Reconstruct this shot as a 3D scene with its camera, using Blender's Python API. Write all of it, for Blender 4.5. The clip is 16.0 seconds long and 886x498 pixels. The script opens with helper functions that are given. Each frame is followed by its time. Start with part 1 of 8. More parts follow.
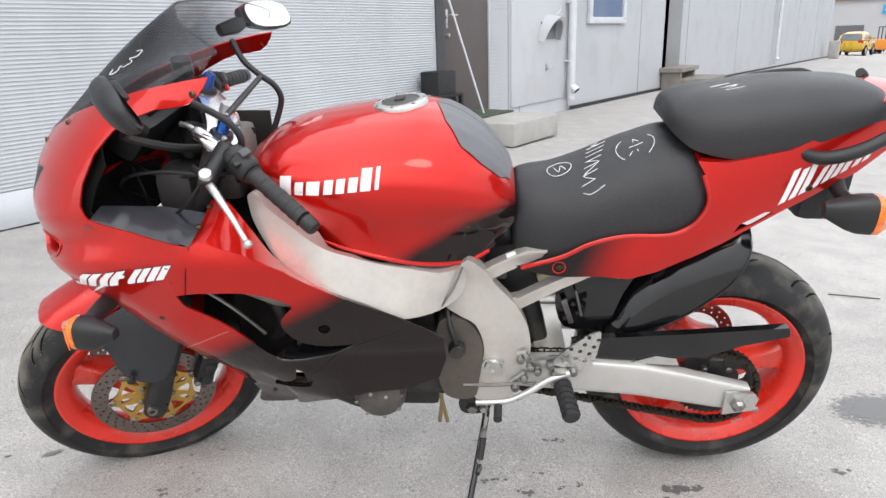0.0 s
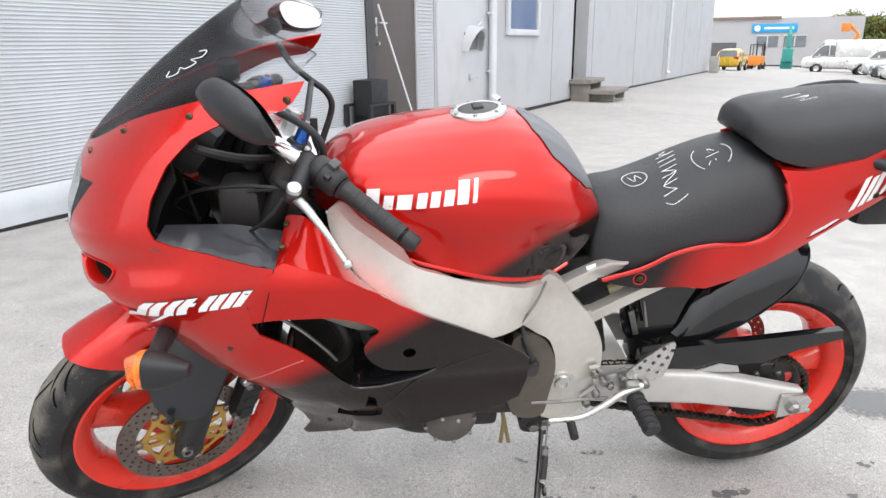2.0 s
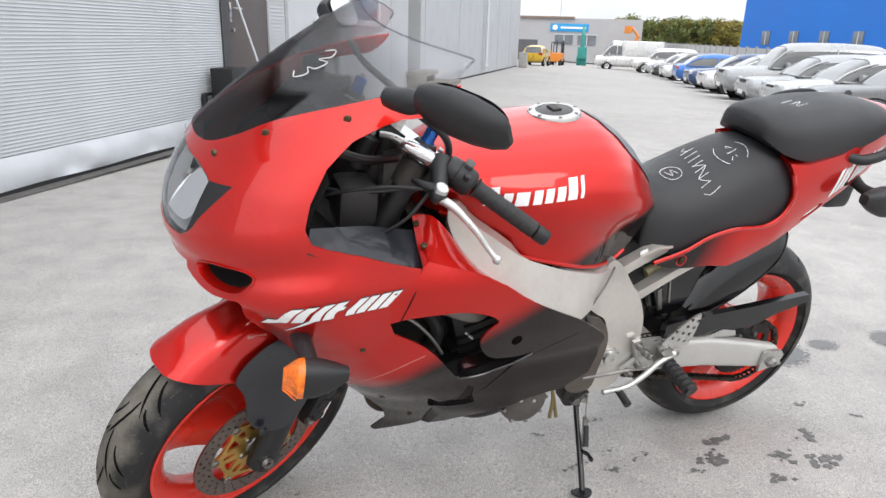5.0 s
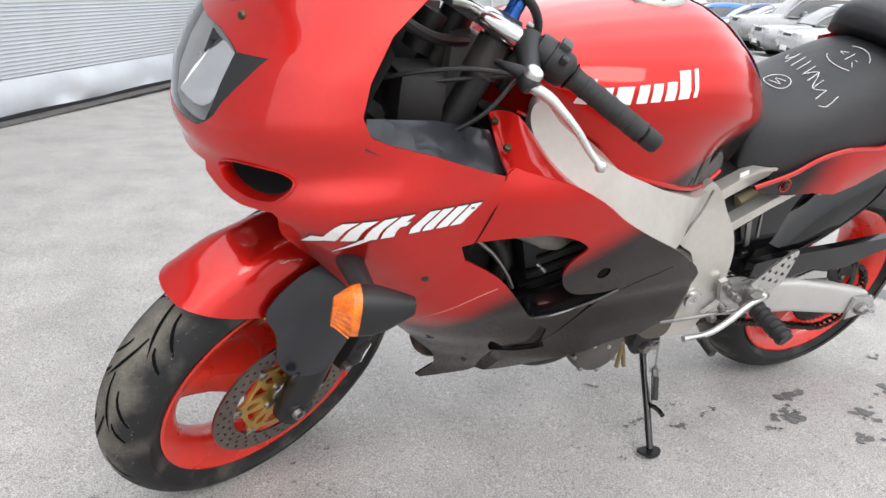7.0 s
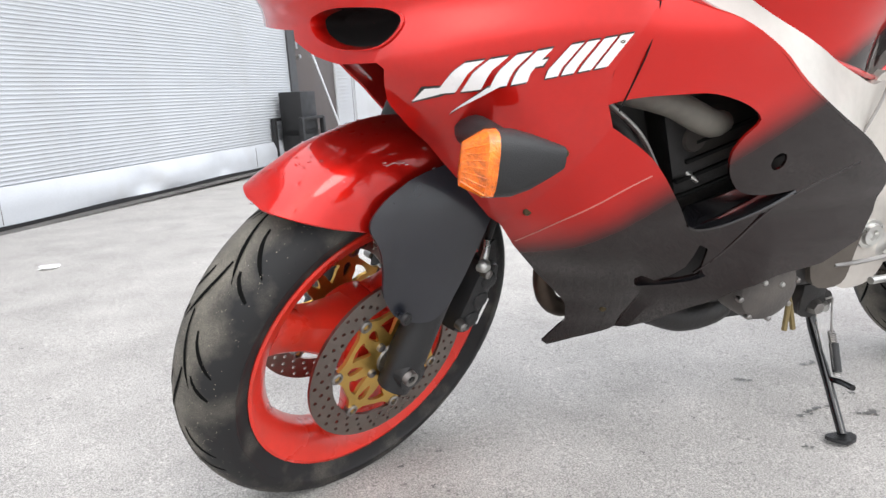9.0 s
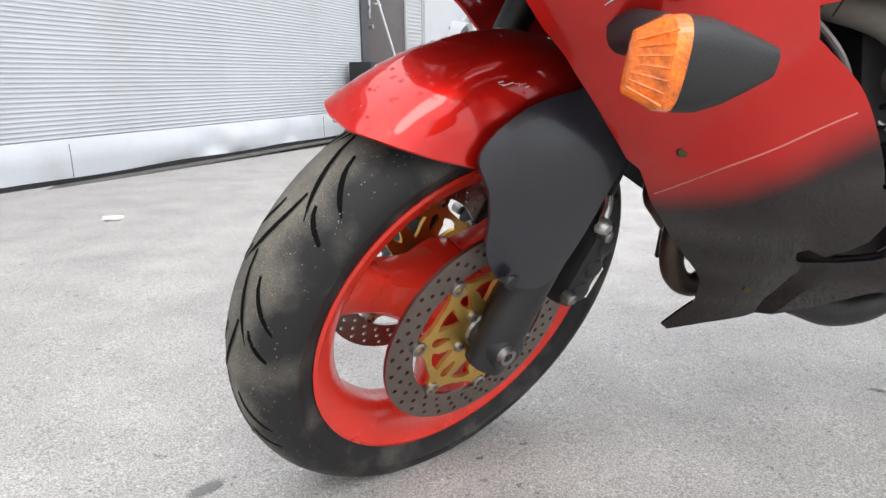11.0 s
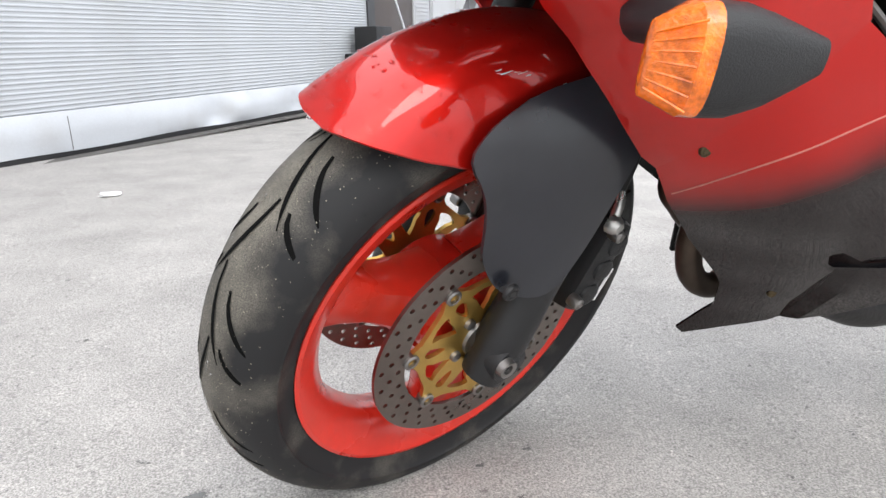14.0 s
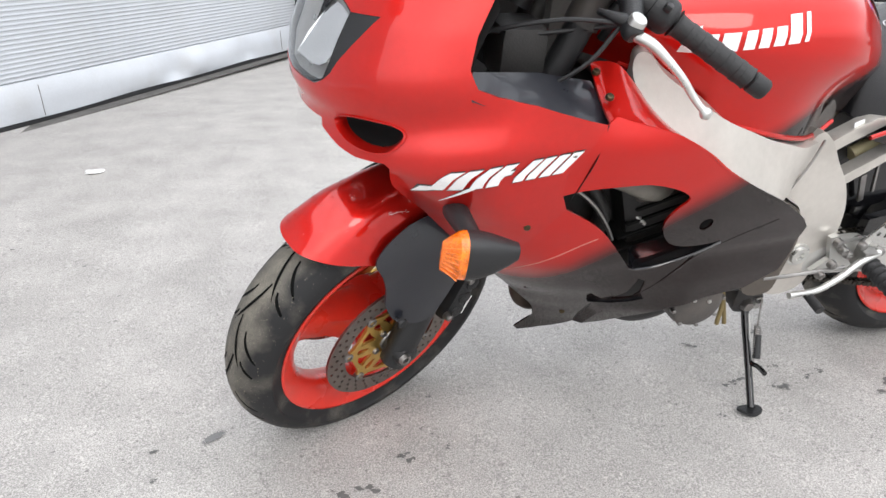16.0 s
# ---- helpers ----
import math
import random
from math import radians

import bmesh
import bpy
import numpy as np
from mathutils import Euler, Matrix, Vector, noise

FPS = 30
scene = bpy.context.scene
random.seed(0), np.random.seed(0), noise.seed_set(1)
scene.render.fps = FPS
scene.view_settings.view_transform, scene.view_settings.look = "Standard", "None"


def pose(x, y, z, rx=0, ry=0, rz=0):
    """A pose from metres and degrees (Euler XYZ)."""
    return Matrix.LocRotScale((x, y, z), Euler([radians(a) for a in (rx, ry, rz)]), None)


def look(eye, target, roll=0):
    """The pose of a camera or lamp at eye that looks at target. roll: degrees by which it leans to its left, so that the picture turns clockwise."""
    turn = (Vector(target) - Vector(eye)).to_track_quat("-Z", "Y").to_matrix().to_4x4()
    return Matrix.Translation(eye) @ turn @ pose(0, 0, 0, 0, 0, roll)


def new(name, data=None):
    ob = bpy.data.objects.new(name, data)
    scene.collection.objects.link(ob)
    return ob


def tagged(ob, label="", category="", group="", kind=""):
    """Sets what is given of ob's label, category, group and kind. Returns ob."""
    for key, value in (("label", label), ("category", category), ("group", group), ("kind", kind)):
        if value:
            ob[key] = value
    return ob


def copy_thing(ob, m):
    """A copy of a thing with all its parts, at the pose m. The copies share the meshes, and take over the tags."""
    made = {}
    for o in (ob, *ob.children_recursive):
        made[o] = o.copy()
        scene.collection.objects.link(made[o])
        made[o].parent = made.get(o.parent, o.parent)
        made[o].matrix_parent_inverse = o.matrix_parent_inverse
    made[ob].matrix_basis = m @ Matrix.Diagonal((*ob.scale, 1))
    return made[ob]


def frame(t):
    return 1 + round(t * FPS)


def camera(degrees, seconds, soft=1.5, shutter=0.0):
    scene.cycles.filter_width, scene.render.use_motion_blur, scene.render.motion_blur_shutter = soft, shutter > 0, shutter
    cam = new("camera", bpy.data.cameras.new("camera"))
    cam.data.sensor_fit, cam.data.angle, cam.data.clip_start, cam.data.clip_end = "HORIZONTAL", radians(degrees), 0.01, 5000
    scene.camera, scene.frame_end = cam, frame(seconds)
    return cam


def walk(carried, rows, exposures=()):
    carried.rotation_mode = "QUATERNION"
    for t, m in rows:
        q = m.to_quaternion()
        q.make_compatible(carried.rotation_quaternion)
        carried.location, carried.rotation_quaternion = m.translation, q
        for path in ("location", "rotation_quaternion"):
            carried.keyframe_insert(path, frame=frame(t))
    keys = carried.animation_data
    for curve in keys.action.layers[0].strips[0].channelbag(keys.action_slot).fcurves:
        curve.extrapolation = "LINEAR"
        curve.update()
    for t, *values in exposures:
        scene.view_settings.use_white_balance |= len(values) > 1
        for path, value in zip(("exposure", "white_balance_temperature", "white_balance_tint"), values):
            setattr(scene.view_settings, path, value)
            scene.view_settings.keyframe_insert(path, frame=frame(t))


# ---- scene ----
cam = camera(67.2, 16.0)
PATH = [
    (0, (0.128, 0.052, 1.128), (0.016, 1.954, 0.521), -1.9),
    (0.5, (0.02, 0.095, 1.103), (-0.061, 1.99, 0.468), -2.5),
    (1, (-0.083, 0.151, 1.102), (-0.09, 2.042, 0.453), -2.2),
    (1.5, (-0.143, 0.158, 1.107), (-0.103, 2.051, 0.462), 0.6),
    (2, (-0.246, 0.133, 1.127), (-0.066, 2.036, 0.539), -0.7),
    (2.5, (-0.369, 0.084, 1.171), (-0.027, 1.979, 0.629), -1.4),
    (3, (-0.45, 0.106, 1.178), (0.043, 1.965, 0.629), 0.1),
    (3.5, (-0.575, 0.167, 1.178), (0.007, 1.992, 0.602), -0.7),
    (3.7, (-0.614, 0.182, 1.179), (-0.005, 1.995, 0.595), -1.0),
    (5.8, (-0.909, 0.221, 1.129), (-0.183, 1.966, 0.473), 2.8),
    (6, (-0.922, 0.236, 1.124), (-0.215, 1.982, 0.453), 3.2),
    (6.5, (-0.914, 0.32, 1.092), (-0.252, 2.069, 0.383), 1.6),
    (7, (-0.855, 0.45, 1.004), (-0.158, 2.169, 0.257), 2.8),
    (7.5, (-0.848, 0.534, 0.89), (-0.132, 2.275, 0.218), 3.7),
    (8, (-0.852, 0.57, 0.759), (-0.087, 2.316, 0.155), 0.3),
    (8.5, (-0.876, 0.584, 0.669), (-0.221, 2.404, 0.164), -2.7),
    (9, (-0.905, 0.574, 0.667), (-0.363, 2.445, 0.214), -3.3),
    (9.5, (-0.917, 0.579, 0.652), (-0.441, 2.459, 0.163), -2.2),
    (10, (-0.924, 0.606, 0.635), (-0.524, 2.506, 0.155), -2.5),
    (10.2, (-0.929, 0.623, 0.626), (-0.549, 2.533, 0.167), -1.8),
    (12.3, (-0.911, 0.934, 0.532), (-0.524, 2.81, -0.045), 0.2),
    (12.5, (-0.907, 0.936, 0.529), (-0.515, 2.81, -0.051), 0.1),
    (13, (-0.909, 0.932, 0.533), (-0.51, 2.804, -0.045), 0.1),
    (13.5, (-0.911, 0.895, 0.554), (-0.535, 2.776, -0.014), -0.4),
    (14, (-0.893, 0.828, 0.608), (-0.553, 2.709, 0.016), -1.2),
    (14.5, (-0.875, 0.754, 0.704), (-0.526, 2.585, -0.021), -0.6),
    (15, (-0.86, 0.65, 0.839), (-0.513, 2.44, 0.017), -0.7),
    (15.5, (-0.854, 0.511, 0.936), (-0.523, 2.276, 0.057), 0.0),
    (16, (-0.894, 0.407, 0.989), (-0.454, 2.173, 0.159), -0.5),
]
EXPOSURES = [(0.0, 0.44), (1.5, 0.56), (2.5, 0.46), (3.5, 0.40), (6.0, 0.24), (7.0, 0.40), (7.5, 0.48), (8.0, 0.62), (9.0, 0.68), (10.0, 0.56), (12.5, 0.66), (13.5, 0.76), (14.0, 0.62), (14.5, 0.58), (15.0, 0.52), (16.0, 0.56)]
walk(cam, [(t, look(eye, target, roll)) for t, eye, target, roll in PATH], EXPOSURES)

# ---- world, sun, exposure ----
def build_world():
    w = bpy.data.worlds.new("overcast_sky")
    scene.world = w
    w.use_nodes = True
    nt = w.node_tree
    nt.nodes.clear()
    out = nt.nodes.new("ShaderNodeOutputWorld")
    bg = nt.nodes.new("ShaderNodeBackground")
    sky = nt.nodes.new("ShaderNodeTexSky")
    sky.sky_type = "NISHITA"
    sky.sun_disc = False
    sky.sun_elevation, sky.sun_rotation = radians(42), radians(200)
    sky.air_density, sky.dust_density = 1.0, 3.0
    scale = nt.nodes.new("ShaderNodeMix")
    scale.data_type = "RGBA"
    scale.inputs[0].default_value = 0.86
    co = nt.nodes.new("ShaderNodeTexCoord")
    cl = nt.nodes.new("ShaderNodeTexNoise")
    cl.inputs["Scale"].default_value = 2.2
    cl.inputs["Detail"].default_value = 5.0
    ramp = nt.nodes.new("ShaderNodeValToRGB")
    ramp.color_ramp.elements[0].position, ramp.color_ramp.elements[0].color = 0.30, (8.2, 8.6, 9.2, 1)
    ramp.color_ramp.elements[1].position, ramp.color_ramp.elements[1].color = 0.72, (12.5, 12.6, 12.8, 1)
    nt.links.new(co.outputs["Generated"], cl.inputs["Vector"])
    nt.links.new(cl.outputs[0], ramp.inputs[0])
    nt.links.new(sky.outputs[0], scale.inputs[6])
    nt.links.new(ramp.outputs[0], scale.inputs[7])
    # an overcast sky is brighter overhead than at the horizon
    sp, up, gain = nt.nodes.new("ShaderNodeSeparateXYZ"), nt.nodes.new("ShaderNodeMapRange"), nt.nodes.new("ShaderNodeVectorMath")
    gain.operation = "SCALE"
    up.inputs[1].default_value, up.inputs[2].default_value, up.inputs[3].default_value, up.inputs[4].default_value = 0.0, 1.0, 0.62, 1.34
    nt.links.new(co.outputs["Generated"], sp.inputs[0])
    nt.links.new(sp.outputs[2], up.inputs[0])
    nt.links.new(scale.outputs[2], gain.inputs[0])
    nt.links.new(up.outputs[0], gain.inputs["Scale"])
    nt.links.new(gain.outputs[0], bg.inputs[0])
    bg.inputs[1].default_value = SKY
    nt.links.new(bg.outputs[0], out.inputs[0])


SKY = 0.15
build_world()
sun = new("sun", bpy.data.lights.new("sun", "SUN"))
sun.data.energy, sun.data.angle, sun.data.color = 0.7, radians(25), (1.0, 0.97, 0.93)
sun.matrix_world = look((4, -9, 12), (0, 1.5, 0))


# ---- materials ----
MATS = {}


def node_mat(name):
    m = bpy.data.materials.new(name)
    m.use_nodes = True
    return m, m.node_tree, m.node_tree.nodes["Principled BSDF"]


def mat(name, color, rough=0.5, metal=0.0, vary=0.12, scale=8.0, bump=0.0, bump_scale=200.0, coat=0.0, fine=90.0,
        rough_vary=0.1, dirt=None, dirt_amount=0.0, dirt_scale=5.0, flake=0.0, coat_rough=0.04, spec=0.5, rnd=0.0):
    """A surface with broad and fine variation of colour and gloss, optional dirt and relief."""
    if name in MATS:
        return MATS[name]
    m, nt, b = node_mat(name)
    N, Lk = nt.nodes, nt.links
    co = N.new("ShaderNodeTexCoord")
    n1 = N.new("ShaderNodeTexNoise")
    n1.inputs["Scale"].default_value, n1.inputs["Detail"].default_value = scale, 6
    n2 = N.new("ShaderNodeTexNoise")
    n2.inputs["Scale"].default_value, n2.inputs["Detail"].default_value = fine, 3
    for n in (n1, n2):
        Lk.new(co.outputs["Object"], n.inputs["Vector"])
    add = N.new("ShaderNodeMath")
    add.operation = "MULTIPLY_ADD"
    add.inputs[1].default_value, add.inputs[2].default_value = 0.35, 0.0
    Lk.new(n2.outputs[0], add.inputs[0])
    add2 = N.new("ShaderNodeMath")
    Lk.new(add.outputs[0], add2.inputs[0])
    Lk.new(n1.outputs[0], add2.inputs[1])
    mr = N.new("ShaderNodeMapRange")
    mr.inputs[1].default_value, mr.inputs[2].default_value = 0.42, 0.93
    mr.inputs[3].default_value, mr.inputs[4].default_value = 1 - vary, 1 + vary
    Lk.new(add2.outputs[0], mr.inputs[0])
    last = mr.outputs[0]
    if rnd:
        oi = N.new("ShaderNodeObjectInfo")
        r2 = N.new("ShaderNodeMapRange")
        r2.inputs[3].default_value, r2.inputs[4].default_value = 1 - rnd, 1 + rnd
        Lk.new(oi.outputs["Random"], r2.inputs[0])
        mu = N.new("ShaderNodeMath")
        mu.operation = "MULTIPLY"
        Lk.new(last, mu.inputs[0])
        Lk.new(r2.outputs[0], mu.inputs[1])
        last = mu.outputs[0]
    hs = N.new("ShaderNodeHueSaturation")
    hs.inputs["Color"].default_value = (*color, 1)
    Lk.new(last, hs.inputs["Value"])
    col = hs.outputs[0]
    if dirt:
        n3 = N.new("ShaderNodeTexNoise")
        n3.inputs["Scale"].default_value, n3.inputs["Detail"].default_value = dirt_scale, 8
        Lk.new(co.outputs["Object"], n3.inputs["Vector"])
        r = N.new("ShaderNodeValToRGB")
        r.color_ramp.elements[0].position, r.color_ramp.elements[1].position = 0.50, 0.72
        Lk.new(n3.outputs[0], r.inputs[0])
        am = N.new("ShaderNodeMath")
        am.operation = "MULTIPLY"
        am.inputs[1].default_value = dirt_amount
        Lk.new(r.outputs[0], am.inputs[0])
        mx = N.new("ShaderNodeMix")
        mx.data_type = "RGBA"
        mx.inputs[7].default_value = (*dirt, 1)
        Lk.new(am.outputs[0], mx.inputs[0])
        Lk.new(col, mx.inputs[6])
        col = mx.outputs[2]
    Lk.new(col, b.inputs["Base Color"])
    rr = N.new("ShaderNodeMapRange")
    rr.inputs[1].default_value, rr.inputs[2].default_value = 0.3, 0.7
    rr.inputs[3].default_value, rr.inputs[4].default_value = max(0.02, rough - rough_vary), min(1, rough + rough_vary)
    Lk.new(n1.outputs[0], rr.inputs[0])
    Lk.new(rr.outputs[0], b.inputs["Roughness"])
    b.inputs["Metallic"].default_value = metal
    b.inputs["Coat Weight"].default_value = coat
    b.inputs["Coat Roughness"].default_value = coat_rough
    b.inputs["Coat IOR"].default_value = 1.50
    b.inputs["Specular IOR Level"].default_value = spec
    if bump:
        n4 = N.new("ShaderNodeTexNoise")
        n4.inputs["Scale"].default_value, n4.inputs["Detail"].default_value = bump_scale, 4
        Lk.new(co.outputs["Object"], n4.inputs["Vector"])
        bp = N.new("ShaderNodeBump")
        bp.inputs["Strength"].default_value, bp.inputs["Distance"].default_value = bump, 0.004
        Lk.new(n4.outputs[0], bp.inputs["Height"])
        Lk.new(bp.outputs[0], b.inputs["Normal"])
    MATS[name] = m
    return m


RED = (0.55, 0.011, 0.007)
DARK = (0.0080, 0.0036, 0.0034)


def fade_mat(name, origin, direction, width, specks=0.0):
    """Candy red lacquer that is airbrushed into black along a direction of the machine."""
    m, nt, b = node_mat(name)
    N, Lk = nt.nodes, nt.links
    co = N.new("ShaderNodeTexCoord")
    sub = N.new("ShaderNodeVectorMath")
    sub.operation = "SUBTRACT"
    sub.inputs[1].default_value = origin
    Lk.new(co.outputs["Object"], sub.inputs[0])
    dot = N.new("ShaderNodeVectorMath")
    dot.operation = "DOT_PRODUCT"
    dot.inputs[1].default_value = Vector(direction).normalized()
    Lk.new(sub.outputs[0], dot.inputs[0])
    nz = N.new("ShaderNodeTexNoise")
    nz.inputs["Scale"].default_value, nz.inputs["Detail"].default_value = 9, 3
    Lk.new(co.outputs["Object"], nz.inputs["Vector"])
    wob = N.new("ShaderNodeMath")
    wob.operation = "MULTIPLY_ADD"
    wob.inputs[1].default_value = 0.02
    Lk.new(nz.outputs[0], wob.inputs[0])
    Lk.new(dot.outputs["Value"], wob.inputs[2])
    mr = N.new("ShaderNodeMapRange")
    mr.interpolation_type = "SMOOTHSTEP"
    mr.inputs[1].default_value, mr.inputs[2].default_value = -width / 2 + 0.01, width / 2 + 0.01
    Lk.new(wob.outputs[0], mr.inputs[0])
    mx = N.new("ShaderNodeMix")
    mx.data_type = "RGBA"
    mx.inputs[6].default_value, mx.inputs[7].default_value = (*RED, 1), (*DARK, 1)
    Lk.new(mr.outputs[0], mx.inputs[0])
    n2 = N.new("ShaderNodeTexNoise")
    n2.inputs["Scale"].default_value, n2.inputs["Detail"].default_value = 5, 5
    Lk.new(co.outputs["Object"], n2.inputs["Vector"])
    v = N.new("ShaderNodeMapRange")
    v.inputs[3].default_value, v.inputs[4].default_value = 0.88, 1.12
    Lk.new(n2.outputs[0], v.inputs[0])
    hs = N.new("ShaderNodeHueSaturation")
    Lk.new(v.outputs[0], hs.inputs["Value"])
    Lk.new(mx.outputs[2], hs.inputs["Color"])
    Lk.new(hs.outputs[0], b.inputs["Base Color"])
    flake = N.new("ShaderNodeMapRange")
    flake.inputs[3].default_value, flake.inputs[4].default_value = 0.65, 0.0
    Lk.new(mr.outputs[0], flake.inputs[0])
    Lk.new(flake.outputs[0], b.inputs["Metallic"])
    b.inputs["Roughness"].default_value = 0.36
    b.inputs["Specular IOR Level"].default_value = 0.02
    b.inputs["Coat Weight"].default_value = 1.0
    b.inputs["Coat IOR"].default_value = 1.42
    n3 = N.new("ShaderNodeTexNoise")
    n3.inputs["Scale"].default_value, n3.inputs["Detail"].default_value = 14, 6
    Lk.new(co.outputs["Object"], n3.inputs["Vector"])
    cr = N.new("ShaderNodeMapRange")
    cr.inputs[3].default_value, cr.inputs[4].default_value = 0.012, 0.045
    Lk.new(n3.outputs[0], cr.inputs[0])
    Lk.new(cr.outputs[0], b.inputs["Coat Roughness"])
    MATS[name] = m
    return m


red = mat("candy_red_lacquer", RED, 0.36, 0.65, 0.10, 5, coat=1.0, spec=0.1, coat_rough=0.025)
fairing_paint = fade_mat("fairing_fade_lacquer", (-0.33, 0, 0.612), (0.52, 0, -0.85), 0.075)
tank_paint = fade_mat("tank_fade_lacquer", (0.06, 0, 0.785), (0.425, 0, -0.905), 0.05)
tail_paint = fade_mat("tail_fade_lacquer", (0.40, 0, 0.72), (-0.95, 0, 0.30), 0.12)
rim_red = mat("red_wheel_enamel", (0.66, 0.026, 0.013), 0.30, 0.0, 0.10, 12, coat=0.35, dirt=(0.22, 0.05, 0.03), dirt_amount=0.35, dirt_scale=9)
grip_rubber = mat("grip_rubber", (0.016, 0.016, 0.017), 0.6, 0.0, 0.2, 20, bump=0.2, bump_scale=400)
rubber, nt, b = node_mat("gritty_tyre_rubber")
N, Lk = nt.nodes, nt.links
co = N.new("ShaderNodeTexCoord")
sep = N.new("ShaderNodeSeparateXYZ")
Lk.new(co.outputs["Object"], sep.inputs[0])
ab = N.new("ShaderNodeMath")
ab.operation = "ABSOLUTE"
Lk.new(sep.outputs[1], ab.inputs[0])
band = N.new("ShaderNodeMapRange")
band.inputs[1].default_value, band.inputs[2].default_value, band.inputs[3].default_value, band.inputs[4].default_value = 0.014, 0.050, 0.26, -0.16
Lk.new(ab.outputs[0], band.inputs[0])
nb = N.new("ShaderNodeTexNoise")
nb.inputs["Scale"].default_value, nb.inputs["Detail"].default_value = 16, 8
Lk.new(co.outputs["Object"], nb.inputs["Vector"])
sm = N.new("ShaderNodeMath")
Lk.new(nb.outputs[0], sm.inputs[0])
Lk.new(band.outputs[0], sm.inputs[1])
dust = N.new("ShaderNodeMapRange")
dust.inputs[1].default_value, dust.inputs[2].default_value, dust.inputs[3].default_value, dust.inputs[4].default_value = 0.34, 0.96, 0.0, 0.78
Lk.new(sm.outputs[0], dust.inputs[0])
gr = N.new("ShaderNodeTexNoise")
gr.inputs["Scale"].default_value, gr.inputs["Detail"].default_value = 900, 6
Lk.new(co.outputs["Object"], gr.inputs["Vector"])
gm = N.new("ShaderNodeMapRange")
gm.inputs[1].default_value, gm.inputs[2].default_value, gm.inputs[3].default_value, gm.inputs[4].default_value = 0.36, 0.74, 0.40, 1.6
Lk.new(gr.outputs[0], gm.inputs[0])
mu = N.new("ShaderNodeMath")
mu.operation = "MULTIPLY"
Lk.new(dust.outputs[0], mu.inputs[0])
Lk.new(gm.outputs[0], mu.inputs[1])
mx = N.new("ShaderNodeMix")
mx.data_type = "RGBA"
mx.inputs[6].default_value, mx.inputs[7].default_value = (0.013, 0.013, 0.014, 1), (0.28, 0.255, 0.21, 1)
Lk.new(mu.outputs[0], mx.inputs[0])
Lk.new(mx.outputs[2], b.inputs["Base Color"])
b.inputs["Roughness"].default_value = 0.62
b.inputs["Specular IOR Level"].default_value = 0.35
bp = N.new("ShaderNodeBump")
bp.inputs["Strength"].default_value, bp.inputs["Distance"].default_value = 0.35, 0.002
Lk.new(mu.outputs[0], bp.inputs["Height"])
Lk.new(bp.outputs[0], b.inputs["Normal"])
groove_mat = mat("tread_groove", (0.004, 0.004, 0.004), 0.95, spec=0.1)
plastic = mat("black_moulded_plastic", (0.010, 0.0104, 0.0115), 0.46, 0.0, 0.2, 15, bump=0.25, bump_scale=700)
gloss_black = mat("gloss_black_plastic", (0.005, 0.005, 0.006), 0.09, 0.0, 0.2, 12, coat=0.0, spec=0.6, dirt=(0.02, 0.018, 0.016), dirt_amount=0.06, dirt_scale=11, rough_vary=0.05)
slate = mat("slate_grey_plastic", (0.014, 0.0155, 0.021), 0.34, 0.0, 0.15, 9, coat=0.30)
vinyl = mat("black_seat_vinyl", (0.014, 0.014, 0.016), 0.46, 0.0, 0.15, 7, bump=0.35, bump_scale=520)
alloy = mat("satin_frame_alloy", (0.58, 0.55, 0.51), 0.40, 0.55, 0.10, 6, bump=0.06, bump_scale=400, dirt=(0.22, 0.20, 0.17), dirt_amount=0.35, dirt_scale=8)
bright = mat("bright_polished_alloy", (0.56, 0.56, 0.54), 0.30, 0.85, 0.06, 14, dirt=(0.42, 0.40, 0.37), dirt_amount=0.3, dirt_scale=30)
steel = mat("dull_steel", (0.32, 0.31, 0.30), 0.40, 1.0, 0.18, 25, dirt=(0.07, 0.05, 0.04), dirt_amount=0.5, dirt_scale=22)
disc_steel = mat("brake_disc_steel", (0.23, 0.20, 0.18), 0.36, 1.0, 0.15, 18)
gold = mat("gold_anodised_alloy", (0.62, 0.40, 0.11), 0.38, 0.9, 0.12, 20)
engine_mat = mat("engine_black_paint", (0.022, 0.021, 0.021), 0.48, 0.2, 0.3, 16, bump=0.2, bump_scale=160, dirt=(0.09, 0.075, 0.06), dirt_amount=0.4, dirt_scale=12)
engine_grey = mat("engine_grey_cover", (0.075, 0.068, 0.064), 0.45, 0.3, 0.2, 14, bump=0.15, bump_scale=200, dirt=(0.14, 0.12, 0.10), dirt_amount=0.4, dirt_scale=14)
bronze = mat("bronze_engine_cover", (0.10, 0.085, 0.072), 0.5, 0.3, 0.2, 14)
chain_mat = mat("oily_chain", (0.045, 0.040, 0.033), 0.45, 0.8, 0.4, 60)
pipe_mat = mat("heat_stained_pipe", (0.085, 0.066, 0.052), 0.42, 1.0, 0.3, 10, dirt=(0.05, 0.04, 0.035), dirt_amount=0.5, dirt_scale=10)
blue_anod = mat("blue_anodised", (0.03, 0.12, 0.42), 0.3, 0.8)
amber = mat("amber_lens", (0.85, 0.17, 0.003), 0.16, 0.0, 0.5, 60, bump=0.6, bump_scale=220, coat=0.7, fine=260)
white_vinyl = mat("white_decal", (0.82, 0.82, 0.82), 0.35, 0.0, 0.05, 20, coat=0.3)
black_vinyl = mat("black_decal", (0.010, 0.010, 0.010), 0.35, coat=0.3)
chalk = mat("white_marker", (0.72, 0.72, 0.72), 0.8, 0.0, 0.2, 60)
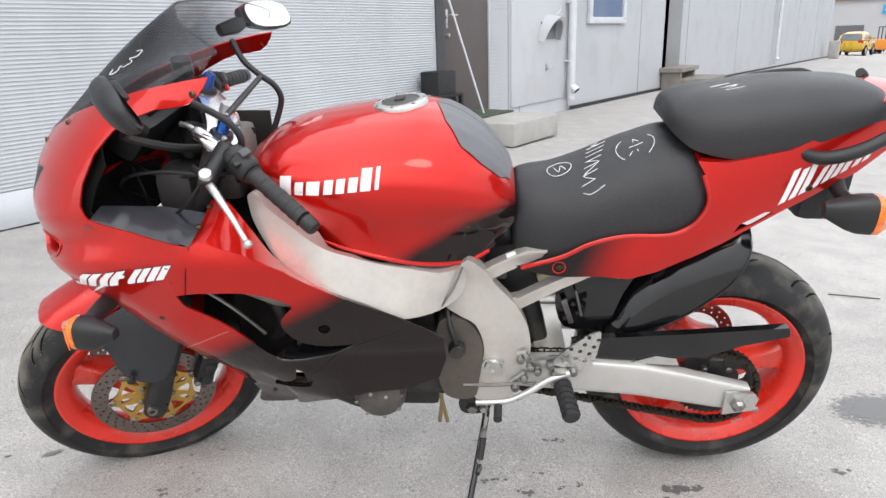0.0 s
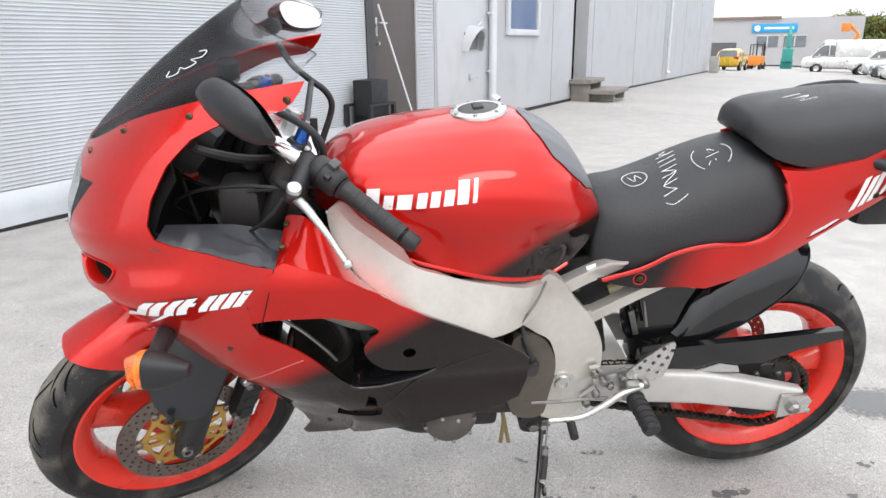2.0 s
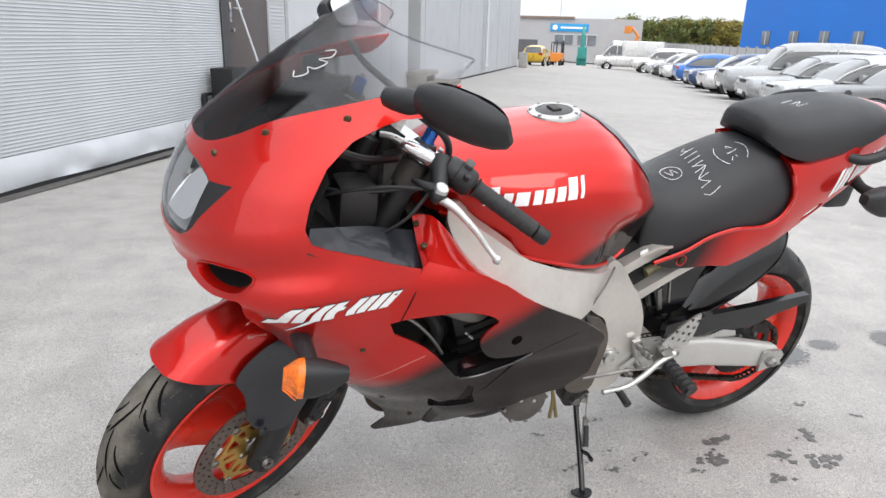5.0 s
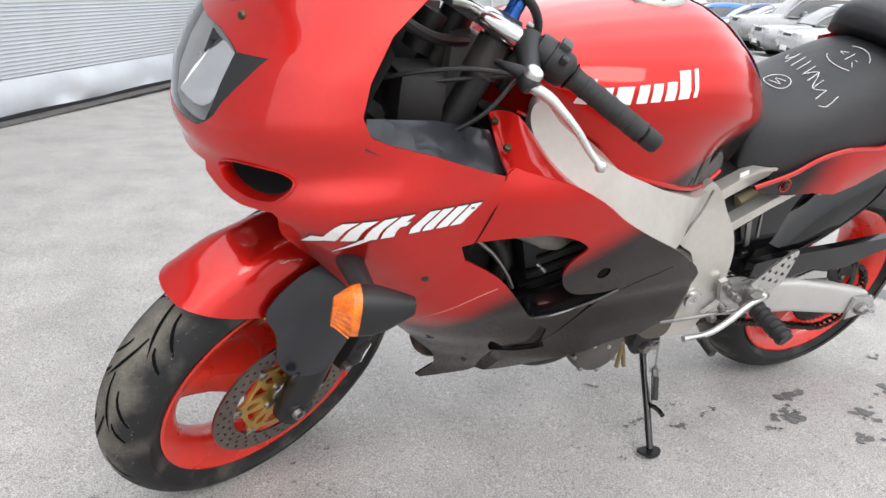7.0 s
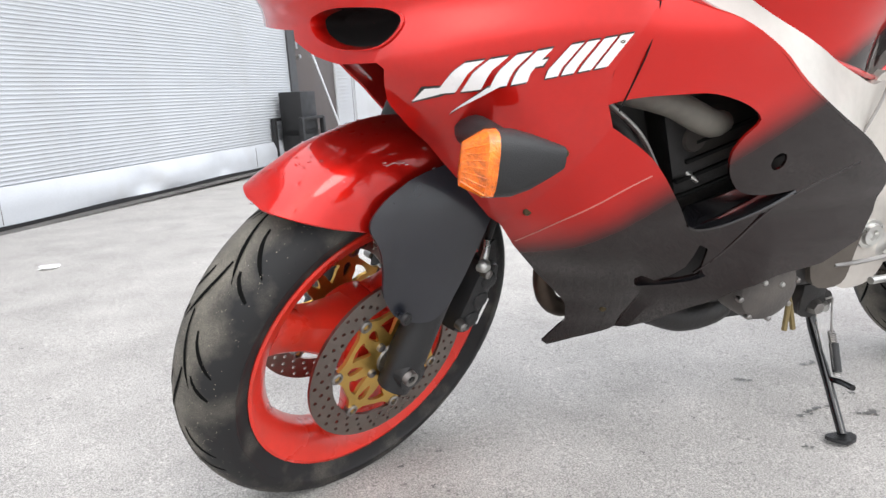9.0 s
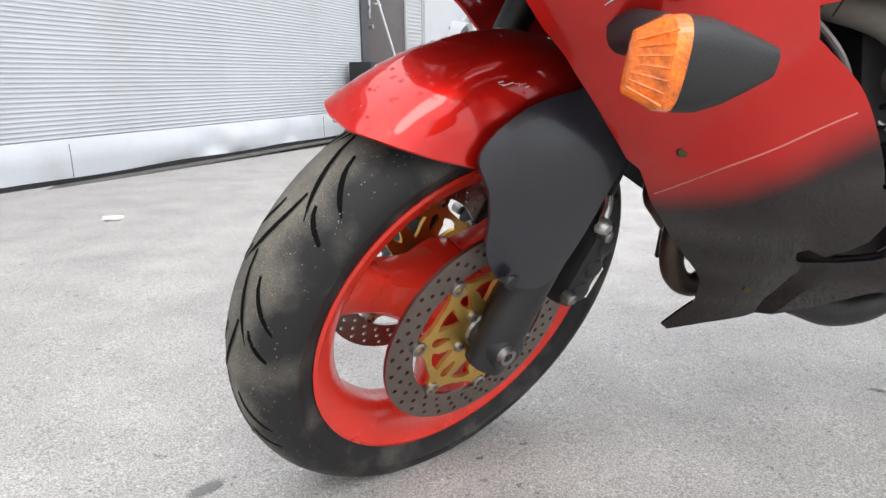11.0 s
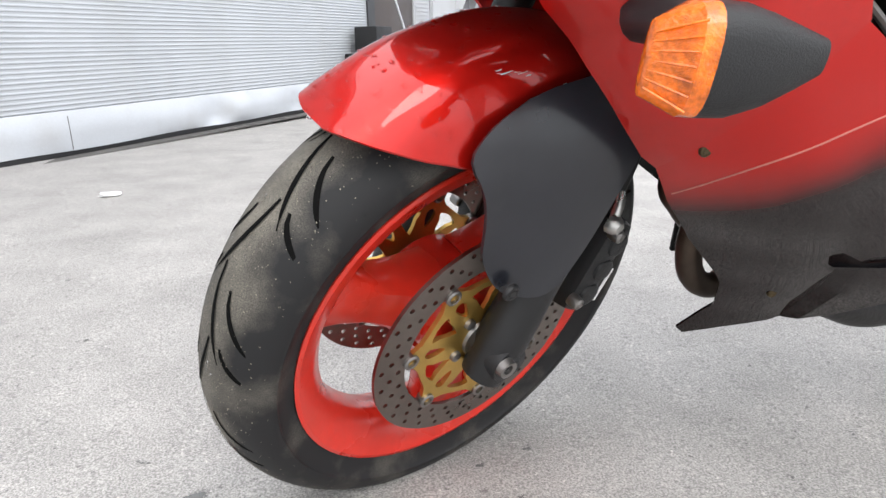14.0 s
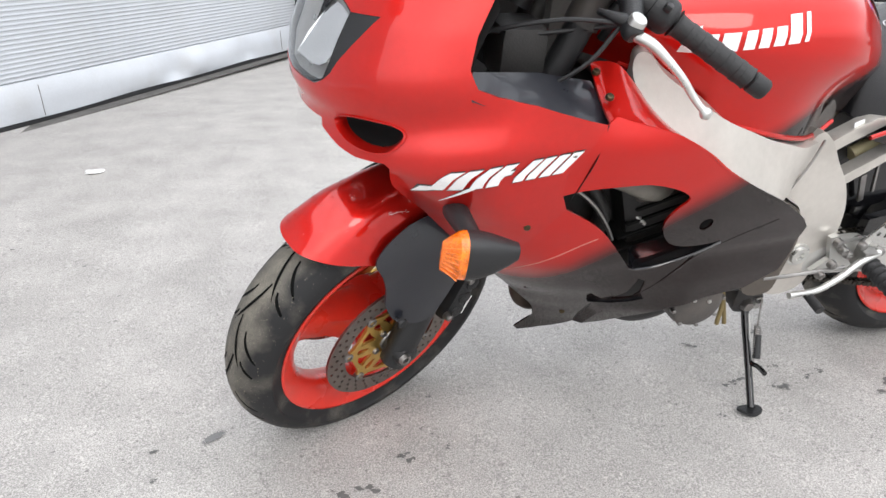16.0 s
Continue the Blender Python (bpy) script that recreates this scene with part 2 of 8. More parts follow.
# near-black for seams and dials; puts shade into ducts, fins and openings
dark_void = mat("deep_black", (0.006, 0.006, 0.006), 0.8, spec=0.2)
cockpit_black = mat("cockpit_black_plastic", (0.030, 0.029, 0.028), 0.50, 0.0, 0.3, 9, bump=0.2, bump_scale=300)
bolt_mat = mat("brassy_bolt", (0.09, 0.07, 0.04), 0.35, 0.9, 0.2, 40)


def glass(name, color, rough=0.02, alpha=1.0):
    m, nt, b = node_mat(name)
    b.inputs["Base Color"].default_value = (*color, 1)
    b.inputs["Roughness"].default_value = rough
    b.inputs["Transmission Weight"].default_value = alpha
    b.inputs["IOR"].default_value = 1.25
    MATS[name] = m
    return m


clear = glass("clear_lens", (0.92, 0.92, 0.92), 0.03)


# ---- mesh helpers ----
def finish(name, bm, material, sharp=38):
    bmesh.ops.recalc_face_normals(bm, faces=bm.faces)
    me = bpy.data.meshes.new(name)
    bm.to_mesh(me)
    bm.free()
    me.polygons.foreach_set("use_smooth", [True] * len(me.polygons))
    me.set_sharp_from_angle(angle=radians(sharp))
    if material:
        me.materials.append(material)
    return me


def part(name, bm, material, parent, label="", m=None, sharp=38):
    ob = new(name, finish(name, bm, material, sharp))
    ob.parent = parent
    if m is not None:
        ob.matrix_basis = m
    if label:
        ob["label"] = label
    return ob


def twins(name, bm, material, parent, label="", m=None, sharp=38):
    """A left part and its mirror image on the right, two objects."""
    b2 = bm.copy()
    bmesh.ops.scale(b2, vec=(1, -1, 1), verts=b2.verts)
    left = part(name, bm, material, parent, label, m, sharp)
    part(name, b2, material, parent, label, m, sharp)
    return left


def thing(name, bm, material, label, category, group="", kind="", m=None, sharp=38):
    ob = new(name, finish(name, bm, material, sharp))
    if m is not None:
        ob.matrix_basis = m
    return tagged(ob, label, category, group, kind)


def base(name, m, label, category, group="", kind=""):
    ob = new(name)
    ob.empty_display_size = 0.1
    ob.matrix_basis = m
    return tagged(ob, label, category, group, kind)


def spline(points, n=8, closed=False):
    """Catmull-Rom through points of any dimension."""
    p = [Vector(q) for q in points]
    out, k = [], len(p)
    for i in range(k if closed else k - 1):
        a = p[(i - 1) % k] if closed or i else p[0] * 2 - p[1]
        b, c = p[i], p[(i + 1) % k]
        d = p[(i + 2) % k] if closed or i + 2 < k else p[-1] * 2 - p[-2]
        for s in range(n):
            t = s / n
            out.append(0.5 * (2 * b + (c - a) * t + (2 * a - 5 * b + 4 * c - d) * t * t + (3 * b - a - 3 * c + d) * t ** 3))
    if not closed:
        out.append(p[-1])
    return out


def ease(x, table):
    """Smooth value of x in a table of (x, value)."""
    if x <= table[0][0]:
        return table[0][1]
    for (a, u), (b, v) in zip(table, table[1:]):
        if x <= b:
            t = (x - a) / (b - a)
            return u + (v - u) * t
    return table[-1][1]


def inside(p, poly):
    x, y = p
    hit = False
    for (ax, ay), (bx, by) in zip(poly, poly[1:] + poly[:1]):
        if (ay > y) != (by > y) and x < (bx - ax) * (y - ay) / (by - ay) + ax:
            hit = not hit
    return hit


def dense(poly, step):
    out = []
    for a, b in zip(poly, poly[1:] + poly[:1]):
        a, b = Vector(a), Vector(b)
        n = max(1, int((b - a).length / step + 0.5))
        out += [tuple(a.lerp(b, i / n)) for i in range(n)]
    return out


def shell(outline, surface, thick=0.004, step=0.02, holes=(), bm=None):
    """A curved panel: the outline (with holes) in the plane of two parameters, laid on surface(a, b), with thickness."""
    from mathutils.geometry import delaunay_2d_cdt
    outline = dense([tuple(p) for p in outline], step)
    holes = [dense([tuple(p) for p in h], step) for h in holes]
    verts, edges = [], []
    for loop in (outline, *holes):
        s = len(verts)
        verts += [Vector(p) for p in loop]
        edges += [(s + i, s + (i + 1) % len(loop)) for i in range(len(loop))]
    xs, ys = [p[0] for p in outline], [p[1] for p in outline]
    ring = [Vector(v) for v in verts]
    x = min(xs) + step / 2
    row = 0
    while x < max(xs):
        y = min(ys) + step * (0.5 + 0.5 * (row % 2))
        while y < max(ys):
            q = Vector((x, y))
            if inside((x, y), outline) and not any(inside((x, y), h) for h in holes):
                if min((q - v).length for v in ring) > step * 0.5:
                    verts.append(q)
            y += step
        x += step * 0.87
        row += 1
    vs, _, fs, *_ = delaunay_2d_cdt(verts, edges, [], 0, 1e-6)
    bm = bm or bmesh.new()
    top = [bm.verts.new(surface(v[0], v[1])) for v in vs]
    keep = []
    for f in fs:
        c = (sum(vs[i][0] for i in f) / len(f), sum(vs[i][1] for i in f) / len(f))
        if inside(c, outline) and not any(inside(c, h) for h in holes):
            try:
                keep.append(bm.faces.new([top[i] for i in f]))
            except ValueError:
                pass
    bmesh.ops.recalc_face_normals(bm, faces=keep)
    if keep and keep[0].normal.y > 0 and abs(keep[0].normal.y) > 0.3:
        bmesh.ops.reverse_faces(bm, faces=keep)
    if thick:
        e = 0.002
        nor = {}
        for i, v in enumerate(vs):
            du = surface(v[0] + e, v[1]) - surface(v[0] - e, v[1])
            dv = surface(v[0], v[1] + e) - surface(v[0], v[1] - e)
            n = du.cross(dv)
            n = n.normalized() if n.length > 1e-12 else Vector((0, 1, 0))
            nor[top[i]] = n if n.y > 0 or thick < 0 else -n
        low = {v: bm.verts.new(v.co + nor[v] * abs(thick)) for v in top if v.link_faces}
        boundary = [ed for ed in bm.edges if len(ed.link_faces) == 1]
        for f in keep:
            bm.faces.new([low[v] for v in reversed(f.verts)])
        for ed in boundary:
            a, b = ed.verts
            if a in low and b in low:
                try:
                    bm.faces.new((a, b, low[b], low[a]))
                except ValueError:
                    pass
    for v in [v for v in bm.verts if not v.link_faces]:
        bm.verts.remove(v)
    return bm


def mirrored(bm):
    """The same mesh with its mirror image across y = 0 joined to it."""
    src = list(bm.verts)
    faces = list(bm.faces)
    twin = {v: bm.verts.new((v.co.x, -v.co.y, v.co.z)) for v in src}
    for f in faces:
        bm.faces.new([twin[v] for v in reversed(f.verts)])
    bmesh.ops.remove_doubles(bm, verts=bm.verts, dist=0.0004)
    return bm


def loft(rings, closed=True, caps=True, bm=None):
    bm = bm or bmesh.new()
    rows = [[bm.verts.new(p) for p in r] for r in rings]
    for a, b in zip(rows, rows[1:]):
        n = len(a)
        for i in range(n if closed else n - 1):
            j = (i + 1) % n
            bm.faces.new((a[i], a[j], b[j], b[i]))
    if caps and closed:
        bm.faces.new(rows[0][::-1])
        bm.faces.new(rows[-1])
    return bm


def tube(points, radius, sides=10, bm=None, n=6, smooth=True):
    """A round bar along a smooth line; radius a number or one for each given point."""
    pts = [Vector(p) for p in points]
    rad = radius if isinstance(radius, (list, tuple)) else [radius] * len(pts)
    line = spline([(*p, r) for p, r in zip(pts, rad)], n) if smooth and len(pts) > 2 else [Vector((*p, r)) for p, r in zip(pts, rad)]
    rings, side = [], None
    for i, p in enumerate(line):
        q = Vector(p[:3])
        d = (Vector(line[min(i + 1, len(line) - 1)][:3]) - Vector(line[max(i - 1, 0)][:3])).normalized()
        if side is None:
            side = d.orthogonal().normalized()
        side = (side - d * side.dot(d)).normalized()
        up = d.cross(side)
        rings.append([q + (side * math.cos(a) + up * math.sin(a)) * p[3] for a in (2 * math.pi * k / sides for k in range(sides))])
    return loft(rings, bm=bm)


def box(sx, sy, sz, at=(0, 0, 0), bevel=0.0, bm=None, turn=None, seg=2):
    bm2 = bmesh.new()
    bmesh.ops.create_cube(bm2, size=1, matrix=Matrix.Diagonal((sx, sy, sz, 1)))
    if bevel:
        bmesh.ops.bevel(bm2, geom=list(bm2.edges), offset=bevel, segments=seg, affect="EDGES", profile=0.6)
    bmesh.ops.transform(bm2, matrix=Matrix.Translation(at) @ (turn or Matrix()), verts=bm2.verts)
    return merge(bm, bm2)


def merge(bm, bm2):
    if bm is None:
        return bm2
    me = bpy.data.meshes.new("joined")
    bm2.to_mesh(me)
    bm2.free()
    bm.from_mesh(me)
    bpy.data.meshes.remove(me)
    return bm


def revolve(profile, sides=64, bm=None, closed=True, centre=(0, 0, 0)):
    """Turns a profile of (radius, y) round the y axis."""
    c = Vector(centre)
    rings = [[c + Vector((r * math.cos(a), y, r * math.sin(a))) for r, y in profile] for a in (2 * math.pi * k / sides for k in range(sides))]
    bm = bm or bmesh.new()
    rows = [[bm.verts.new(p) for p in r] for r in rings]
    k = len(profile)
    for i in range(sides):
        a, b = rows[i], rows[(i + 1) % sides]
        for j in range(k if closed else k - 1):
            bm.faces.new((a[j], a[(j + 1) % k], b[(j + 1) % k], b[j]))
    return bm


def plate(poly, y0, y1, holes=(), bm=None, bevel=0.0):
    """A flat plate: a polygon in x, z between two values of y."""
    mid = (y0 + y1) / 2
    b2 = shell(poly, lambda a, b: Vector((a, y0, b)), abs(y1 - y0), 1.0, holes)
    return merge(bm, b2)


def bolt(at, r=0.006, h=0.004, turn=None, bm=None):
    """A dome-headed bolt with a socket, its head towards -y."""
    t = Matrix.Translation(at) @ (turn or Matrix())
    b2 = revolve([(0.0001, -h), (r * 0.45, -h), (r * 0.5, -h * 0.5), (r * 0.55, -h), (r * 0.85, -h * 0.8), (r, 0), (r, h), (0.0001, h)], 14, closed=False)
    bmesh.ops.transform(b2, matrix=t, verts=b2.verts)
    return merge(bm, b2)


def arc(cx, cz, r, a0, a1, n=12):
    return [(cx + r * math.cos(radians(a0 + (a1 - a0) * i / n)), cz + r * math.sin(radians(a0 + (a1 - a0) * i / n))) for i in range(n + 1)]


def circle(cx, cz, r, n=20):
    return arc(cx, cz, r, 0, 360 - 360 / n, n - 1)


# ---- the fall of the yard: it drains gently towards +x ----
FALL, FALL_FAR = 0.0255, 0.036
ON_FALL = Matrix.Rotation(math.atan(FALL), 4, "Y")


def ground_z(x):
    return -FALL * min(x, 4.0) - FALL_FAR * max(0.0, min(x, 60.0) - 4.0)


# ---- the motorcycle: its frame of reference ----
LEAN_ANGLE, HEADING = 10.7, 0.1
BIKE = ON_FALL @ pose(-0.0165, 1.7055, 0.0, LEAN_ANGLE, 0, HEADING)
bike = base("motorcycle", BIKE, "red and black sport motorcycle leaning on its side stand, bars turned", "motorcycle")
RAKE, STEER = radians(24), radians(28)
STEER_AXIS = Vector((math.sin(RAKE), 0, math.cos(RAKE)))
STEERED = Matrix.Rotation(STEER, 4, STEER_AXIS)
FRONT = Matrix.Translation((-0.743, -0.0240, 0.2800)) @ STEERED @ Matrix.Translation((-0.005, -0.008, 0.012))
REAR = Matrix.Translation((0.714, 0.026, 0.322))

# ---- wheels ----
def tyre_mesh(R, half, bead):
    prof = [(bead - 0.006, -half * 0.74), (bead + 0.006, -half * 0.80), (bead + 0.02, -half * 0.93), (R - half * 0.78, -half),
            (R - half * 0.55, -half * 0.955), (R - half * 0.33, -half * 0.80), (R - half * 0.14, -half * 0.55), (R - half * 0.03, -half * 0.27), (R, 0)]
    prof = [tuple(p) for p in spline(prof, 3)]
    prof += [(r, -y) for r, y in prof[-2::-1]]
    inner = [(bead - 0.012, half * 0.70), (R - 0.02, 0), (bead - 0.012, -half * 0.70)]
    return revolve(prof + inner, 96), prof


GROOVES = ((-0.12, 0.40, 0.34, 0.0), (0.26, 0.84, 0.20, 0.12), (0.40, 0.90, 0.12, 0.52))


def groove_mesh(R, half, side, width, v0, v1, sweep):
    """One slanting curved groove of the tread: a dark ribbon that follows the crown."""
    def crown(v):
        return R - half * (1 - math.sqrt(max(0.0, 1 - (0.93 * v) ** 2))) * 0.98
    bm = bmesh.new()
    line = []
    for i in range(11):
        t = i / 10
        line.append((v0 + (v1 - v0) * t, sweep * (t ** 0.65), width * (0.25 + 0.75 * math.sin(math.pi * min(1, t * 1.05 + 0.08)) ** 0.6)))
    rows = []
    for i, (v, a, w) in enumerate(line):
        va, aa_, _ = line[min(i + 1, 10)]
        vb, ab_, _ = line[max(i - 1, 0)]
        dv, da = (va - vb) * half, (aa_ - ab_) * R
        ln = math.hypot(dv, da)
        row = []
        for k in (-0.5, 0.5):
            vv, aa = v - da / ln * w * k / half, a + dv / ln * w * k / R
            r = crown(vv) + 0.0009
            row.append(bm.verts.new((r * math.cos(aa), side * vv * half * 0.97, r * math.sin(aa))))
        rows.append(row)
    for p, q in zip(rows, rows[1:]):
        bm.faces.new((p[0], p[1], q[1], q[0]))
    return bm


def rim_mesh(half, bead):
    """Barrel with flanges."""
    bm = revolve([(bead + 0.014, -half), (bead + 0.013, -half + 0.006), (bead - 0.004, -half + 0.009), (bead - 0.016, -half + 0.02), (bead - 0.024, -half * 0.35),
                  (bead - 0.026, 0), (bead - 0.024, half * 0.35), (bead - 0.016, half - 0.02), (bead - 0.004, half - 0.009), (bead + 0.013, half - 0.006), (bead + 0.014, half),
                  (bead + 0.009, half + 0.001), (bead - 0.012, half - 0.010), (bead - 0.022, half - 0.022), (bead - 0.031, half * 0.35), (bead - 0.033, 0),
                  (bead - 0.031, -half * 0.35), (bead - 0.022, -half + 0.022), (bead - 0.012, -half + 0.010), (bead + 0.009, -half - 0.001)], 96)
    return bm


def hub_mesh(hub):
    return revolve([(0.014, -hub[1]), (hub[0] * 0.8, -hub[1]), (hub[0], -hub[1] * 0.8), (hub[0], hub[1] * 0.8), (hub[0] * 0.8, hub[1]), (0.014, hub[1])], 32)


def spoke_mesh(half, bead, hub, spoke_w):
    """One broad cast spoke along +x that flares to its root."""
    rings = []
    for t in (0.0, 0.15, 0.35, 0.6, 0.85, 1.0):
        r = hub[0] * 0.8 + (bead - 0.026 - hub[0] * 0.8) * t
        w = spoke_w * (1.30 + 1.1 * max(0.0, 0.6 - t) ** 1.5 - 0.40 * math.sin(math.pi * min(1, t * 0.9 + 0.05)) + 0.35 * max(0, t - 0.75) * 4 * 0.5)
        d = hub[1] * 0.8 * (1 - t) + half * 0.55 * t
        ring = []
        for i in range(12):
            q = 2 * math.pi * i / 12
            cx, cy = math.cos(q), math.sin(q)
            ring.append(Vector((r, math.copysign(abs(cy) ** 0.6, cy) * d, math.copysign(abs(cx) ** 0.6, cx) * w)))
        rings.append(ring)
    return loft(rings)


def disc_mesh(ro, ri, y, thick, rows, per):
    """Drilled brake disc: rings of real holes between inner and outer edge."""
    holes = []
    for k in range(per):
        for i, f in enumerate(rows):
            r = ri + (ro - ri) * f
            a = 360 * k / per + i * 360 / per * 0.36
            holes.append(circle(r * math.cos(radians(a)), r * math.sin(radians(a)), 0.0034, 6))
    holes.append(circle(0, 0, ri, 60))
    return shell(circle(0, 0, ro, 90), lambda a, b: Vector((a, y, b)), thick, 0.05, holes)


def carrier_mesh(r, y, thick, arms, turn):
    """Gold disc carrier: a scalloped ring on slim forked arms."""
    def c(rr, deg):
        return (rr * math.cos(radians(deg)), rr * math.sin(radians(deg)))
    step = 360 / arms
    outline, holes = [], [circle(0, 0, 0.028, 24)]
    for k in range(arms):
        a = turn + step * k
        outline += [c(r + 0.007, a - 5), c(r + 0.009, a), c(r + 0.007, a + 5), c(r - 0.004, a + 12), c(r - 0.007, a + step / 2), c(r - 0.004, a + step - 12)]
        m = a + step / 2
        holes.append([tuple(p) for p in spline([c(0.048, m), c(0.070, m + 9), c(r - 0.018, m + 13), c(r - 0.015, m), c(r - 0.018, m - 13), c(0.070, m - 9)], 2, True)])
        holes.append([tuple(p) for p in spline([c(0.058, a - 2.5), c(0.058, a + 2.5), c(r - 0.020, a + 5.5), c(r - 0.014, a), c(r - 0.020, a - 5.5)], 2, True)])
    return shell([tuple(p) for p in spline(outline, 2, True)], lambda p, q: Vector((p, y, q)), thick, 0.05, holes)


def wheel(name, m, R, half, bead, rim_half, hub, phase, spoke_w, count, label):
    w = part(name, rim_mesh(rim_half, bead), rim_red, bike, label, m)
    part("hub", hub_mesh(hub), rim_red, w)
    sm = finish("spoke", spoke_mesh(rim_half, bead, hub, spoke_w), rim_red)
    for k in range(3):
        o = new("spoke", sm)
        o.parent, o.matrix_basis = w, Matrix.Rotation(-phase - 2 * math.pi * k / 3, 4, "Y")
    t, _ = tyre_mesh(R, half, bead + 0.016)
    part("tyre", t, rubber, w, "worn black road tyre with grit on its tread")
    for side in (-1, 1):
        for v0, v1, sweep, lag in GROOVES:
            gm = finish("tread_groove", groove_mesh(R, half, side, 0.0060, v0, v1, sweep), groove_mat)
            for k in range(count):
                o = new("tread_groove", gm)
                o.parent, o.matrix_basis = w, Matrix.Rotation(-2 * math.pi * (k + (0.5 if side > 0 else 0) + lag) / count, 4, "Y")
    return w


front_wheel = wheel("front_wheel", FRONT, 0.3075, 0.065, 0.216, 0.0515, (0.064, 0.060), radians(154), 0.031, 12, "red three-spoke cast wheel")


def tyre_skin(R, half, bead):
    prof = tyre_mesh(R, half, bead)[1]
    n = len(prof) - 1

    def f(deg, v):
        i = max(0.0, min(n - 0.001, (v + 1) / 2 * n))
        k = int(i)
        r, y = (a + (b - a) * (i - k) for a, b in zip(prof[k], prof[k + 1]))
        return Vector((r * math.cos(radians(deg)), y, r * math.sin(radians(deg))))
    return f


rear_wheel = wheel("rear_wheel", REAR, 0.316, 0.090, 0.216, 0.0745, (0.060, 0.078), radians(128), 0.034, 10, "red three-spoke cast wheel")
for s, y in ((-1, -0.079), (1, 0.079)):
    d = part("brake_disc", disc_mesh(0.150, 0.110, y - 0.0025, 0.005, (0.22, 0.5, 0.78), 30), disc_steel, front_wheel, "drilled steel disc")
    part("disc_carrier", carrier_mesh(0.098, y - 0.003, 0.006, 7, 20), gold, front_wheel, "gold alloy carrier")
    for k in range(7):
        a = radians(360 / 7 * k + 20)
        part("disc_bobbin", revolve([(0.0058, -0.007), (0.0078, -0.0075), (0.0100, -0.006), (0.0105, 0.005), (0.0045, 0.005)], 18), steel, front_wheel, "",
             Matrix.Translation((0.104 * math.cos(a), y, 0.104 * math.sin(a))))
    part("carrier_hub", revolve([(0.012, s * 0.03), (0.03, s * 0.05), (0.029, s * 0.085), (0.024, s * 0.092), (0.012, s * 0.093)], 24), steel, front_wheel)
    for k in range(5):
        a = radians(72 * k + 55)
        part("carrier_bolt", revolve([(0.0005, -0.009), (0.003, -0.009), (0.0065, -0.008), (0.008, 0.0), (0.0005, 0.0)], 12), steel, front_wheel, "", Matrix.Translation((0.041 * math.cos(a), y, 0.041 * math.sin(a))) @ (Matrix() if s < 0 else Matrix.Rotation(math.pi, 4, "Z")))
part("wheel_weight", box(0.030, 0.004, 0.008, (0, 0, 0), 0.001), bright, rear_wheel, "", pose(0.105, -0.056, -0.168, 0, -32, 0))

# rear sprocket, disc and chain
def sprocket_mesh(r, teeth, y):
    poly = []
    for k in range(teeth):
        for f, rr in ((0.0, r - 0.006), (0.3, r), (0.5, r), (0.8, r - 0.006)):
            a = 2 * math.pi * (k + f) / teeth
            poly.append((rr * math.cos(a), rr * math.sin(a)))
    holes = [circle(0, 0, 0.03, 16)]
    for k in range(5):
        a = radians(72 * k + 20)
        holes.append(circle(0.062 * math.cos(a), 0.062 * math.sin(a), 0.019, 10))
    return shell(poly, lambda p, q: Vector((p, y, q)), 0.006, 0.5, holes)


part("rear_sprocket", sprocket_mesh(0.103, 42, -0.102), engine_mat, rear_wheel, "black drilled sprocket")
for k in range(5):
    a = radians(72 * k + 56)
    part("sprocket_nut", bolt((0.05 * math.cos(a), -0.104, 0.05 * math.sin(a)), 0.009, 0.008), steel, rear_wheel)
part("rear_brake_disc", disc_mesh(0.110, 0.075, 0.095, 0.005, (0.3, 0.7), 24), disc_steel, rear_wheel)
part("cush_drive", revolve([(0.012, -0.075), (0.058, -0.075), (0.062, -0.098), (0.04, -0.106), (0.012, -0.106)], 30), plastic, rear_wheel)


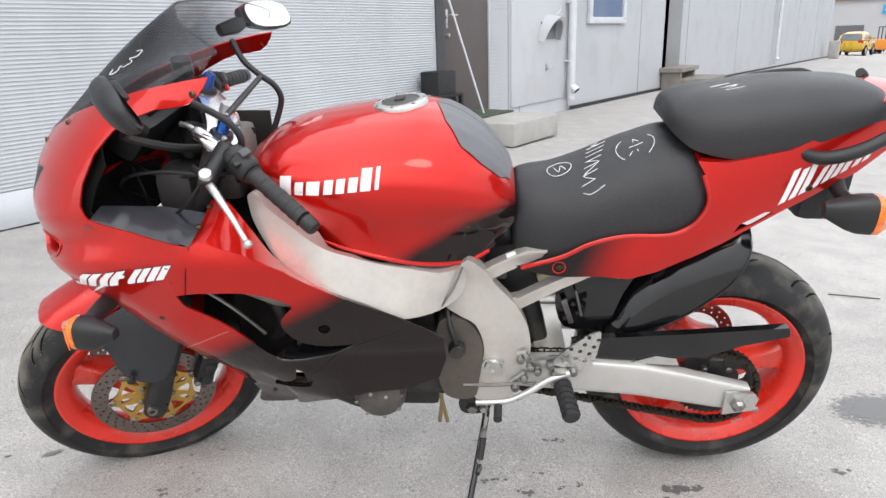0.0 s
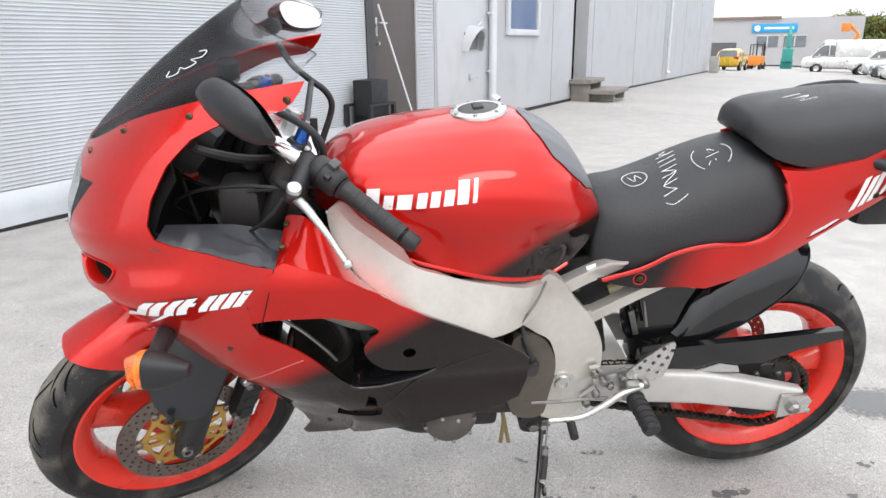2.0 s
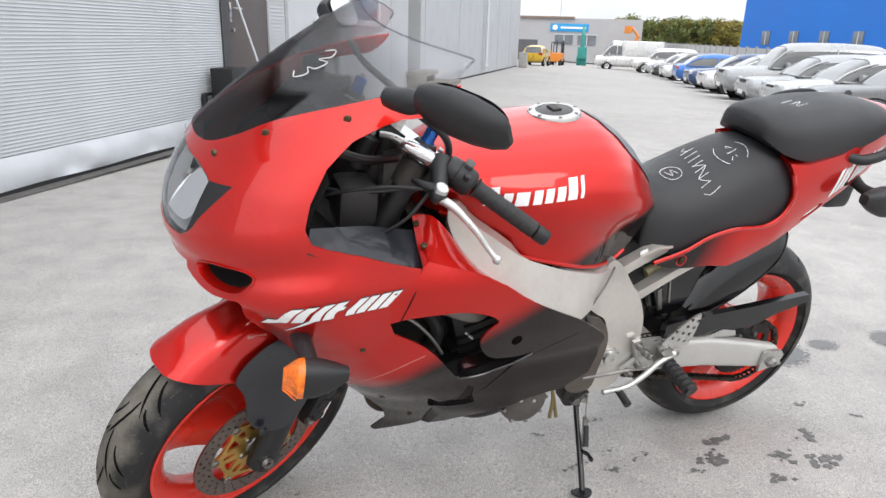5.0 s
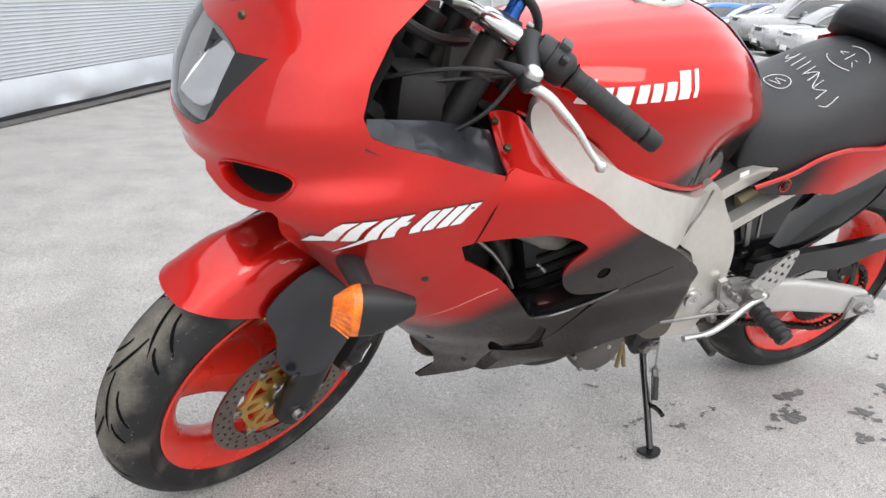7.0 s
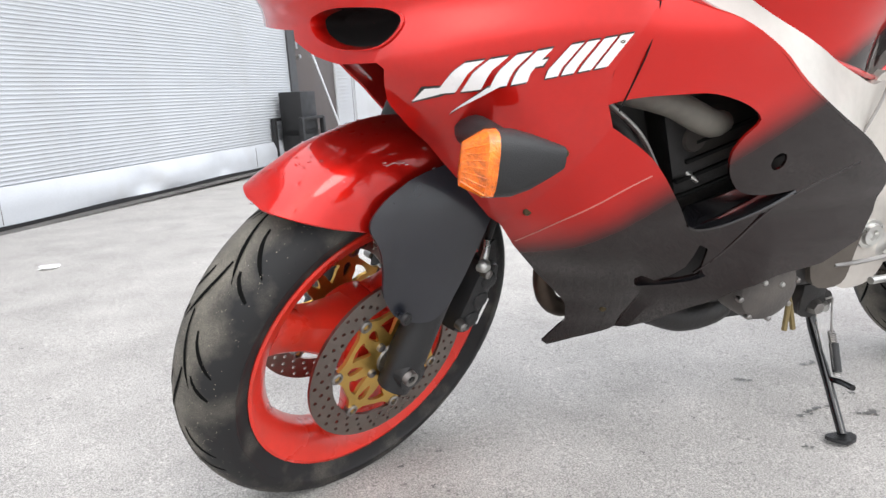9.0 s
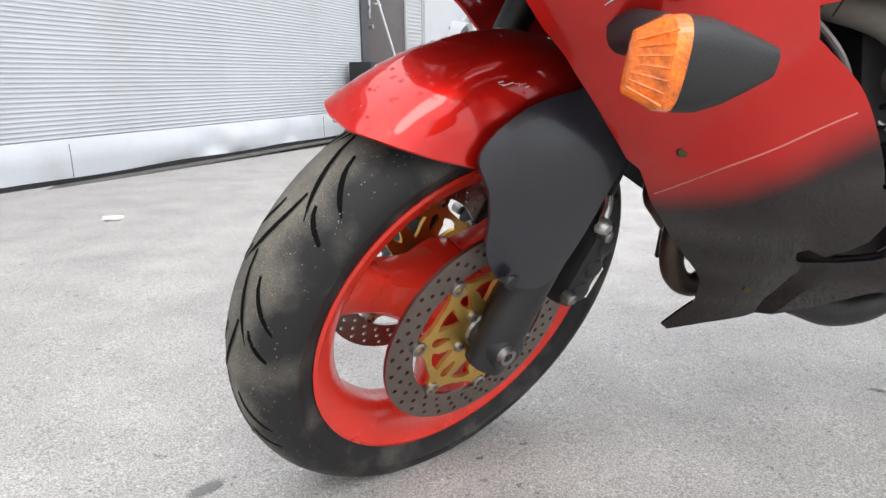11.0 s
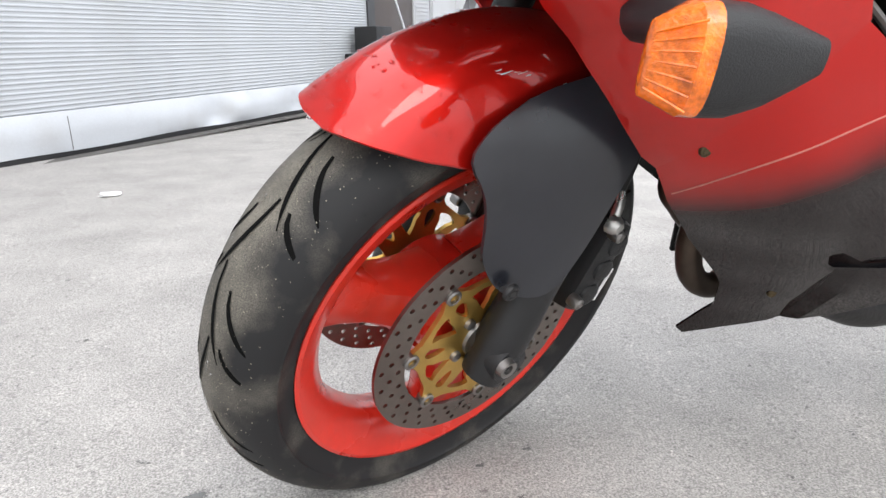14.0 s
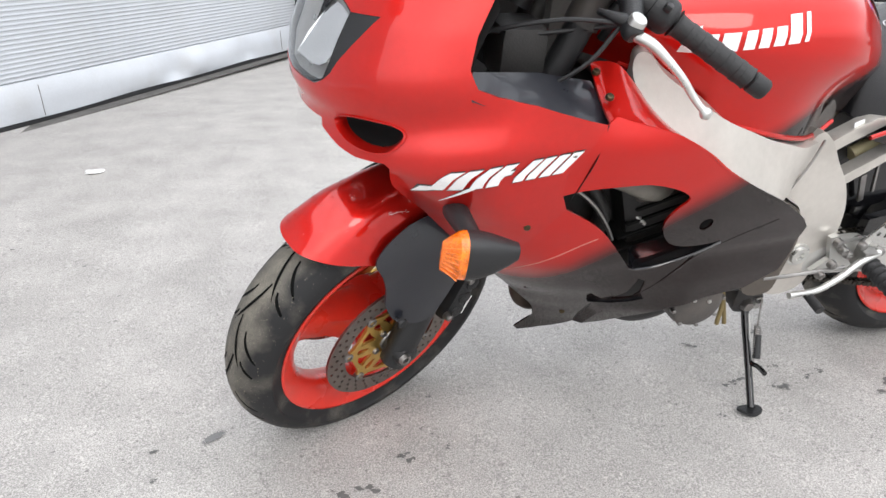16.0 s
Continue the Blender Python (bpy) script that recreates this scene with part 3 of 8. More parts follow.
def chain_mesh(ax, az, r1, bx, bz, r2, y):
    """Roller chain round two sprockets, link by link."""
    d = math.hypot(ax - bx, az - bz)
    th = math.atan2(bz - az, bx - ax)
    off = math.acos((r1 - r2) / d)
    path = []
    for i in range(19):
        q = th - off + (-(2 * math.pi - 2 * off)) * i / 18 if False else th + off + (2 * math.pi - 2 * off) * i / 18
        path.append((ax + r1 * math.cos(q), az + r1 * math.sin(q)))
    for i in range(9):
        q = th - off + 2 * off * i / 8
        path.append((bx + r2 * math.cos(q), bz + r2 * math.sin(q)))
    path.append(path[0])
    pts = []
    acc = 0.0
    for p, q in zip(path, path[1:]):
        l = math.hypot(q[0] - p[0], q[1] - p[1])
        while acc < l:
            t = acc / l
            sag = 0.0
            pts.append((p[0] + (q[0] - p[0]) * t, p[1] + (q[1] - p[1]) * t - sag, math.atan2(q[1] - p[1], q[0] - p[0])))
            acc += 0.0159
        acc -= l
    bm = bmesh.new()
    for i, (x, z, a) in enumerate(pts):
        t = Matrix.Translation((x, y, z)) @ Matrix.Rotation(-a, 4, "Y")
        for yy in (-0.0085, 0.0085):
            dd = 0.002 if i % 2 else 0.0
            b2 = plate([(-0.011, -0.003), (-0.008, -0.007), (0, -0.005), (0.008, -0.007), (0.011, -0.003), (0.011, 0.003), (0.008, 0.007), (0, 0.005), (-0.008, 0.007), (-0.011, 0.003)],
                       yy + (dd if yy < 0 else -dd), yy + (dd if yy < 0 else -dd) + 0.0018)
            bmesh.ops.transform(b2, matrix=t, verts=b2.verts)
            bm = merge(bm, b2)
        b2 = revolve([(0.001, -0.010), (0.004, -0.010), (0.004, 0.010), (0.001, 0.010)], 6)
        bmesh.ops.transform(b2, matrix=t, verts=b2.verts)
        bm = merge(bm, b2)
    return bm


part("chain", chain_mesh(0.708, 0.322, 0.102, 0.09, 0.385, 0.040, -0.101), chain_mat, bike, "oily drive chain")

# ---- fairing surface ----
def nose_front(z):
    return ease(z, [(0.24, -0.520), (0.30, -0.520), (0.36, -0.530), (0.42, -0.565), (0.50, -0.640), (0.58, -0.720), (0.64, -0.770), (0.70, -0.835), (0.74, -0.868), (0.80, -0.876), (0.86, -0.864), (0.91, -0.838), (0.95, -0.802), (1.00, -0.742), (1.06, -0.66), (1.12, -0.575), (1.18, -0.48)])


def nose_width(z):
    return ease(z, [(0.24, 0.112), (0.30, 0.140), (0.38, 0.190), (0.46, 0.236), (0.54, 0.270), (0.62, 0.287), (0.70, 0.300), (0.78, 0.312), (0.84, 0.302), (0.90, 0.286), (0.96, 0.268), (1.02, 0.245), (1.08, 0.222), (1.18, 0.19)])


def belly_bulge(x, z):
    """The belly swells towards the engine covers; a hollow runs back below the nose."""
    low = max(0.0, min(1.0, (0.52 - z) / 0.14)) * max(0.0, min(1.0, (x + 0.38) / 0.22))
    return 0.062 * low * (1 - 0.5 * max(0.0, (0.30 - z) / 0.10))


def hollow(x, z):
    k = max(0.0, min(1.0, (-0.50 - x) / 0.20))
    return 0.017 * math.exp(-((z - 0.785 - (x + 0.80) * 0.20) / 0.034) ** 2) * k * k * (3 - 2 * k)


def nose_depth(z):
    return ease(z, [(0.30, 0.20), (0.42, 0.23), (0.60, 0.255), (0.70, 0.255), (0.80, 0.27), (0.95, 0.30), (1.05, 0.27), (1.18, 0.24)])


KS = 0.28
NOSE_LIFT = 0.036


def fairing_at(s, z):
    """Point of the fairing's left skin: s runs from the middle of the nose round to the side and back."""
    xf, D, W = nose_front(z), nose_depth(z), nose_width(z)
    a = s / KS
    lift = max(0.0, min(1.0, (z - 0.80) / 0.20))
    z0, z = z, z + NOSE_LIFT * lift * lift * (3 - 2 * lift)
    if a < math.pi / 2:
        x = xf + D * (1 - math.cos(a))
        return Vector((x + hollow(x, z0) * 0.8, -(W - hollow(x, z0)) * math.sin(a), z))
    x = xf + D + (s - KS * math.pi / 2)
    return Vector((x, -(W - side_taper(x, z0) + belly_bulge(x, z0) - hollow(x, z0)), z))


def side_taper(x, z):
    t = max(0.0, x + 0.36)
    k = max(0.0, min(1.0, (x + 0.475) / 0.06))
    f = (max(0.0, z - 0.77) ** 2 / 0.08 if z < 0.81 else z - 0.79) * k * k * (3 - 2 * k) * max(0.0, min(1.0, (0.93 - z) / 0.06))
    return t * t * 0.10 + t * 0.03 + f * 0.4


def s_of(x, z):
    xf, D = nose_front(z), nose_depth(z)
    u = (x - xf) / D
    return KS * math.acos(1 - max(0, u)) if u < 1 else KS * math.pi / 2 + x - xf - D


def on_nose(points):
    return [(s_of(x, z), z) for x, z in points]


# upper fairing with headlight openings and ram-air slots
screen_edge = [tuple(p) for p in spline([(0.0, 0.946), (0.06, 0.947), (0.105, 0.952), (0.148, 0.972), (0.198, 1.008)] + on_nose([(-0.52, 1.056), (-0.428, 1.077), (-0.375, 1.086)]), 4)] + on_nose([(-0.375, 1.086)])
cockpit_edge = on_nose([(-0.383, 1.070), (-0.395, 1.054), (-0.414, 1.040), (-0.444, 1.034), (-0.480, 1.030), (-0.511, 1.019), (-0.565, 0.992), (-0.608, 0.954), (-0.637, 0.910), (-0.647, 0.878), (-0.638, 0.858), (-0.612, 0.850), (-0.55, 0.840), (-0.440, 0.812)])
upper_low = on_nose([(-0.478, 0.672), (-0.575, 0.520), (-0.592, 0.532), (-0.635, 0.583), (-0.667, 0.620), (-0.711, 0.666), (-0.734, 0.692), (-0.744, 0.716), (-0.748, 0.738), (-0.756, 0.744), (-0.792, 0.738), (-0.815, 0.743), (-0.840, 0.756)]) + [(0.130, 0.768), (0.10, 0.766), (0.0, 0.762)]
upper_outline = screen_edge + cockpit_edge + upper_low
lamp_outline = [(0.0, 0.932), (0.06, 0.928), (0.113, 0.925), (0.150, 0.917), (0.167, 0.911), (0.163, 0.878), (0.160, 0.851), (0.150, 0.832), (0.132, 0.823), (0.10, 0.820), (0.05, 0.818), (0.0, 0.818)]
lamp_tail = [(0.167, 0.911), (0.216, 0.914), (0.190, 0.880), (0.166, 0.845), (0.150, 0.832), (0.160, 0.851), (0.163, 0.878)]
lamp_hole = lamp_outline[:5] + [(0.216, 0.914), (0.190, 0.880), (0.166, 0.845)] + lamp_outline[7:]
lamp_hole = [(-0.001 if p[0] == 0 else p[0], p[1]) for p in lamp_hole]
duct_hole = [tuple(p) for p in spline(on_nose([(-0.740, 0.788), (-0.752, 0.799), (-0.777, 0.800), (-0.806, 0.796), (-0.826, 0.782), (-0.818, 0.764), (-0.790, 0.755), (-0.756, 0.762)]), 4, True)]
upper = part("upper_fairing", mirrored(shell(upper_outline, fairing_at, 0.004, 0.011, [lamp_hole, duct_hole])), red, bike, "glossy candy red fairing nose")


def inset(d):
    def f(s, z):
        p = fairing_at(s, z)
        return Vector((p.x + d * math.cos(min(1.57, s / KS)), p.y + d * math.sin(min(1.57, s / KS)), p.z))
    return f


part("headlight_lens", mirrored(shell(lamp_outline, inset(0.001), 0.002, 0.012)), clear, upper, "clear headlight cover")
twins("headlight_bezel", shell(lamp_tail, inset(0.0015), 0.002, 0.012), plastic, upper, "black corner panel")


def lamp_bowl(cuts, c, caps=False, tilt=0.0):
    rings = []
    for f, d in cuts:
        rings.append([inset(d + tilt * (z - c[1]) * f)(max(0.003, c[0] + (x - c[0]) * f), c[1] + (z - c[1]) * f) for x, z in dense(lamp_outline, 0.045)])
    return loft(rings, caps=caps)


lamp_silver = mat("lamp_silver", (0.50, 0.50, 0.49), 0.34, 0.8, 0.10, 14)
lamp_chrome = mat("lamp_chrome", (0.95, 0.95, 0.94), 0.10, 1.0, 0.05, 10)
twins("headlight_rim", lamp_bowl(((1.0, 0.003), (0.955, 0.003), (0.94, 0.012)), (0.090, 0.872)), plastic, upper, "black inner rim")
twins("lamp_surround", lamp_bowl(((0.955, 0.010), (0.80, 0.022), (0.62, 0.030)), (0.100, 0.872)), lamp_silver, upper, "dull silver lamp surround", sharp=4)
twins("headlight_reflector", lamp_bowl(((0.63, 0.029), (0.54, 0.040), (0.36, 0.058), (0.12, 0.066)), (0.112, 0.874), True, 0.55), lamp_chrome, upper, "faceted chrome reflector bowl", sharp=4)
twins("bulb_shield", lamp_bowl(((0.14, 0.034), (0.17, 0.046), (0.10, 0.056)), (0.116, 0.866), True), engine_mat, upper, "dark bulb shield")


def duct_mesh(depths):
    """A throat that runs inwards from the intake's edge."""
    rings = []
    cx, cz = sum(p[0] for p in duct_hole) / len(duct_hole), sum(p[1] for p in duct_hole) / len(duct_hole)
    for f, d in depths:
        rings.append([inset(d)(cx + (s - cx) * f, cz + (z - cz) * f) for s, z in duct_hole])
    return loft(rings, caps=False)


twins("duct_lip", duct_mesh(((1.05, 0.001), (1.06, -0.003), (1.0, -0.003), (0.96, 0.004), (0.93, 0.022))), red, upper, "red ram-air intake lip", sharp=60)
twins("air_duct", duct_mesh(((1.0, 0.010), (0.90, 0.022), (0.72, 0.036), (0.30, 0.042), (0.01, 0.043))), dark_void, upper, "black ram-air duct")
for p in ((-0.776, 0.953), (-0.695, 0.995), (-0.569, 1.034), (-0.405, 1.068)):
    q = fairing_at(s_of(p[0], p[1] - 0.012), p[1] - 0.012)
    for sgn in (1, -1):
        part("screen_screw", bolt((0, 0, 0), 0.0070, 0.0030), bolt_mat, upper, "", Matrix.Translation((q.x, sgn * q.y, q.z)) @ Matrix.Rotation(sgn * (-1.1 if p[0] < -0.75 else -0.5), 4, "Z") @ (Matrix.Rotation(math.pi, 4, "Z") if sgn < 0 else Matrix()))

# windscreen: a bubble that springs from the nose, its tint dark in the middle and clear at the sides to imitate a view
# through two layers and one
SCREEN_LOW = [tuple(p) for p in spline([(0.0, 0.946), (0.06, 0.947), (0.105, 0.952), (0.148, 0.972), (0.198, 1.008), (0.306, 1.055), (0.381, 1.076), (0.42, 1.085)], 5)] + [(0.42, 1.085)]


def screen_at(s, t):
    """s across from the middle, t from the lower edge to the rear edge."""
    low = ease(abs(s), SCREEN_LOW)
    b = fairing_at(s, low)
    a = abs(s) / 0.42
    if s > 0:
        x, z = -0.505 + 0.160 * (1 - math.exp(-(2.2 * a) ** 1.6)), 1.183 - 0.055 * (1 - math.exp(-5.5 * a))
    else:
        x, z = -0.505 + 0.140 * a ** 1.2, 1.183 - 0.050 * a ** 1.6
    top = Vector((x, -0.214 * math.copysign(math.sin(a * 1.5), s), z + NOSE_LIFT))
    bulge = 0.012 * math.sin(math.pi * t) * (1 - 0.3 * a)
    return b.lerp(top, t) + Vector((-0.35 * bulge, -0.25 * bulge * a, bulge))


def sheet(name, tint, gloss=0.05, rear=None):
    """Thin acrylic: see-through, smoke tinted, clearing towards the rear edge, with a gloss that grows at flat angles."""
    m = bpy.data.materials.new(name)
    m.use_nodes = True
    nt = m.node_tree
    nt.nodes.clear()
    out, mix = nt.nodes.new("ShaderNodeOutputMaterial"), nt.nodes.new("ShaderNodeMixShader")
    tr, gl, lw = nt.nodes.new("ShaderNodeBsdfTransparent"), nt.nodes.new("ShaderNodeBsdfGlossy"), nt.nodes.new("ShaderNodeLayerWeight")
    pw, ml = nt.nodes.new("ShaderNodeMath"), nt.nodes.new("ShaderNodeMath")
    pw.operation, ml.operation = "POWER", "MULTIPLY_ADD"
    pw.inputs[1].default_value, ml.inputs[1].default_value, ml.inputs[2].default_value = 4.0, 0.22, 0.05
    lw.inputs[0].default_value = 0.5
    tr.inputs[0].default_value = (*tint, 1)
    gl.inputs["Roughness"].default_value = gloss
    links = [(lw.outputs["Facing"], pw.inputs[0]), (pw.outputs[0], ml.inputs[0]), (ml.outputs[0], mix.inputs[0]), (tr.outputs[0], mix.inputs[1]), (gl.outputs[0], mix.inputs[2]), (mix.outputs[0], out.inputs[0])]
    if rear:
        co, sp, mr, cm = nt.nodes.new("ShaderNodeTexCoord"), nt.nodes.new("ShaderNodeSeparateXYZ"), nt.nodes.new("ShaderNodeMapRange"), nt.nodes.new("ShaderNodeMix")
        cm.data_type = "RGBA"
        cm.inputs[6].default_value, cm.inputs[7].default_value = (*tint, 1), (*rear[2], 1)
        mr.inputs[1].default_value, mr.inputs[2].default_value = rear[0], rear[1]
        links += [(co.outputs["Object"], sp.inputs[0]), (sp.outputs[0], mr.inputs[0]), (mr.outputs[0], cm.inputs[0]), (cm.outputs[2], tr.inputs[0])]
    for a, b in links:
        nt.links.new(a, b)
    return m


# smoke tint lightened to the rear, imitating the brighter view through one layer
tint = sheet("smoke_tinted_acrylic", (0.47, 0.47, 0.48), 0.08, (-0.56, -0.44, (0.90, 0.90, 0.91)))
half = [(0.10, 0.0), (0.20, 0.0), (0.30, 0.0), (0.38, 0.0), (0.413, 0.06), (0.42, 0.40), (0.418, 0.72), (0.408, 0.90), (0.385, 0.97), (0.34, 1.0), (0.28, 1.0), (0.20, 1.0), (0.14, 1.0), (0.09, 1.0), (0.05, 1.0), (0.02, 1.0)]
screen = part("windscreen", shell(half + [(0.0, 1.0)] + [(-p, t) for p, t in half[::-1]] + [(0.0, 0.0)], screen_at, 0.003, 0.020), tint, bike, "smoke tinted acrylic windscreen")
part("screen_rim", tube([screen_at(p, t) for p, t in [(-0.418, 0.5)] + [(-p, t) for p, t in half[6:]] + [(0.0, 1.0)] + [(p, t) for p, t in half[:5:-1]] + [(0.418, 0.5)]], 0.0019, 6, n=2), sheet("acrylic_edge", (0.72, 0.72, 0.73), 0.2), screen)
wob = [(0.075 + 0.75 * (p - 0.105), 0.52 + 0.75 * (t - 0.50)) for p, t in ((0.105, 0.50), (0.125, 0.46), (0.14, 0.52), (0.12, 0.57), (0.14, 0.58), (0.142, 0.66), (0.115, 0.66), (0.13, 0.72), (0.115, 0.78), (0.10, 0.74))]
part("marker_scrawl", tube([screen_at(*p) + Vector((-0.002, -0.001, 0.003)) for p in wob], 0.0009, 5), chalk, screen, "white marker scribble")

# ---- side and belly fairing ----
side_top = [(-0.440, 0.812), (-0.425, 0.820), (-0.395, 0.812), (-0.328, 0.795), (-0.260, 0.760), (-0.200, 0.718), (-0.118, 0.671), (-0.031, 0.625), (0.030, 0.582), (0.050, 0.560)]
side_back = [(0.053, 0.500), (0.038, 0.452), (-0.03, 0.418), (-0.12, 0.410), (-0.19, 0.388), (-0.24, 0.352), (-0.29, 0.312), (-0.34, 0.284), (-0.39, 0.268), (-0.432, 0.248), (-0.442, 0.256), (-0.420, 0.310), (-0.432, 0.350), (-0.493, 0.418), (-0.543, 0.476), (-0.575, 0.520), (-0.478, 0.672)]
vent = [tuple(p) for p in spline([(-0.502, 0.686), (-0.488, 0.699), (-0.446, 0.706), (-0.388, 0.708), (-0.342, 0.707), (-0.287, 0.691), (-0.258, 0.67), (-0.275, 0.649), (-0.288, 0.624), (-0.277, 0.591), (-0.247, 0.564), (-0.196, 0.555), (-0.145, 0.557), (-0.177, 0.54), (-0.217, 0.523), (-0.258, 0.512), (-0.298, 0.51), (-0.317, 0.517), (-0.342, 0.548), (-0.382, 0.597), (-0.418, 0.632), (-0.472, 0.667)], 3, True)]
bolt_hole = circle(-0.200, 0.607, 0.013, 14)
low_slot = [(-0.325, 0.412), (-0.285, 0.418), (-0.262, 0.424), (-0.266, 0.472), (-0.282, 0.480), (-0.290, 0.440)]
side = part("side_fairing", shell(on_nose(side_top + side_back), fairing_at, 0.004, 0.016, [on_nose(vent), on_nose(bolt_hole), on_nose(low_slot)]), fairing_paint, bike, "red fairing side airbrushed into black")
short_back = [(0.053, 0.500), (0.0, 0.470), (-0.12, 0.470), (-0.30, 0.490), (-0.50, 0.520), (-0.575, 0.535), (-0.478, 0.672)]
bm = shell(on_nose(side_top + short_back), fairing_at, 0.004, 0.020, [on_nose(vent)])
bmesh.ops.scale(bm, vec=(1, -1, 1), verts=bm.verts)
part("side_fairing", bm, fairing_paint, bike, "red fairing side without its lower panel")


# shoulder: turns inwards from the crease of the side towards the frame
crease = [fairing_at(s_of(*p), p[1]) for p in [(-0.438, 0.815), (-0.425, 0.820), (-0.395, 0.812), (-0.328, 0.795), (-0.260, 0.760), (-0.200, 0.718), (-0.118, 0.671), (-0.031, 0.625)]]
inward = [Vector(p) for p in ((-0.428, -0.188, 0.862), (-0.412, -0.190, 0.866), (-0.385, -0.202, 0.862), (-0.345, -0.222, 0.820), (-0.290, -0.240, 0.752), (-0.215, -0.262, 0.712), (-0.125, -0.262, 0.668), (-0.035, -0.258, 0.622))]
rings = []
for p, q in zip(spline(crease, 4), spline(inward, 4)):
    top = [p.lerp(q, u / 6) + Vector((0, 0, 0.020 * (p.y - q.y) ** 2 / 0.01 * -0.25 * math.sin(math.pi * u / 6))) for u in range(7)]
    rings.append([v + Vector((0, 0, 0.0005)) for v in top] + [v - Vector((0, 0, 0.004)) for v in top[::-1]])
twins("fairing_shoulder", loft(rings), fairing_paint, side, "red shoulder of the side fairing")
for p in ((-0.428, -0.266, 0.8405), (-0.425, -0.206, 0.856)):
    part("shoulder_bolt", bolt((0, 0, 0), 0.0065, 0.003), bolt_mat, side, "", Matrix.Translation(p) @ pose(0, 0, 0, -65, 0, 0))


def offset_skin(d):
    def f(s, z):
        p = fairing_at(s, z)
        return Vector((p.x, p.y - d, p.z))
    return f


def blade_mesh(tip, line, depth):
    """A raised moulded lip that runs along the skin."""
    bm = bmesh.new()
    rows = []
    for (x, z, w) in line:
        p = fairing_at(s_of(x, z), z)
        rows.append([bm.verts.new(p + Vector(v)) for v in ((0, 0.004, w), (0, -depth, w * 0.2), (0, 0.004, -w))])
    for a, b in zip(rows, rows[1:]):
        for i in range(2):
            bm.faces.new((a[i], a[i + 1], b[i + 1], b[i]))
    return bm


vent_low = [tuple(p) for p in spline([(-0.317, 0.517), (-0.298, 0.51), (-0.258, 0.512), (-0.217, 0.523), (-0.177, 0.54), (-0.146, 0.556)], 4)]


def ledge_mesh(line, inward, rise):
    """A smooth shelf that runs in from the lower edge of an opening."""
    bm = bmesh.new()
    rows = []
    for i, (x, z) in enumerate(line):
        p = fairing_at(s_of(x, z), z)
        f = min(1.0, 4 * i / len(line), 3.2 * (1 - i / len(line)) + 0.1)
        rows.append([bm.verts.new(p + Vector(v)) for v in ((0, -0.0015, -0.004), (0, -0.0035, 0), (0, 0.001, 0.0035), (0, inward * f * 0.5, 0.004 + rise * f * 0.3), (0, inward * f, 0.004 + rise * f))])
    for a, b in zip(rows, rows[1:]):
        for i in range(4):
            bm.faces.new((a[i], b[i], b[i + 1], a[i + 1]))
    return bm


part("vent_lip", ledge_mesh(vent_low, 0.045, 0.016), gloss_black, side, "gloss black moulded lip")
part("slot_lip", blade_mesh(0, [(-0.350, 0.404, 0.001), (-0.31, 0.410, 0.004), (-0.275, 0.415, 0.005), (-0.255, 0.424, 0.002)], 0.008), gloss_black, side)
# worn crease; its ridge highlight is put into the pale colour
part("paint_crease", tube([fairing_at(s_of(x, z), z) + Vector((0, -0.0004, 0)) for x, z in ((-0.546, 0.488), (-0.536, 0.508), (-0.520, 0.532), (-0.505, 0.546), (-0.490, 0.556), (-0.470, 0.568), (-0.450, 0.579), (-0.427, 0.591), (-0.404, 0.602))], 0.0009, 6, n=3), mat("rubbed_highlight", (0.50, 0.16, 0.13), 0.45), side, "pale rubbed crease line with its highlight painted in")
part("belly_crease", tube([fairing_at(s_of(x, z), z) + Vector((0, 0.0006, 0)) for x, z in [(-0.271, 0.427), (-0.234, 0.469), (-0.177, 0.528), (-0.124, 0.559), (-0.036, 0.593)]], 0.0022, 8, n=5), fairing_paint, side)
for x, z in ((-0.489, 0.774), (-0.535, 0.640), (-0.556, 0.552), (-0.372, 0.343)):
    q = fairing_at(s_of(x, z), z)
    for sgn in ((1, -1) if z > 0.56 else (1,)):
        part("fairing_bolt", bolt((0, 0, 0), 0.0060, 0.0020), bolt_mat, side, "", Matrix.Translation((q.x, sgn * q.y, q.z)) @ (Matrix.Rotation(math.pi, 4, "Z") if sgn < 0 else Matrix()))
part("panel_seam", tube([fairing_at(s_of(x, z), z) + Vector((0, -0.0004, 0)) for x, z in ((-0.440, 0.812), (-0.452, 0.765), (-0.465, 0.718), (-0.474, 0.690))], 0.0010, 6, n=8), dark_void, side, "dark joint between fairing panels")
# inner panel below the cockpit
inner = [(-0.644, 0.852), (-0.612, 0.841), (-0.55, 0.832), (-0.430, 0.804), (-0.430, 0.842), (-0.52, 0.860), (-0.63, 0.874)]
twins("inner_panel", shell(inner, lambda x, z: Vector((x, -(0.287 - (x + 0.44) * 0.02 - max(0, z - (0.812 - (x + 0.44) * 0.22)) * 2.6), z - 0.002)), 0.003, 0.02), slate, bike, "slate grey cockpit side panel")

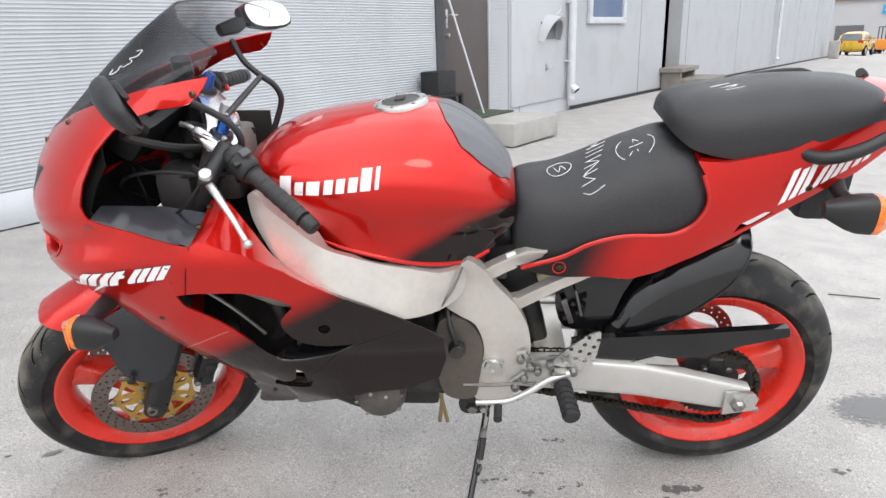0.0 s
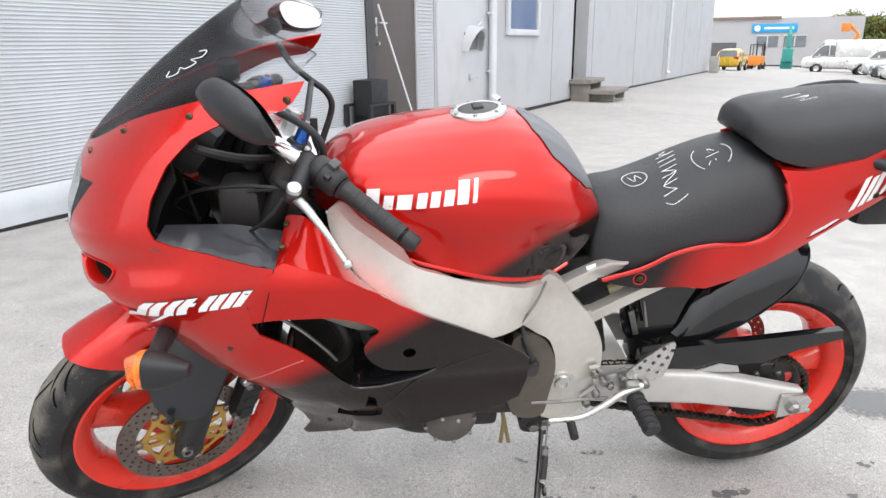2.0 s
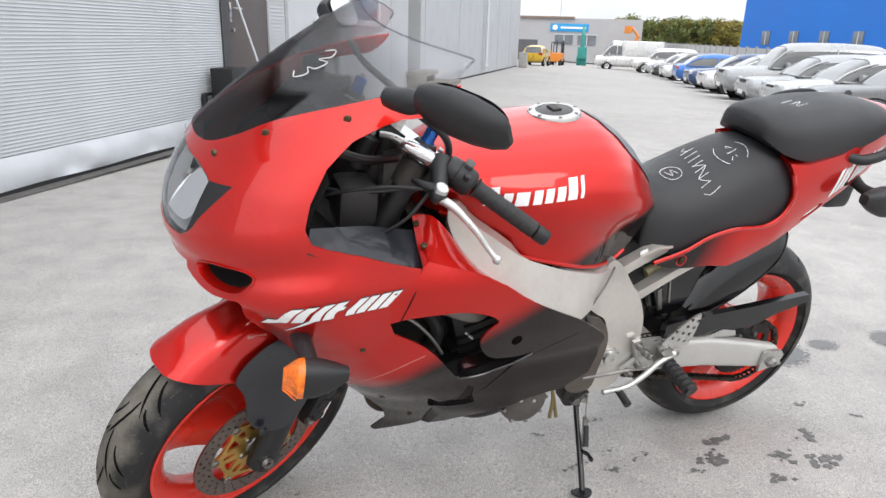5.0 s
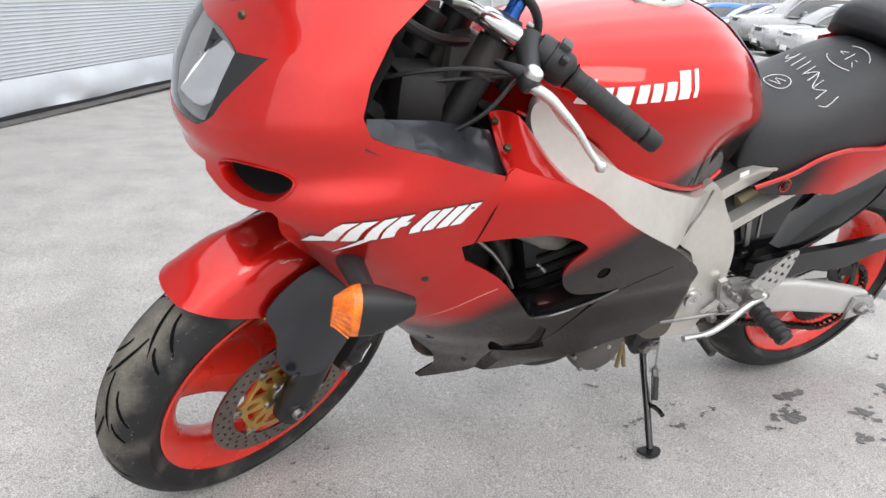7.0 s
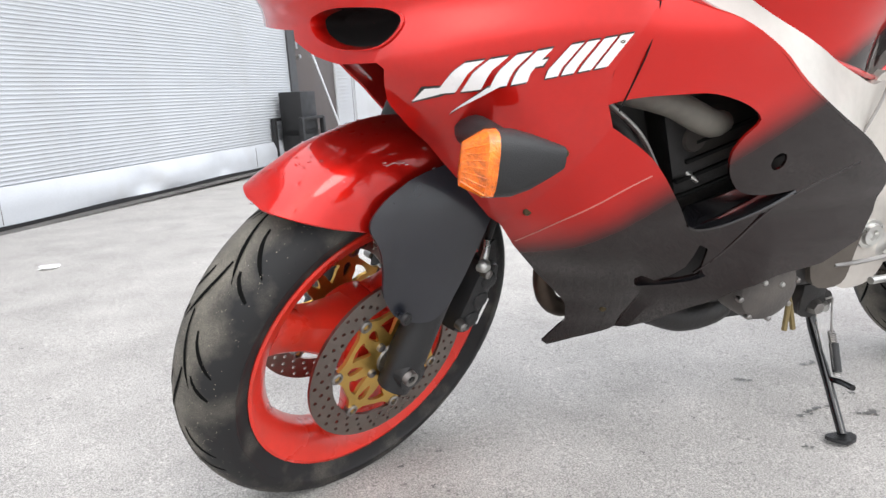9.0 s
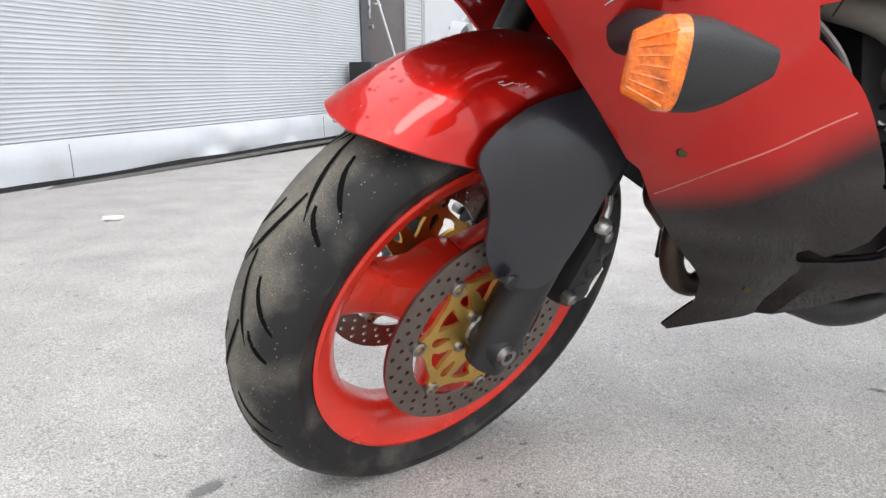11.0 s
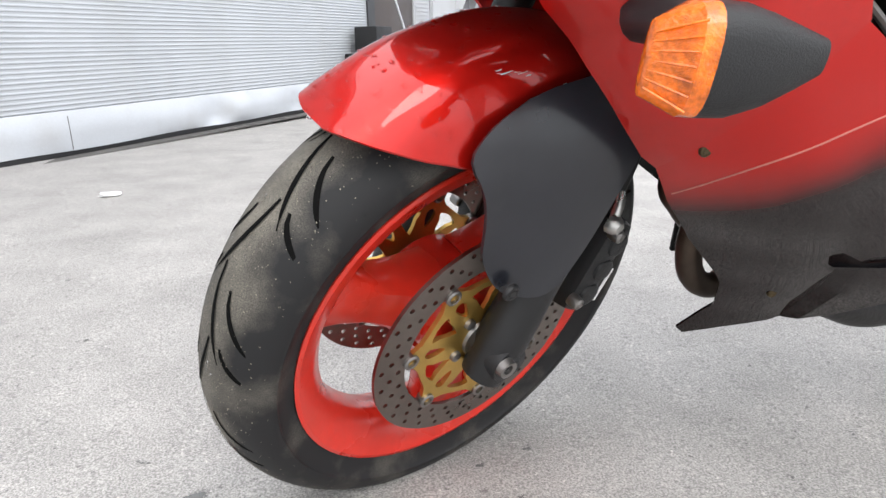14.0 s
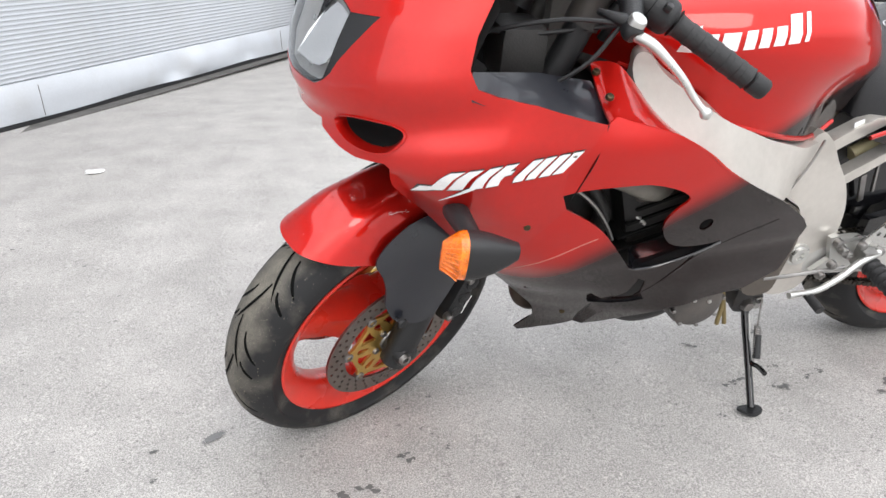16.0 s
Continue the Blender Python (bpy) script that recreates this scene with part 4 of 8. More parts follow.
# ---- fuel tank ----
TANK_TOP = [(-0.400, 0.880), (-0.375, 0.915), (-0.34, 0.943), (-0.29, 0.968), (-0.22, 0.987), (-0.139, 1.001), (-0.05, 1.013), (0.01, 1.015), (0.056, 1.004), (0.10, 0.982), (0.14, 0.950), (0.175, 0.905), (0.200, 0.860)]
TANK_LOW = [(-0.400, 0.84), (-0.36, 0.84), (-0.30, 0.825), (-0.217, 0.770), (-0.10, 0.738), (0.0, 0.712), (0.08, 0.695), (0.12, 0.698), (0.16, 0.722), (0.200, 0.775)]
TANK_HALF = [(-0.400, 0.05), (-0.375, 0.115), (-0.34, 0.155), (-0.28, 0.190), (-0.20, 0.212), (-0.10, 0.222), (0.0, 0.218), (0.06, 0.205), (0.12, 0.178), (0.16, 0.150), (0.200, 0.118)]
TANK_KNEE = [(-0.400, 0.80), (-0.20, 0.86), (-0.05, 0.86), (0.04, 0.78), (0.10, 0.70), (0.16, 0.72), (0.200, 0.85)]
SECTION = [(0.0, 0.0), (0.22, 0.012), (0.45, 0.050), (0.68, 0.125), (0.86, 0.225), (0.97, 0.350), (1.0, 0.470), (0.985, 0.590), (0.94, 0.730), (0.90, 0.880), (0.88, 1.0)]


def tank_at(x, v):
    i = max(0.0, min(9.999, v * 10))
    k = int(i)
    t = i - k
    t = t * t * (3 - 2 * t) * 0.3 + t * 0.7
    wy = SECTION[k][0] + (SECTION[k + 1][0] - SECTION[k][0]) * t
    wz = SECTION[k][1] + (SECTION[k + 1][1] - SECTION[k][1]) * t
    hi, lo, hw, kn = ease(x, TANK_TOP), ease(x, TANK_LOW), ease(x, TANK_HALF), ease(x, TANK_KNEE)
    if v > 0.55:
        f = min(1.0, (v - 0.55) / 0.30)
        wy *= 1 + (kn / 0.88 - 1) * f * f * (3 - 2 * f)
    return Vector((x, -hw * wy, hi - (hi - lo) * wz))


def smooth_table(tab, n=6):
    return [tuple(p) for p in spline(tab, n)]


TANK_TOP, TANK_LOW, TANK_HALF, TANK_KNEE = (smooth_table(t) for t in (TANK_TOP, TANK_LOW, TANK_HALF, TANK_KNEE))
tank_x = [-0.400 + 0.600 * i / 44 for i in range(45)]
tank = part("fuel_tank", mirrored(loft([[tank_at(x, j / 30) for j in range(31)] for x in tank_x], closed=False)), tank_paint, bike, "red fuel tank with black lower corner")
twins("tank_seam", tube([tank_at(x, 1.0) + Vector((0, 0, 0.0)) for x in tank_x[4:43:3]], 0.005, 8), red, tank)
# grey pad on the back of the tank
part("tank_pad", mirrored(shell([(0.030, 0.0), (0.05, 0.16), (0.085, 0.29), (0.125, 0.34), (0.165, 0.36), (0.187, 0.30), (0.195, 0.0)],
     lambda x, v: tank_at(x, max(0, v)) + Vector((0.0014, -0.0012, 0.0018)), 0.001, 0.02)), mat("grey_rubber_pad", (0.10, 0.10, 0.11), 0.38, 0, 0.15, 10, bump=0.2, bump_scale=500), tank, "grey tank protector")
cap = part("filler_cap", revolve([(0.042, -0.010), (0.046, -0.011), (0.058, -0.008), (0.060, -0.004), (0.061, 0.004), (0.042, 0.004)], 40), bright, bike, "bright ring round the filler cap", Matrix.Translation((-0.048, 0, 1.0075)) @ Matrix.Rotation(radians(-8), 4, "Y") @ pose(0, 0, 0, -90, 0, 0))
part("cap_lid", revolve([(0.0005, -0.012), (0.030, -0.012), (0.041, -0.009), (0.041, 0.004), (0.0005, 0.004)], 40), mat("dark_cap", (0.06, 0.058, 0.058), 0.4, 0.4), cap, "dark lid")
part("cap_lock", box(0.022, 0.008, 0.034, (0, -0.013, 0), 0.003), engine_mat, cap)
for k in range(7):
    a = 2 * math.pi * k / 7
    part("cap_screw", bolt((0.052 * math.cos(a), -0.0095, 0.052 * math.sin(a)), 0.0045, 0.002), steel, cap)


def decal(rows, surface, thick, material, parent, name, label="", grow=0.0):
    """Flat slanted bars laid on a curved surface, each by itself; rows of corner lists in its two parameters."""
    for poly in rows:
        if grow:
            cx, cz = sum(p[0] for p in poly) / len(poly), sum(p[1] for p in poly) / len(poly)
            poly = [(x + math.copysign(grow, x - cx), z + math.copysign(grow, z - cz)) for x, z in poly]
        part(name, shell(poly, surface, thick, 0.012), material, parent, label)


# white marks on the tank: eight plain bars
def tank_side(x, z):
    lo, hi = 0.2, 0.95
    for _ in range(24):
        mid = (lo + hi) / 2
        if tank_at(x, mid).z > z:
            lo = mid
        else:
            hi = mid
    return tank_at(x, lo) + Vector((0, -0.0015, 0.0004))


def bar(x, z, w, h, slant=0.006):
    return [(x, z), (x + w, z + w * 0.10), (x + w + slant, z + h + w * 0.10), (x + slant, z + h)]


marks = []
for x, w, h in ((-0.303, 0.028, 0.044), (-0.271, 0.021, 0.030), (-0.246, 0.032, 0.030), (-0.209, 0.021, 0.030), (-0.184, 0.020, 0.030), (-0.159, 0.021, 0.030), (-0.134, 0.024, 0.044), (-0.105, 0.009, 0.044)):
    marks.append(bar(x + 0.022, 0.875 + (x + 0.302) * 0.125, w * 0.86, h * 0.92, 0.004))
decal(marks, tank_side, 0.0008, white_vinyl, tank, "tank_mark", "plain white bar")
# slanted white marks on the nose
zx = []
for x0, w, h in ((-0.695, 0.046, 0.036), (-0.640, 0.042, 0.036), (-0.577, 0.034, 0.036), (-0.538, 0.036, 0.036)):
    z0 = 0.712 + (x0 + 0.700) * 0.16
    for a, b_ in ((0.0, 0.44), (0.56, 1.0)):
        k = w * 0.16
        zx.append([(x0 + a * w, z0 + a * k), (x0 + b_ * w, z0 + b_ * k), (x0 + 0.7 * h + b_ * w, z0 + h + b_ * k), (x0 + 0.7 * h + a * w, z0 + h + a * k)])
zx.append([(-0.594, 0.744), (-0.582, 0.746), (-0.577, 0.753), (-0.589, 0.751)])
zx.append([(-0.716, 0.702), (-0.690, 0.713), (-0.680, 0.722), (-0.706, 0.718)])
zx.append([(-0.676, 0.690), (-0.642, 0.722), (-0.628, 0.724)])
zx = [[(s_of(x, z), z) for x, z in p] for p in zx]
decal(zx, offset_skin(0.0010), 0.0006, black_vinyl, upper, "mark_edge", "", 0.0022)
decal(zx, offset_skin(0.0022), 0.0006, white_vinyl, upper, "nose_mark", "slanted white bar edged in black")

# ---- seats and tail ----
def cushion(stations, n=18, power=2.6):
    """A padded body: stations of x, half width, top, lower edge, crown."""
    st = [tuple(p) for p in spline(stations, 5)]
    rings = []
    for x, hw, hi, lo, crown in st:
        ring = []
        for i in range(n):
            a = math.pi * i / (n - 1)
            c, s = math.cos(a), math.sin(a)
            y = -hw * math.copysign(abs(c) ** (2 / power), c)
            z = lo + (hi - lo) * abs(s) ** (2 / power) - crown * (abs(y) / hw if hw else 0) ** 2
            ring.append(Vector((x, y, z)))
        rings.append(ring)
    return loft(rings)


seat = part("rider_seat", cushion([(0.196, 0.085, 0.835, 0.722, 0.0), (0.204, 0.105, 0.852, 0.715, 0.004), (0.235, 0.122, 0.862, 0.706, 0.008), (0.285, 0.138, 0.868, 0.716, 0.010), (0.35, 0.148, 0.888, 0.752, 0.010),
                                     (0.43, 0.152, 0.925, 0.768, 0.012), (0.50, 0.150, 0.952, 0.772, 0.012), (0.545, 0.150, 0.958, 0.782, 0.010), (0.580, 0.150, 0.952, 0.800, 0.006), (0.598, 0.138, 0.942, 0.83, 0.0)]), vinyl, bike, "black vinyl rider seat with marker scrawls")
pillion = part("pillion_seat", cushion([(0.506, 0.050, 1.005, 0.985, 0), (0.520, 0.085, 1.025, 0.972, 0.004), (0.56, 0.116, 1.040, 0.954, 0.010), (0.64, 0.128, 1.052, 0.942, 0.012), (0.73, 0.126, 1.064, 0.954, 0.012),
                                           (0.83, 0.118, 1.066, 0.985, 0.010), (0.90, 0.105, 1.060, 1.005, 0.006), (0.94, 0.080, 1.046, 1.004, 0.004), (0.955, 0.05, 1.035, 1.012, 0.0)], power=3.2), vinyl, bike, "black vinyl pillion pad with marker scrawl")


def tail_at(x, z):
    w = ease(x, [(0.20, 0.150), (0.30, 0.152), (0.45, 0.160), (0.58, 0.160), (0.70, 0.142), (0.80, 0.125), (0.90, 0.100), (1.00, 0.066), (1.04, 0.03)])
    mid = ease(x, [(0.2, 0.70), (0.45, 0.73), (0.65, 0.83), (0.85, 0.93), (1.04, 1.01)])
    k = (z - mid) / 0.14
    return Vector((x, -(w - 0.022 * k * k * (1 if k > 0 else 1.6)), z))


tail_top = [(0.205, 0.690), (0.30, 0.718), (0.36, 0.752), (0.43, 0.772), (0.52, 0.776), (0.565, 0.800), (0.590, 0.850), (0.575, 0.905), (0.560, 0.930), (0.62, 0.928), (0.74, 0.950), (0.85, 0.998), (0.90, 1.035), (0.97, 1.046), (1.025, 1.030)]
tail_bot = [(1.035, 1.010), (0.985, 0.955), (0.90, 0.890), (0.765, 0.822), (0.70, 0.785), (0.642, 0.748), (0.56, 0.708), (0.51, 0.680), (0.45, 0.662), (0.387, 0.668), (0.32, 0.664), (0.275, 0.668), (0.235, 0.678)]
tail = twins("tail_cowl", shell(tail_top + tail_bot, tail_at, 0.004, 0.016, [[(0.655, 0.772), (0.70, 0.792), (0.735, 0.815), (0.715, 0.818), (0.665, 0.792)]]), tail_paint, bike, "red tail cowl fading to black at its front")
twins("tail_edge", tube([tail_at(*p) + Vector((0, -0.001, 0)) for p in ((0.215, 0.688), (0.30, 0.716), (0.36, 0.750), (0.43, 0.770), (0.52, 0.775), (0.565, 0.80), (0.588, 0.85), (0.572, 0.905))], 0.005, 8), red, tail)
bm = bmesh.new()
rows = []
for i in range(22):
    x = 0.560 + (1.030 - 0.560) * i / 21
    top = ease(x, [(0.56, 0.93), (0.62, 0.928), (0.74, 0.950), (0.85, 0.998), (0.90, 1.035), (0.97, 1.046), (1.03, 1.030)])
    p = tail_at(x, top)
    rows.append([bm.verts.new((x, p.y * math.cos(math.pi * j / 12), top + 0.006 * math.sin(math.pi * j / 12) * (1 if x > 0.88 else 0))) for j in range(13)])
for a, b in zip(rows, rows[1:]):
    for j in range(12):
        bm.faces.new((a[j], a[j + 1], b[j + 1], b[j]))
part("tail_deck", bm, red, tail)
bm = bmesh.new()
rows = []
for x, z in ((0.560, 0.775), (0.578, 0.800), (0.592, 0.850), (0.582, 0.890), (0.562, 0.928), (0.556, 0.948), (0.600, 0.952)):
    p = tail_at(x, z)
    rows.append([bm.verts.new((x + 0.020 * (1 - abs(v)), p.y * -v * (0.72 if z > 0.94 else 1.0), z + (0.022 * (1 - v * v) if z > 0.9 else 0))) for v in (-1, -0.8, -0.5, -0.2, 0.2, 0.5, 0.8, 1)])
for a, b_ in zip(rows, rows[1:]):
    for j in range(7):
        bm.faces.new((a[j], a[j + 1], b_[j + 1], b_[j]))
part("seat_surround", bm, red, tail, "red cowl wall behind the rider seat")
part("tail_screw", bolt(tail_at(0.297, 0.690), 0.008, 0.005), bolt_mat, tail)
part("tail_screw", bolt(tail_at(0.795, 0.868), 0.008, 0.005), bolt_mat, tail)
ring_mark = revolve([(0.0125, -0.001), (0.0150, -0.0015), (0.0150, 0.001), (0.0125, 0.001)], 24)
part("screw_ring", ring_mark, red, tail, "", Matrix.Translation(tail_at(0.297, 0.690)))
tailmarks = [bar(x, 0.832 + (x - 0.735) * 0.50, 0.013, h, 0.016) for x, h in ((0.738, 0.068), (0.757, 0.060), (0.776, 0.070), (0.800, 0.040), (0.820, 0.040), (0.838, 0.036), (0.858, 0.044), (0.880, 0.036), (0.900, 0.032))]
decal([[(x, z + (x - px[0][0]) * 0.4) for x, z in px] for px in tailmarks], lambda x, z: tail_at(x, z) + Vector((0, -0.0015, 0)), 0.0008, white_vinyl, tail, "tail_mark", "slanted white bar")
twins("grab_rail", tube([(0.768, -0.118, 0.940), (0.80, -0.140, 0.938), (0.85, -0.148, 0.952), (0.90, -0.142, 0.975), (0.945, -0.125, 1.00), (0.965, -0.10, 1.035), (0.95, -0.085, 1.052)], [0.012, 0.014, 0.014, 0.013, 0.013, 0.012, 0.010], 10), plastic, bike, "black pillion grab handle")
part("seat_strap", tube([(0.68, 0.125, 1.00), (0.72, 0.118, 1.035), (0.83, 0.112, 1.050), (0.88, 0.10, 1.03)], 0.006, 8), plastic, bike)


def scrawl(lines, surface, parent, r=0.0011):
    for l in lines:
        part("marker_stroke", tube([surface(*p) for p in l], r, 5, n=5), chalk, parent, "white marker stroke")


def seat_top(tabx):
    def f(x, y):
        hw, hi = ease(x, tabx[0]), ease(x, tabx[1])
        q = min(0.97, abs(y) / hw)
        lo = ease(x, tabx[2])
        return Vector((x, y, lo + (hi - lo) * (1 - q ** 2.6) ** (1 / 2.6) - 0.011 * q * q + 0.0008))
    return f


rider_top = seat_top(([(0.285, 0.138), (0.35, 0.148), (0.43, 0.152), (0.50, 0.146)], [(0.235, 0.862), (0.285, 0.868), (0.35, 0.888), (0.43, 0.925), (0.50, 0.952)], [(0.285, 0.716), (0.35, 0.752), (0.43, 0.768), (0.50, 0.772)]))
pil_top = seat_top(([(0.56, 0.122), (0.64, 0.128), (0.73, 0.124), (0.81, 0.112)], [(0.56, 1.038), (0.64, 1.052), (0.73, 1.062), (0.81, 1.060)], [(0.56, 0.954), (0.64, 0.942), (0.73, 0.954), (0.81, 0.980)]))
ringl = lambda cx, cy, rx, ry, a0=0, a1=360: [(cx + rx * math.cos(radians(a0 + (a1 - a0) * i / 12)), cy + ry * math.sin(radians(a0 + (a1 - a0) * i / 12))) for i in range(13)]
strokes = [[(0.340 + 0.004 * k, -0.100 + 0.021 * k), (0.368 + 0.006 * k, -0.094 + 0.021 * k)] for k in range(7)] + [[(0.366, -0.094), (0.346, -0.078), (0.378, -0.052), (0.356, -0.037)]]
scrawl([ringl(0.298, -0.030, 0.026, 0.026), [(0.287, -0.020), (0.296, -0.042), (0.302, -0.020), (0.311, -0.040)], [(0.342, -0.112), (0.358, -0.118), (0.385, -0.112)], [(0.388, 0.030), (0.376, 0.040), (0.392, 0.050)],
        ringl(0.445, -0.045, 0.030, 0.040, 120, 235), ringl(0.455, -0.045, 0.036, 0.040, -55, 40), [(0.440, -0.048), (0.468, -0.044)], [(0.456, -0.066), (0.452, -0.022), (0.462, -0.034)], [(0.438, -0.072), (0.446, -0.062)]] + strokes, rider_top, seat, 0.0008)
scrawl([[(0.600, -0.012), (0.640, -0.006)], [(0.612, -0.028), (0.652, -0.020), (0.622, -0.040), (0.664, -0.034), (0.632, -0.052), (0.676, -0.046)], [(0.640, -0.066), (0.690, -0.058), (0.684, -0.070)], ringl(0.655, -0.034, 0.062, 0.052, 165, 390)], pil_top, pillion, 0.0009)

# ---- aluminium frame ----
SPAR_OUT = smooth_table([(-0.40, 0.165), (-0.30, 0.203), (-0.20, 0.240), (-0.13, 0.233), (-0.075, 0.217), (0.0, 0.195), (0.05, 0.178), (0.12, 0.155), (0.25, 0.148)])


def beam_at(x, z):
    """Outer face of the spar: it leans outwards towards its lower edge."""
    return Vector((x, -ease(x, SPAR_OUT) - 0.40 * max(0.0, 0.700 - 0.42 * x - z) * max(0.0, min(1.0, (0.06 - x) / 0.10)), z))


beam = [(-0.352, 0.868), (-0.346, 0.828), (-0.320, 0.785), (-0.278, 0.735), (-0.192, 0.675), (-0.075, 0.625), (0.020, 0.600), (0.075, 0.615), (0.095, 0.655), (0.088, 0.690), (0.043, 0.690), (-0.010, 0.707), (-0.075, 0.730), (-0.130, 0.754), (-0.205, 0.786), (-0.265, 0.822), (-0.305, 0.848), (-0.335, 0.878)]
twins("frame_spar", shell([tuple(p) for p in spline(beam, 4, True)], beam_at, 0.040, 0.03), alloy, bike, "satin aluminium frame spar")
pivot_plate = [(0.045, 0.602), (0.088, 0.700), (0.125, 0.690), (0.165, 0.640), (0.210, 0.585), (0.240, 0.520), (0.246, 0.450), (0.230, 0.385), (0.200, 0.322), (0.120, 0.318), (0.128, 0.390), (0.138, 0.470), (0.118, 0.535), (0.080, 0.562)]
pp = twins("pivot_plate", shell([tuple(p) for p in spline(pivot_plate, 4, True)], lambda x, z: Vector((x, -0.152 + max(0, x - 0.15) * 0.05, z)), 0.034, 0.03, [circle(0.108, 0.525, 0.0115, 14)]), alloy, bike, "aluminium swingarm pivot plate")
part("pivot_cap", revolve([(0.0005, -0.004), (0.008, -0.004), (0.010, -0.010), (0.019, -0.010), (0.021, -0.003), (0.027, -0.003), (0.027, 0.004), (0.0005, 0.004)], 28), bright, pp, "", Matrix.Translation((0.160, -0.154, 0.420)))
part("frame_joint", tube([(0.040, -0.184, 0.604), (0.070, -0.178, 0.655), (0.088, -0.172, 0.700)], 0.0028, 6), steel, pp)
twins("subframe_rail", plate([(0.070, 0.622), (0.100, 0.655), (0.160, 0.688), (0.226, 0.722), (0.272, 0.722), (0.262, 0.706), (0.180, 0.664), (0.125, 0.628), (0.090, 0.606)], -0.134, -0.108), alloy, bike, "silver box-section subframe rail", sharp=25)
twins("rail_lip", plate([(0.095, 0.650), (0.160, 0.690), (0.228, 0.724), (0.272, 0.724), (0.270, 0.719), (0.230, 0.718), (0.162, 0.683), (0.099, 0.644)], -0.140, -0.134), alloy, bike)
twins("subframe_rail", plate([(0.165, 0.556), (0.168, 0.588), (0.215, 0.600), (0.300, 0.648), (0.385, 0.690), (0.478, 0.706), (0.490, 0.692), (0.470, 0.682), (0.448, 0.684), (0.440, 0.656), (0.424, 0.654), (0.412, 0.672), (0.390, 0.664), (0.310, 0.622), (0.225, 0.570), (0.195, 0.548)], -0.130, -0.106), alloy, bike, "silver box-section subframe rail", sharp=25)
twins("rail_lip", plate([(0.210, 0.598), (0.300, 0.648), (0.385, 0.690), (0.478, 0.706), (0.480, 0.701), (0.387, 0.684), (0.303, 0.642), (0.214, 0.592)], -0.136, -0.130), alloy, bike)
for p in ((0.482, -0.132, 0.695), (0.431, -0.132, 0.662)):
    part("subframe_bolt", bolt(p, 0.009, 0.007), bright, bike)
part("warning_label", plate([(0.185, 0.703), (0.205, 0.710), (0.202, 0.720), (0.182, 0.712)], -0.134, -0.132), white_vinyl, bike, "white warning label")
part("rear_shock", tube([(0.20, -0.02, 0.62), (0.24, -0.03, 0.52), (0.27, -0.03, 0.42)], [0.03, 0.034, 0.03], 16), engine_mat, bike, "black rear shock body")
part("shock_reservoir", tube([(0.265, -0.08, 0.615), (0.345, -0.085, 0.655)], 0.017, 16), mat("tan_label", (0.42, 0.37, 0.22), 0.5), bike, "tan reservoir bottle")
twins("brake_cylinder", tube([(0.205, -0.10, 0.505), (0.195, -0.10, 0.545), (0.188, -0.10, 0.575)], [0.026, 0.028, 0.022], 14), engine_mat, bike)
twins("under_seat_tray", shell([(0.14, 0.60), (0.14, 0.69), (0.30, 0.73), (0.50, 0.76), (0.62, 0.76), (0.50, 0.69), (0.33, 0.64), (0.22, 0.57)], lambda x, z: Vector((x, -0.072, z)), 0.01, 0.05), engine_mat, bike)
part("battery_box", box(0.16, 0.13, 0.12, (0.22, 0, 0.63), 0.01), engine_mat, bike)
part("rear_brake_reservoir", box(0.045, 0.03, 0.028, (0.165, -0.092, 0.645), 0.006), engine_grey, bike)

# ---- swingarm ----
def arm_mesh():
    st = [(0.150, 0.385, 0.034, 0.022), (0.23, 0.392, 0.040, 0.022), (0.33, 0.389, 0.045, 0.021), (0.50, 0.375, 0.045, 0.020), (0.62, 0.352, 0.043, 0.019), (0.70, 0.335, 0.040, 0.018), (0.775, 0.322, 0.034, 0.017)]
    rings = []
    for x, z, h, w in st:
        ring = []
        for i in range(20):
            a = 2 * math.pi * i / 20
            c, s = math.cos(a), math.sin(a)
            ring.append(Vector((x, -0.128 + w * math.copysign(abs(c) ** 0.35, c), z + h * math.copysign(abs(s) ** 0.35, s))))
        rings.append(ring)
    return loft(rings)


arm = twins("swingarm", arm_mesh(), mat("brushed_swingarm", (0.52, 0.51, 0.49), 0.48, 0.5, 0.05, 10, bump=0.05, bump_scale=300, dirt=(0.40, 0.38, 0.35), dirt_amount=0.25, dirt_scale=18), bike, "brushed aluminium swingarm")
part("swingarm_cross", box(0.08, 0.24, 0.07, (0.30, 0, 0.392), 0.012), alloy, arm)
part("chain_adjuster", plate([(0.715, 0.285), (0.785, 0.300), (0.795, 0.335), (0.78, 0.352), (0.715, 0.352)], -0.156, -0.148), bright, arm)
part("axle_nut", revolve([(0.0005, -0.02), (0.010, -0.02), (0.016, -0.012), (0.018, -0.012), (0.018, 0.006), (0.0005, 0.006)], 6), steel, arm, "", Matrix.Translation((0.745, -0.156, 0.322)))
part("adjuster_bolt", tube([(0.76, -0.150, 0.300), (0.80, -0.150, 0.300)], 0.006, 8), steel, arm)
part("chain_guard", shell([(0.345, 0.475), (0.40, 0.485), (0.60, 0.500), (0.835, 0.522), (0.842, 0.498), (0.74, 0.470), (0.66, 0.437), (0.50, 0.425), (0.345, 0.428)], lambda x, z: Vector((x, -0.128, z)), 0.02, 0.06), gloss_black, bike, "black chain guard")
part("chain_guard_vent", plate([(0.485, 0.420), (0.60, 0.414), (0.592, 0.432), (0.545, 0.440)], -0.133, -0.130), bright, bike)


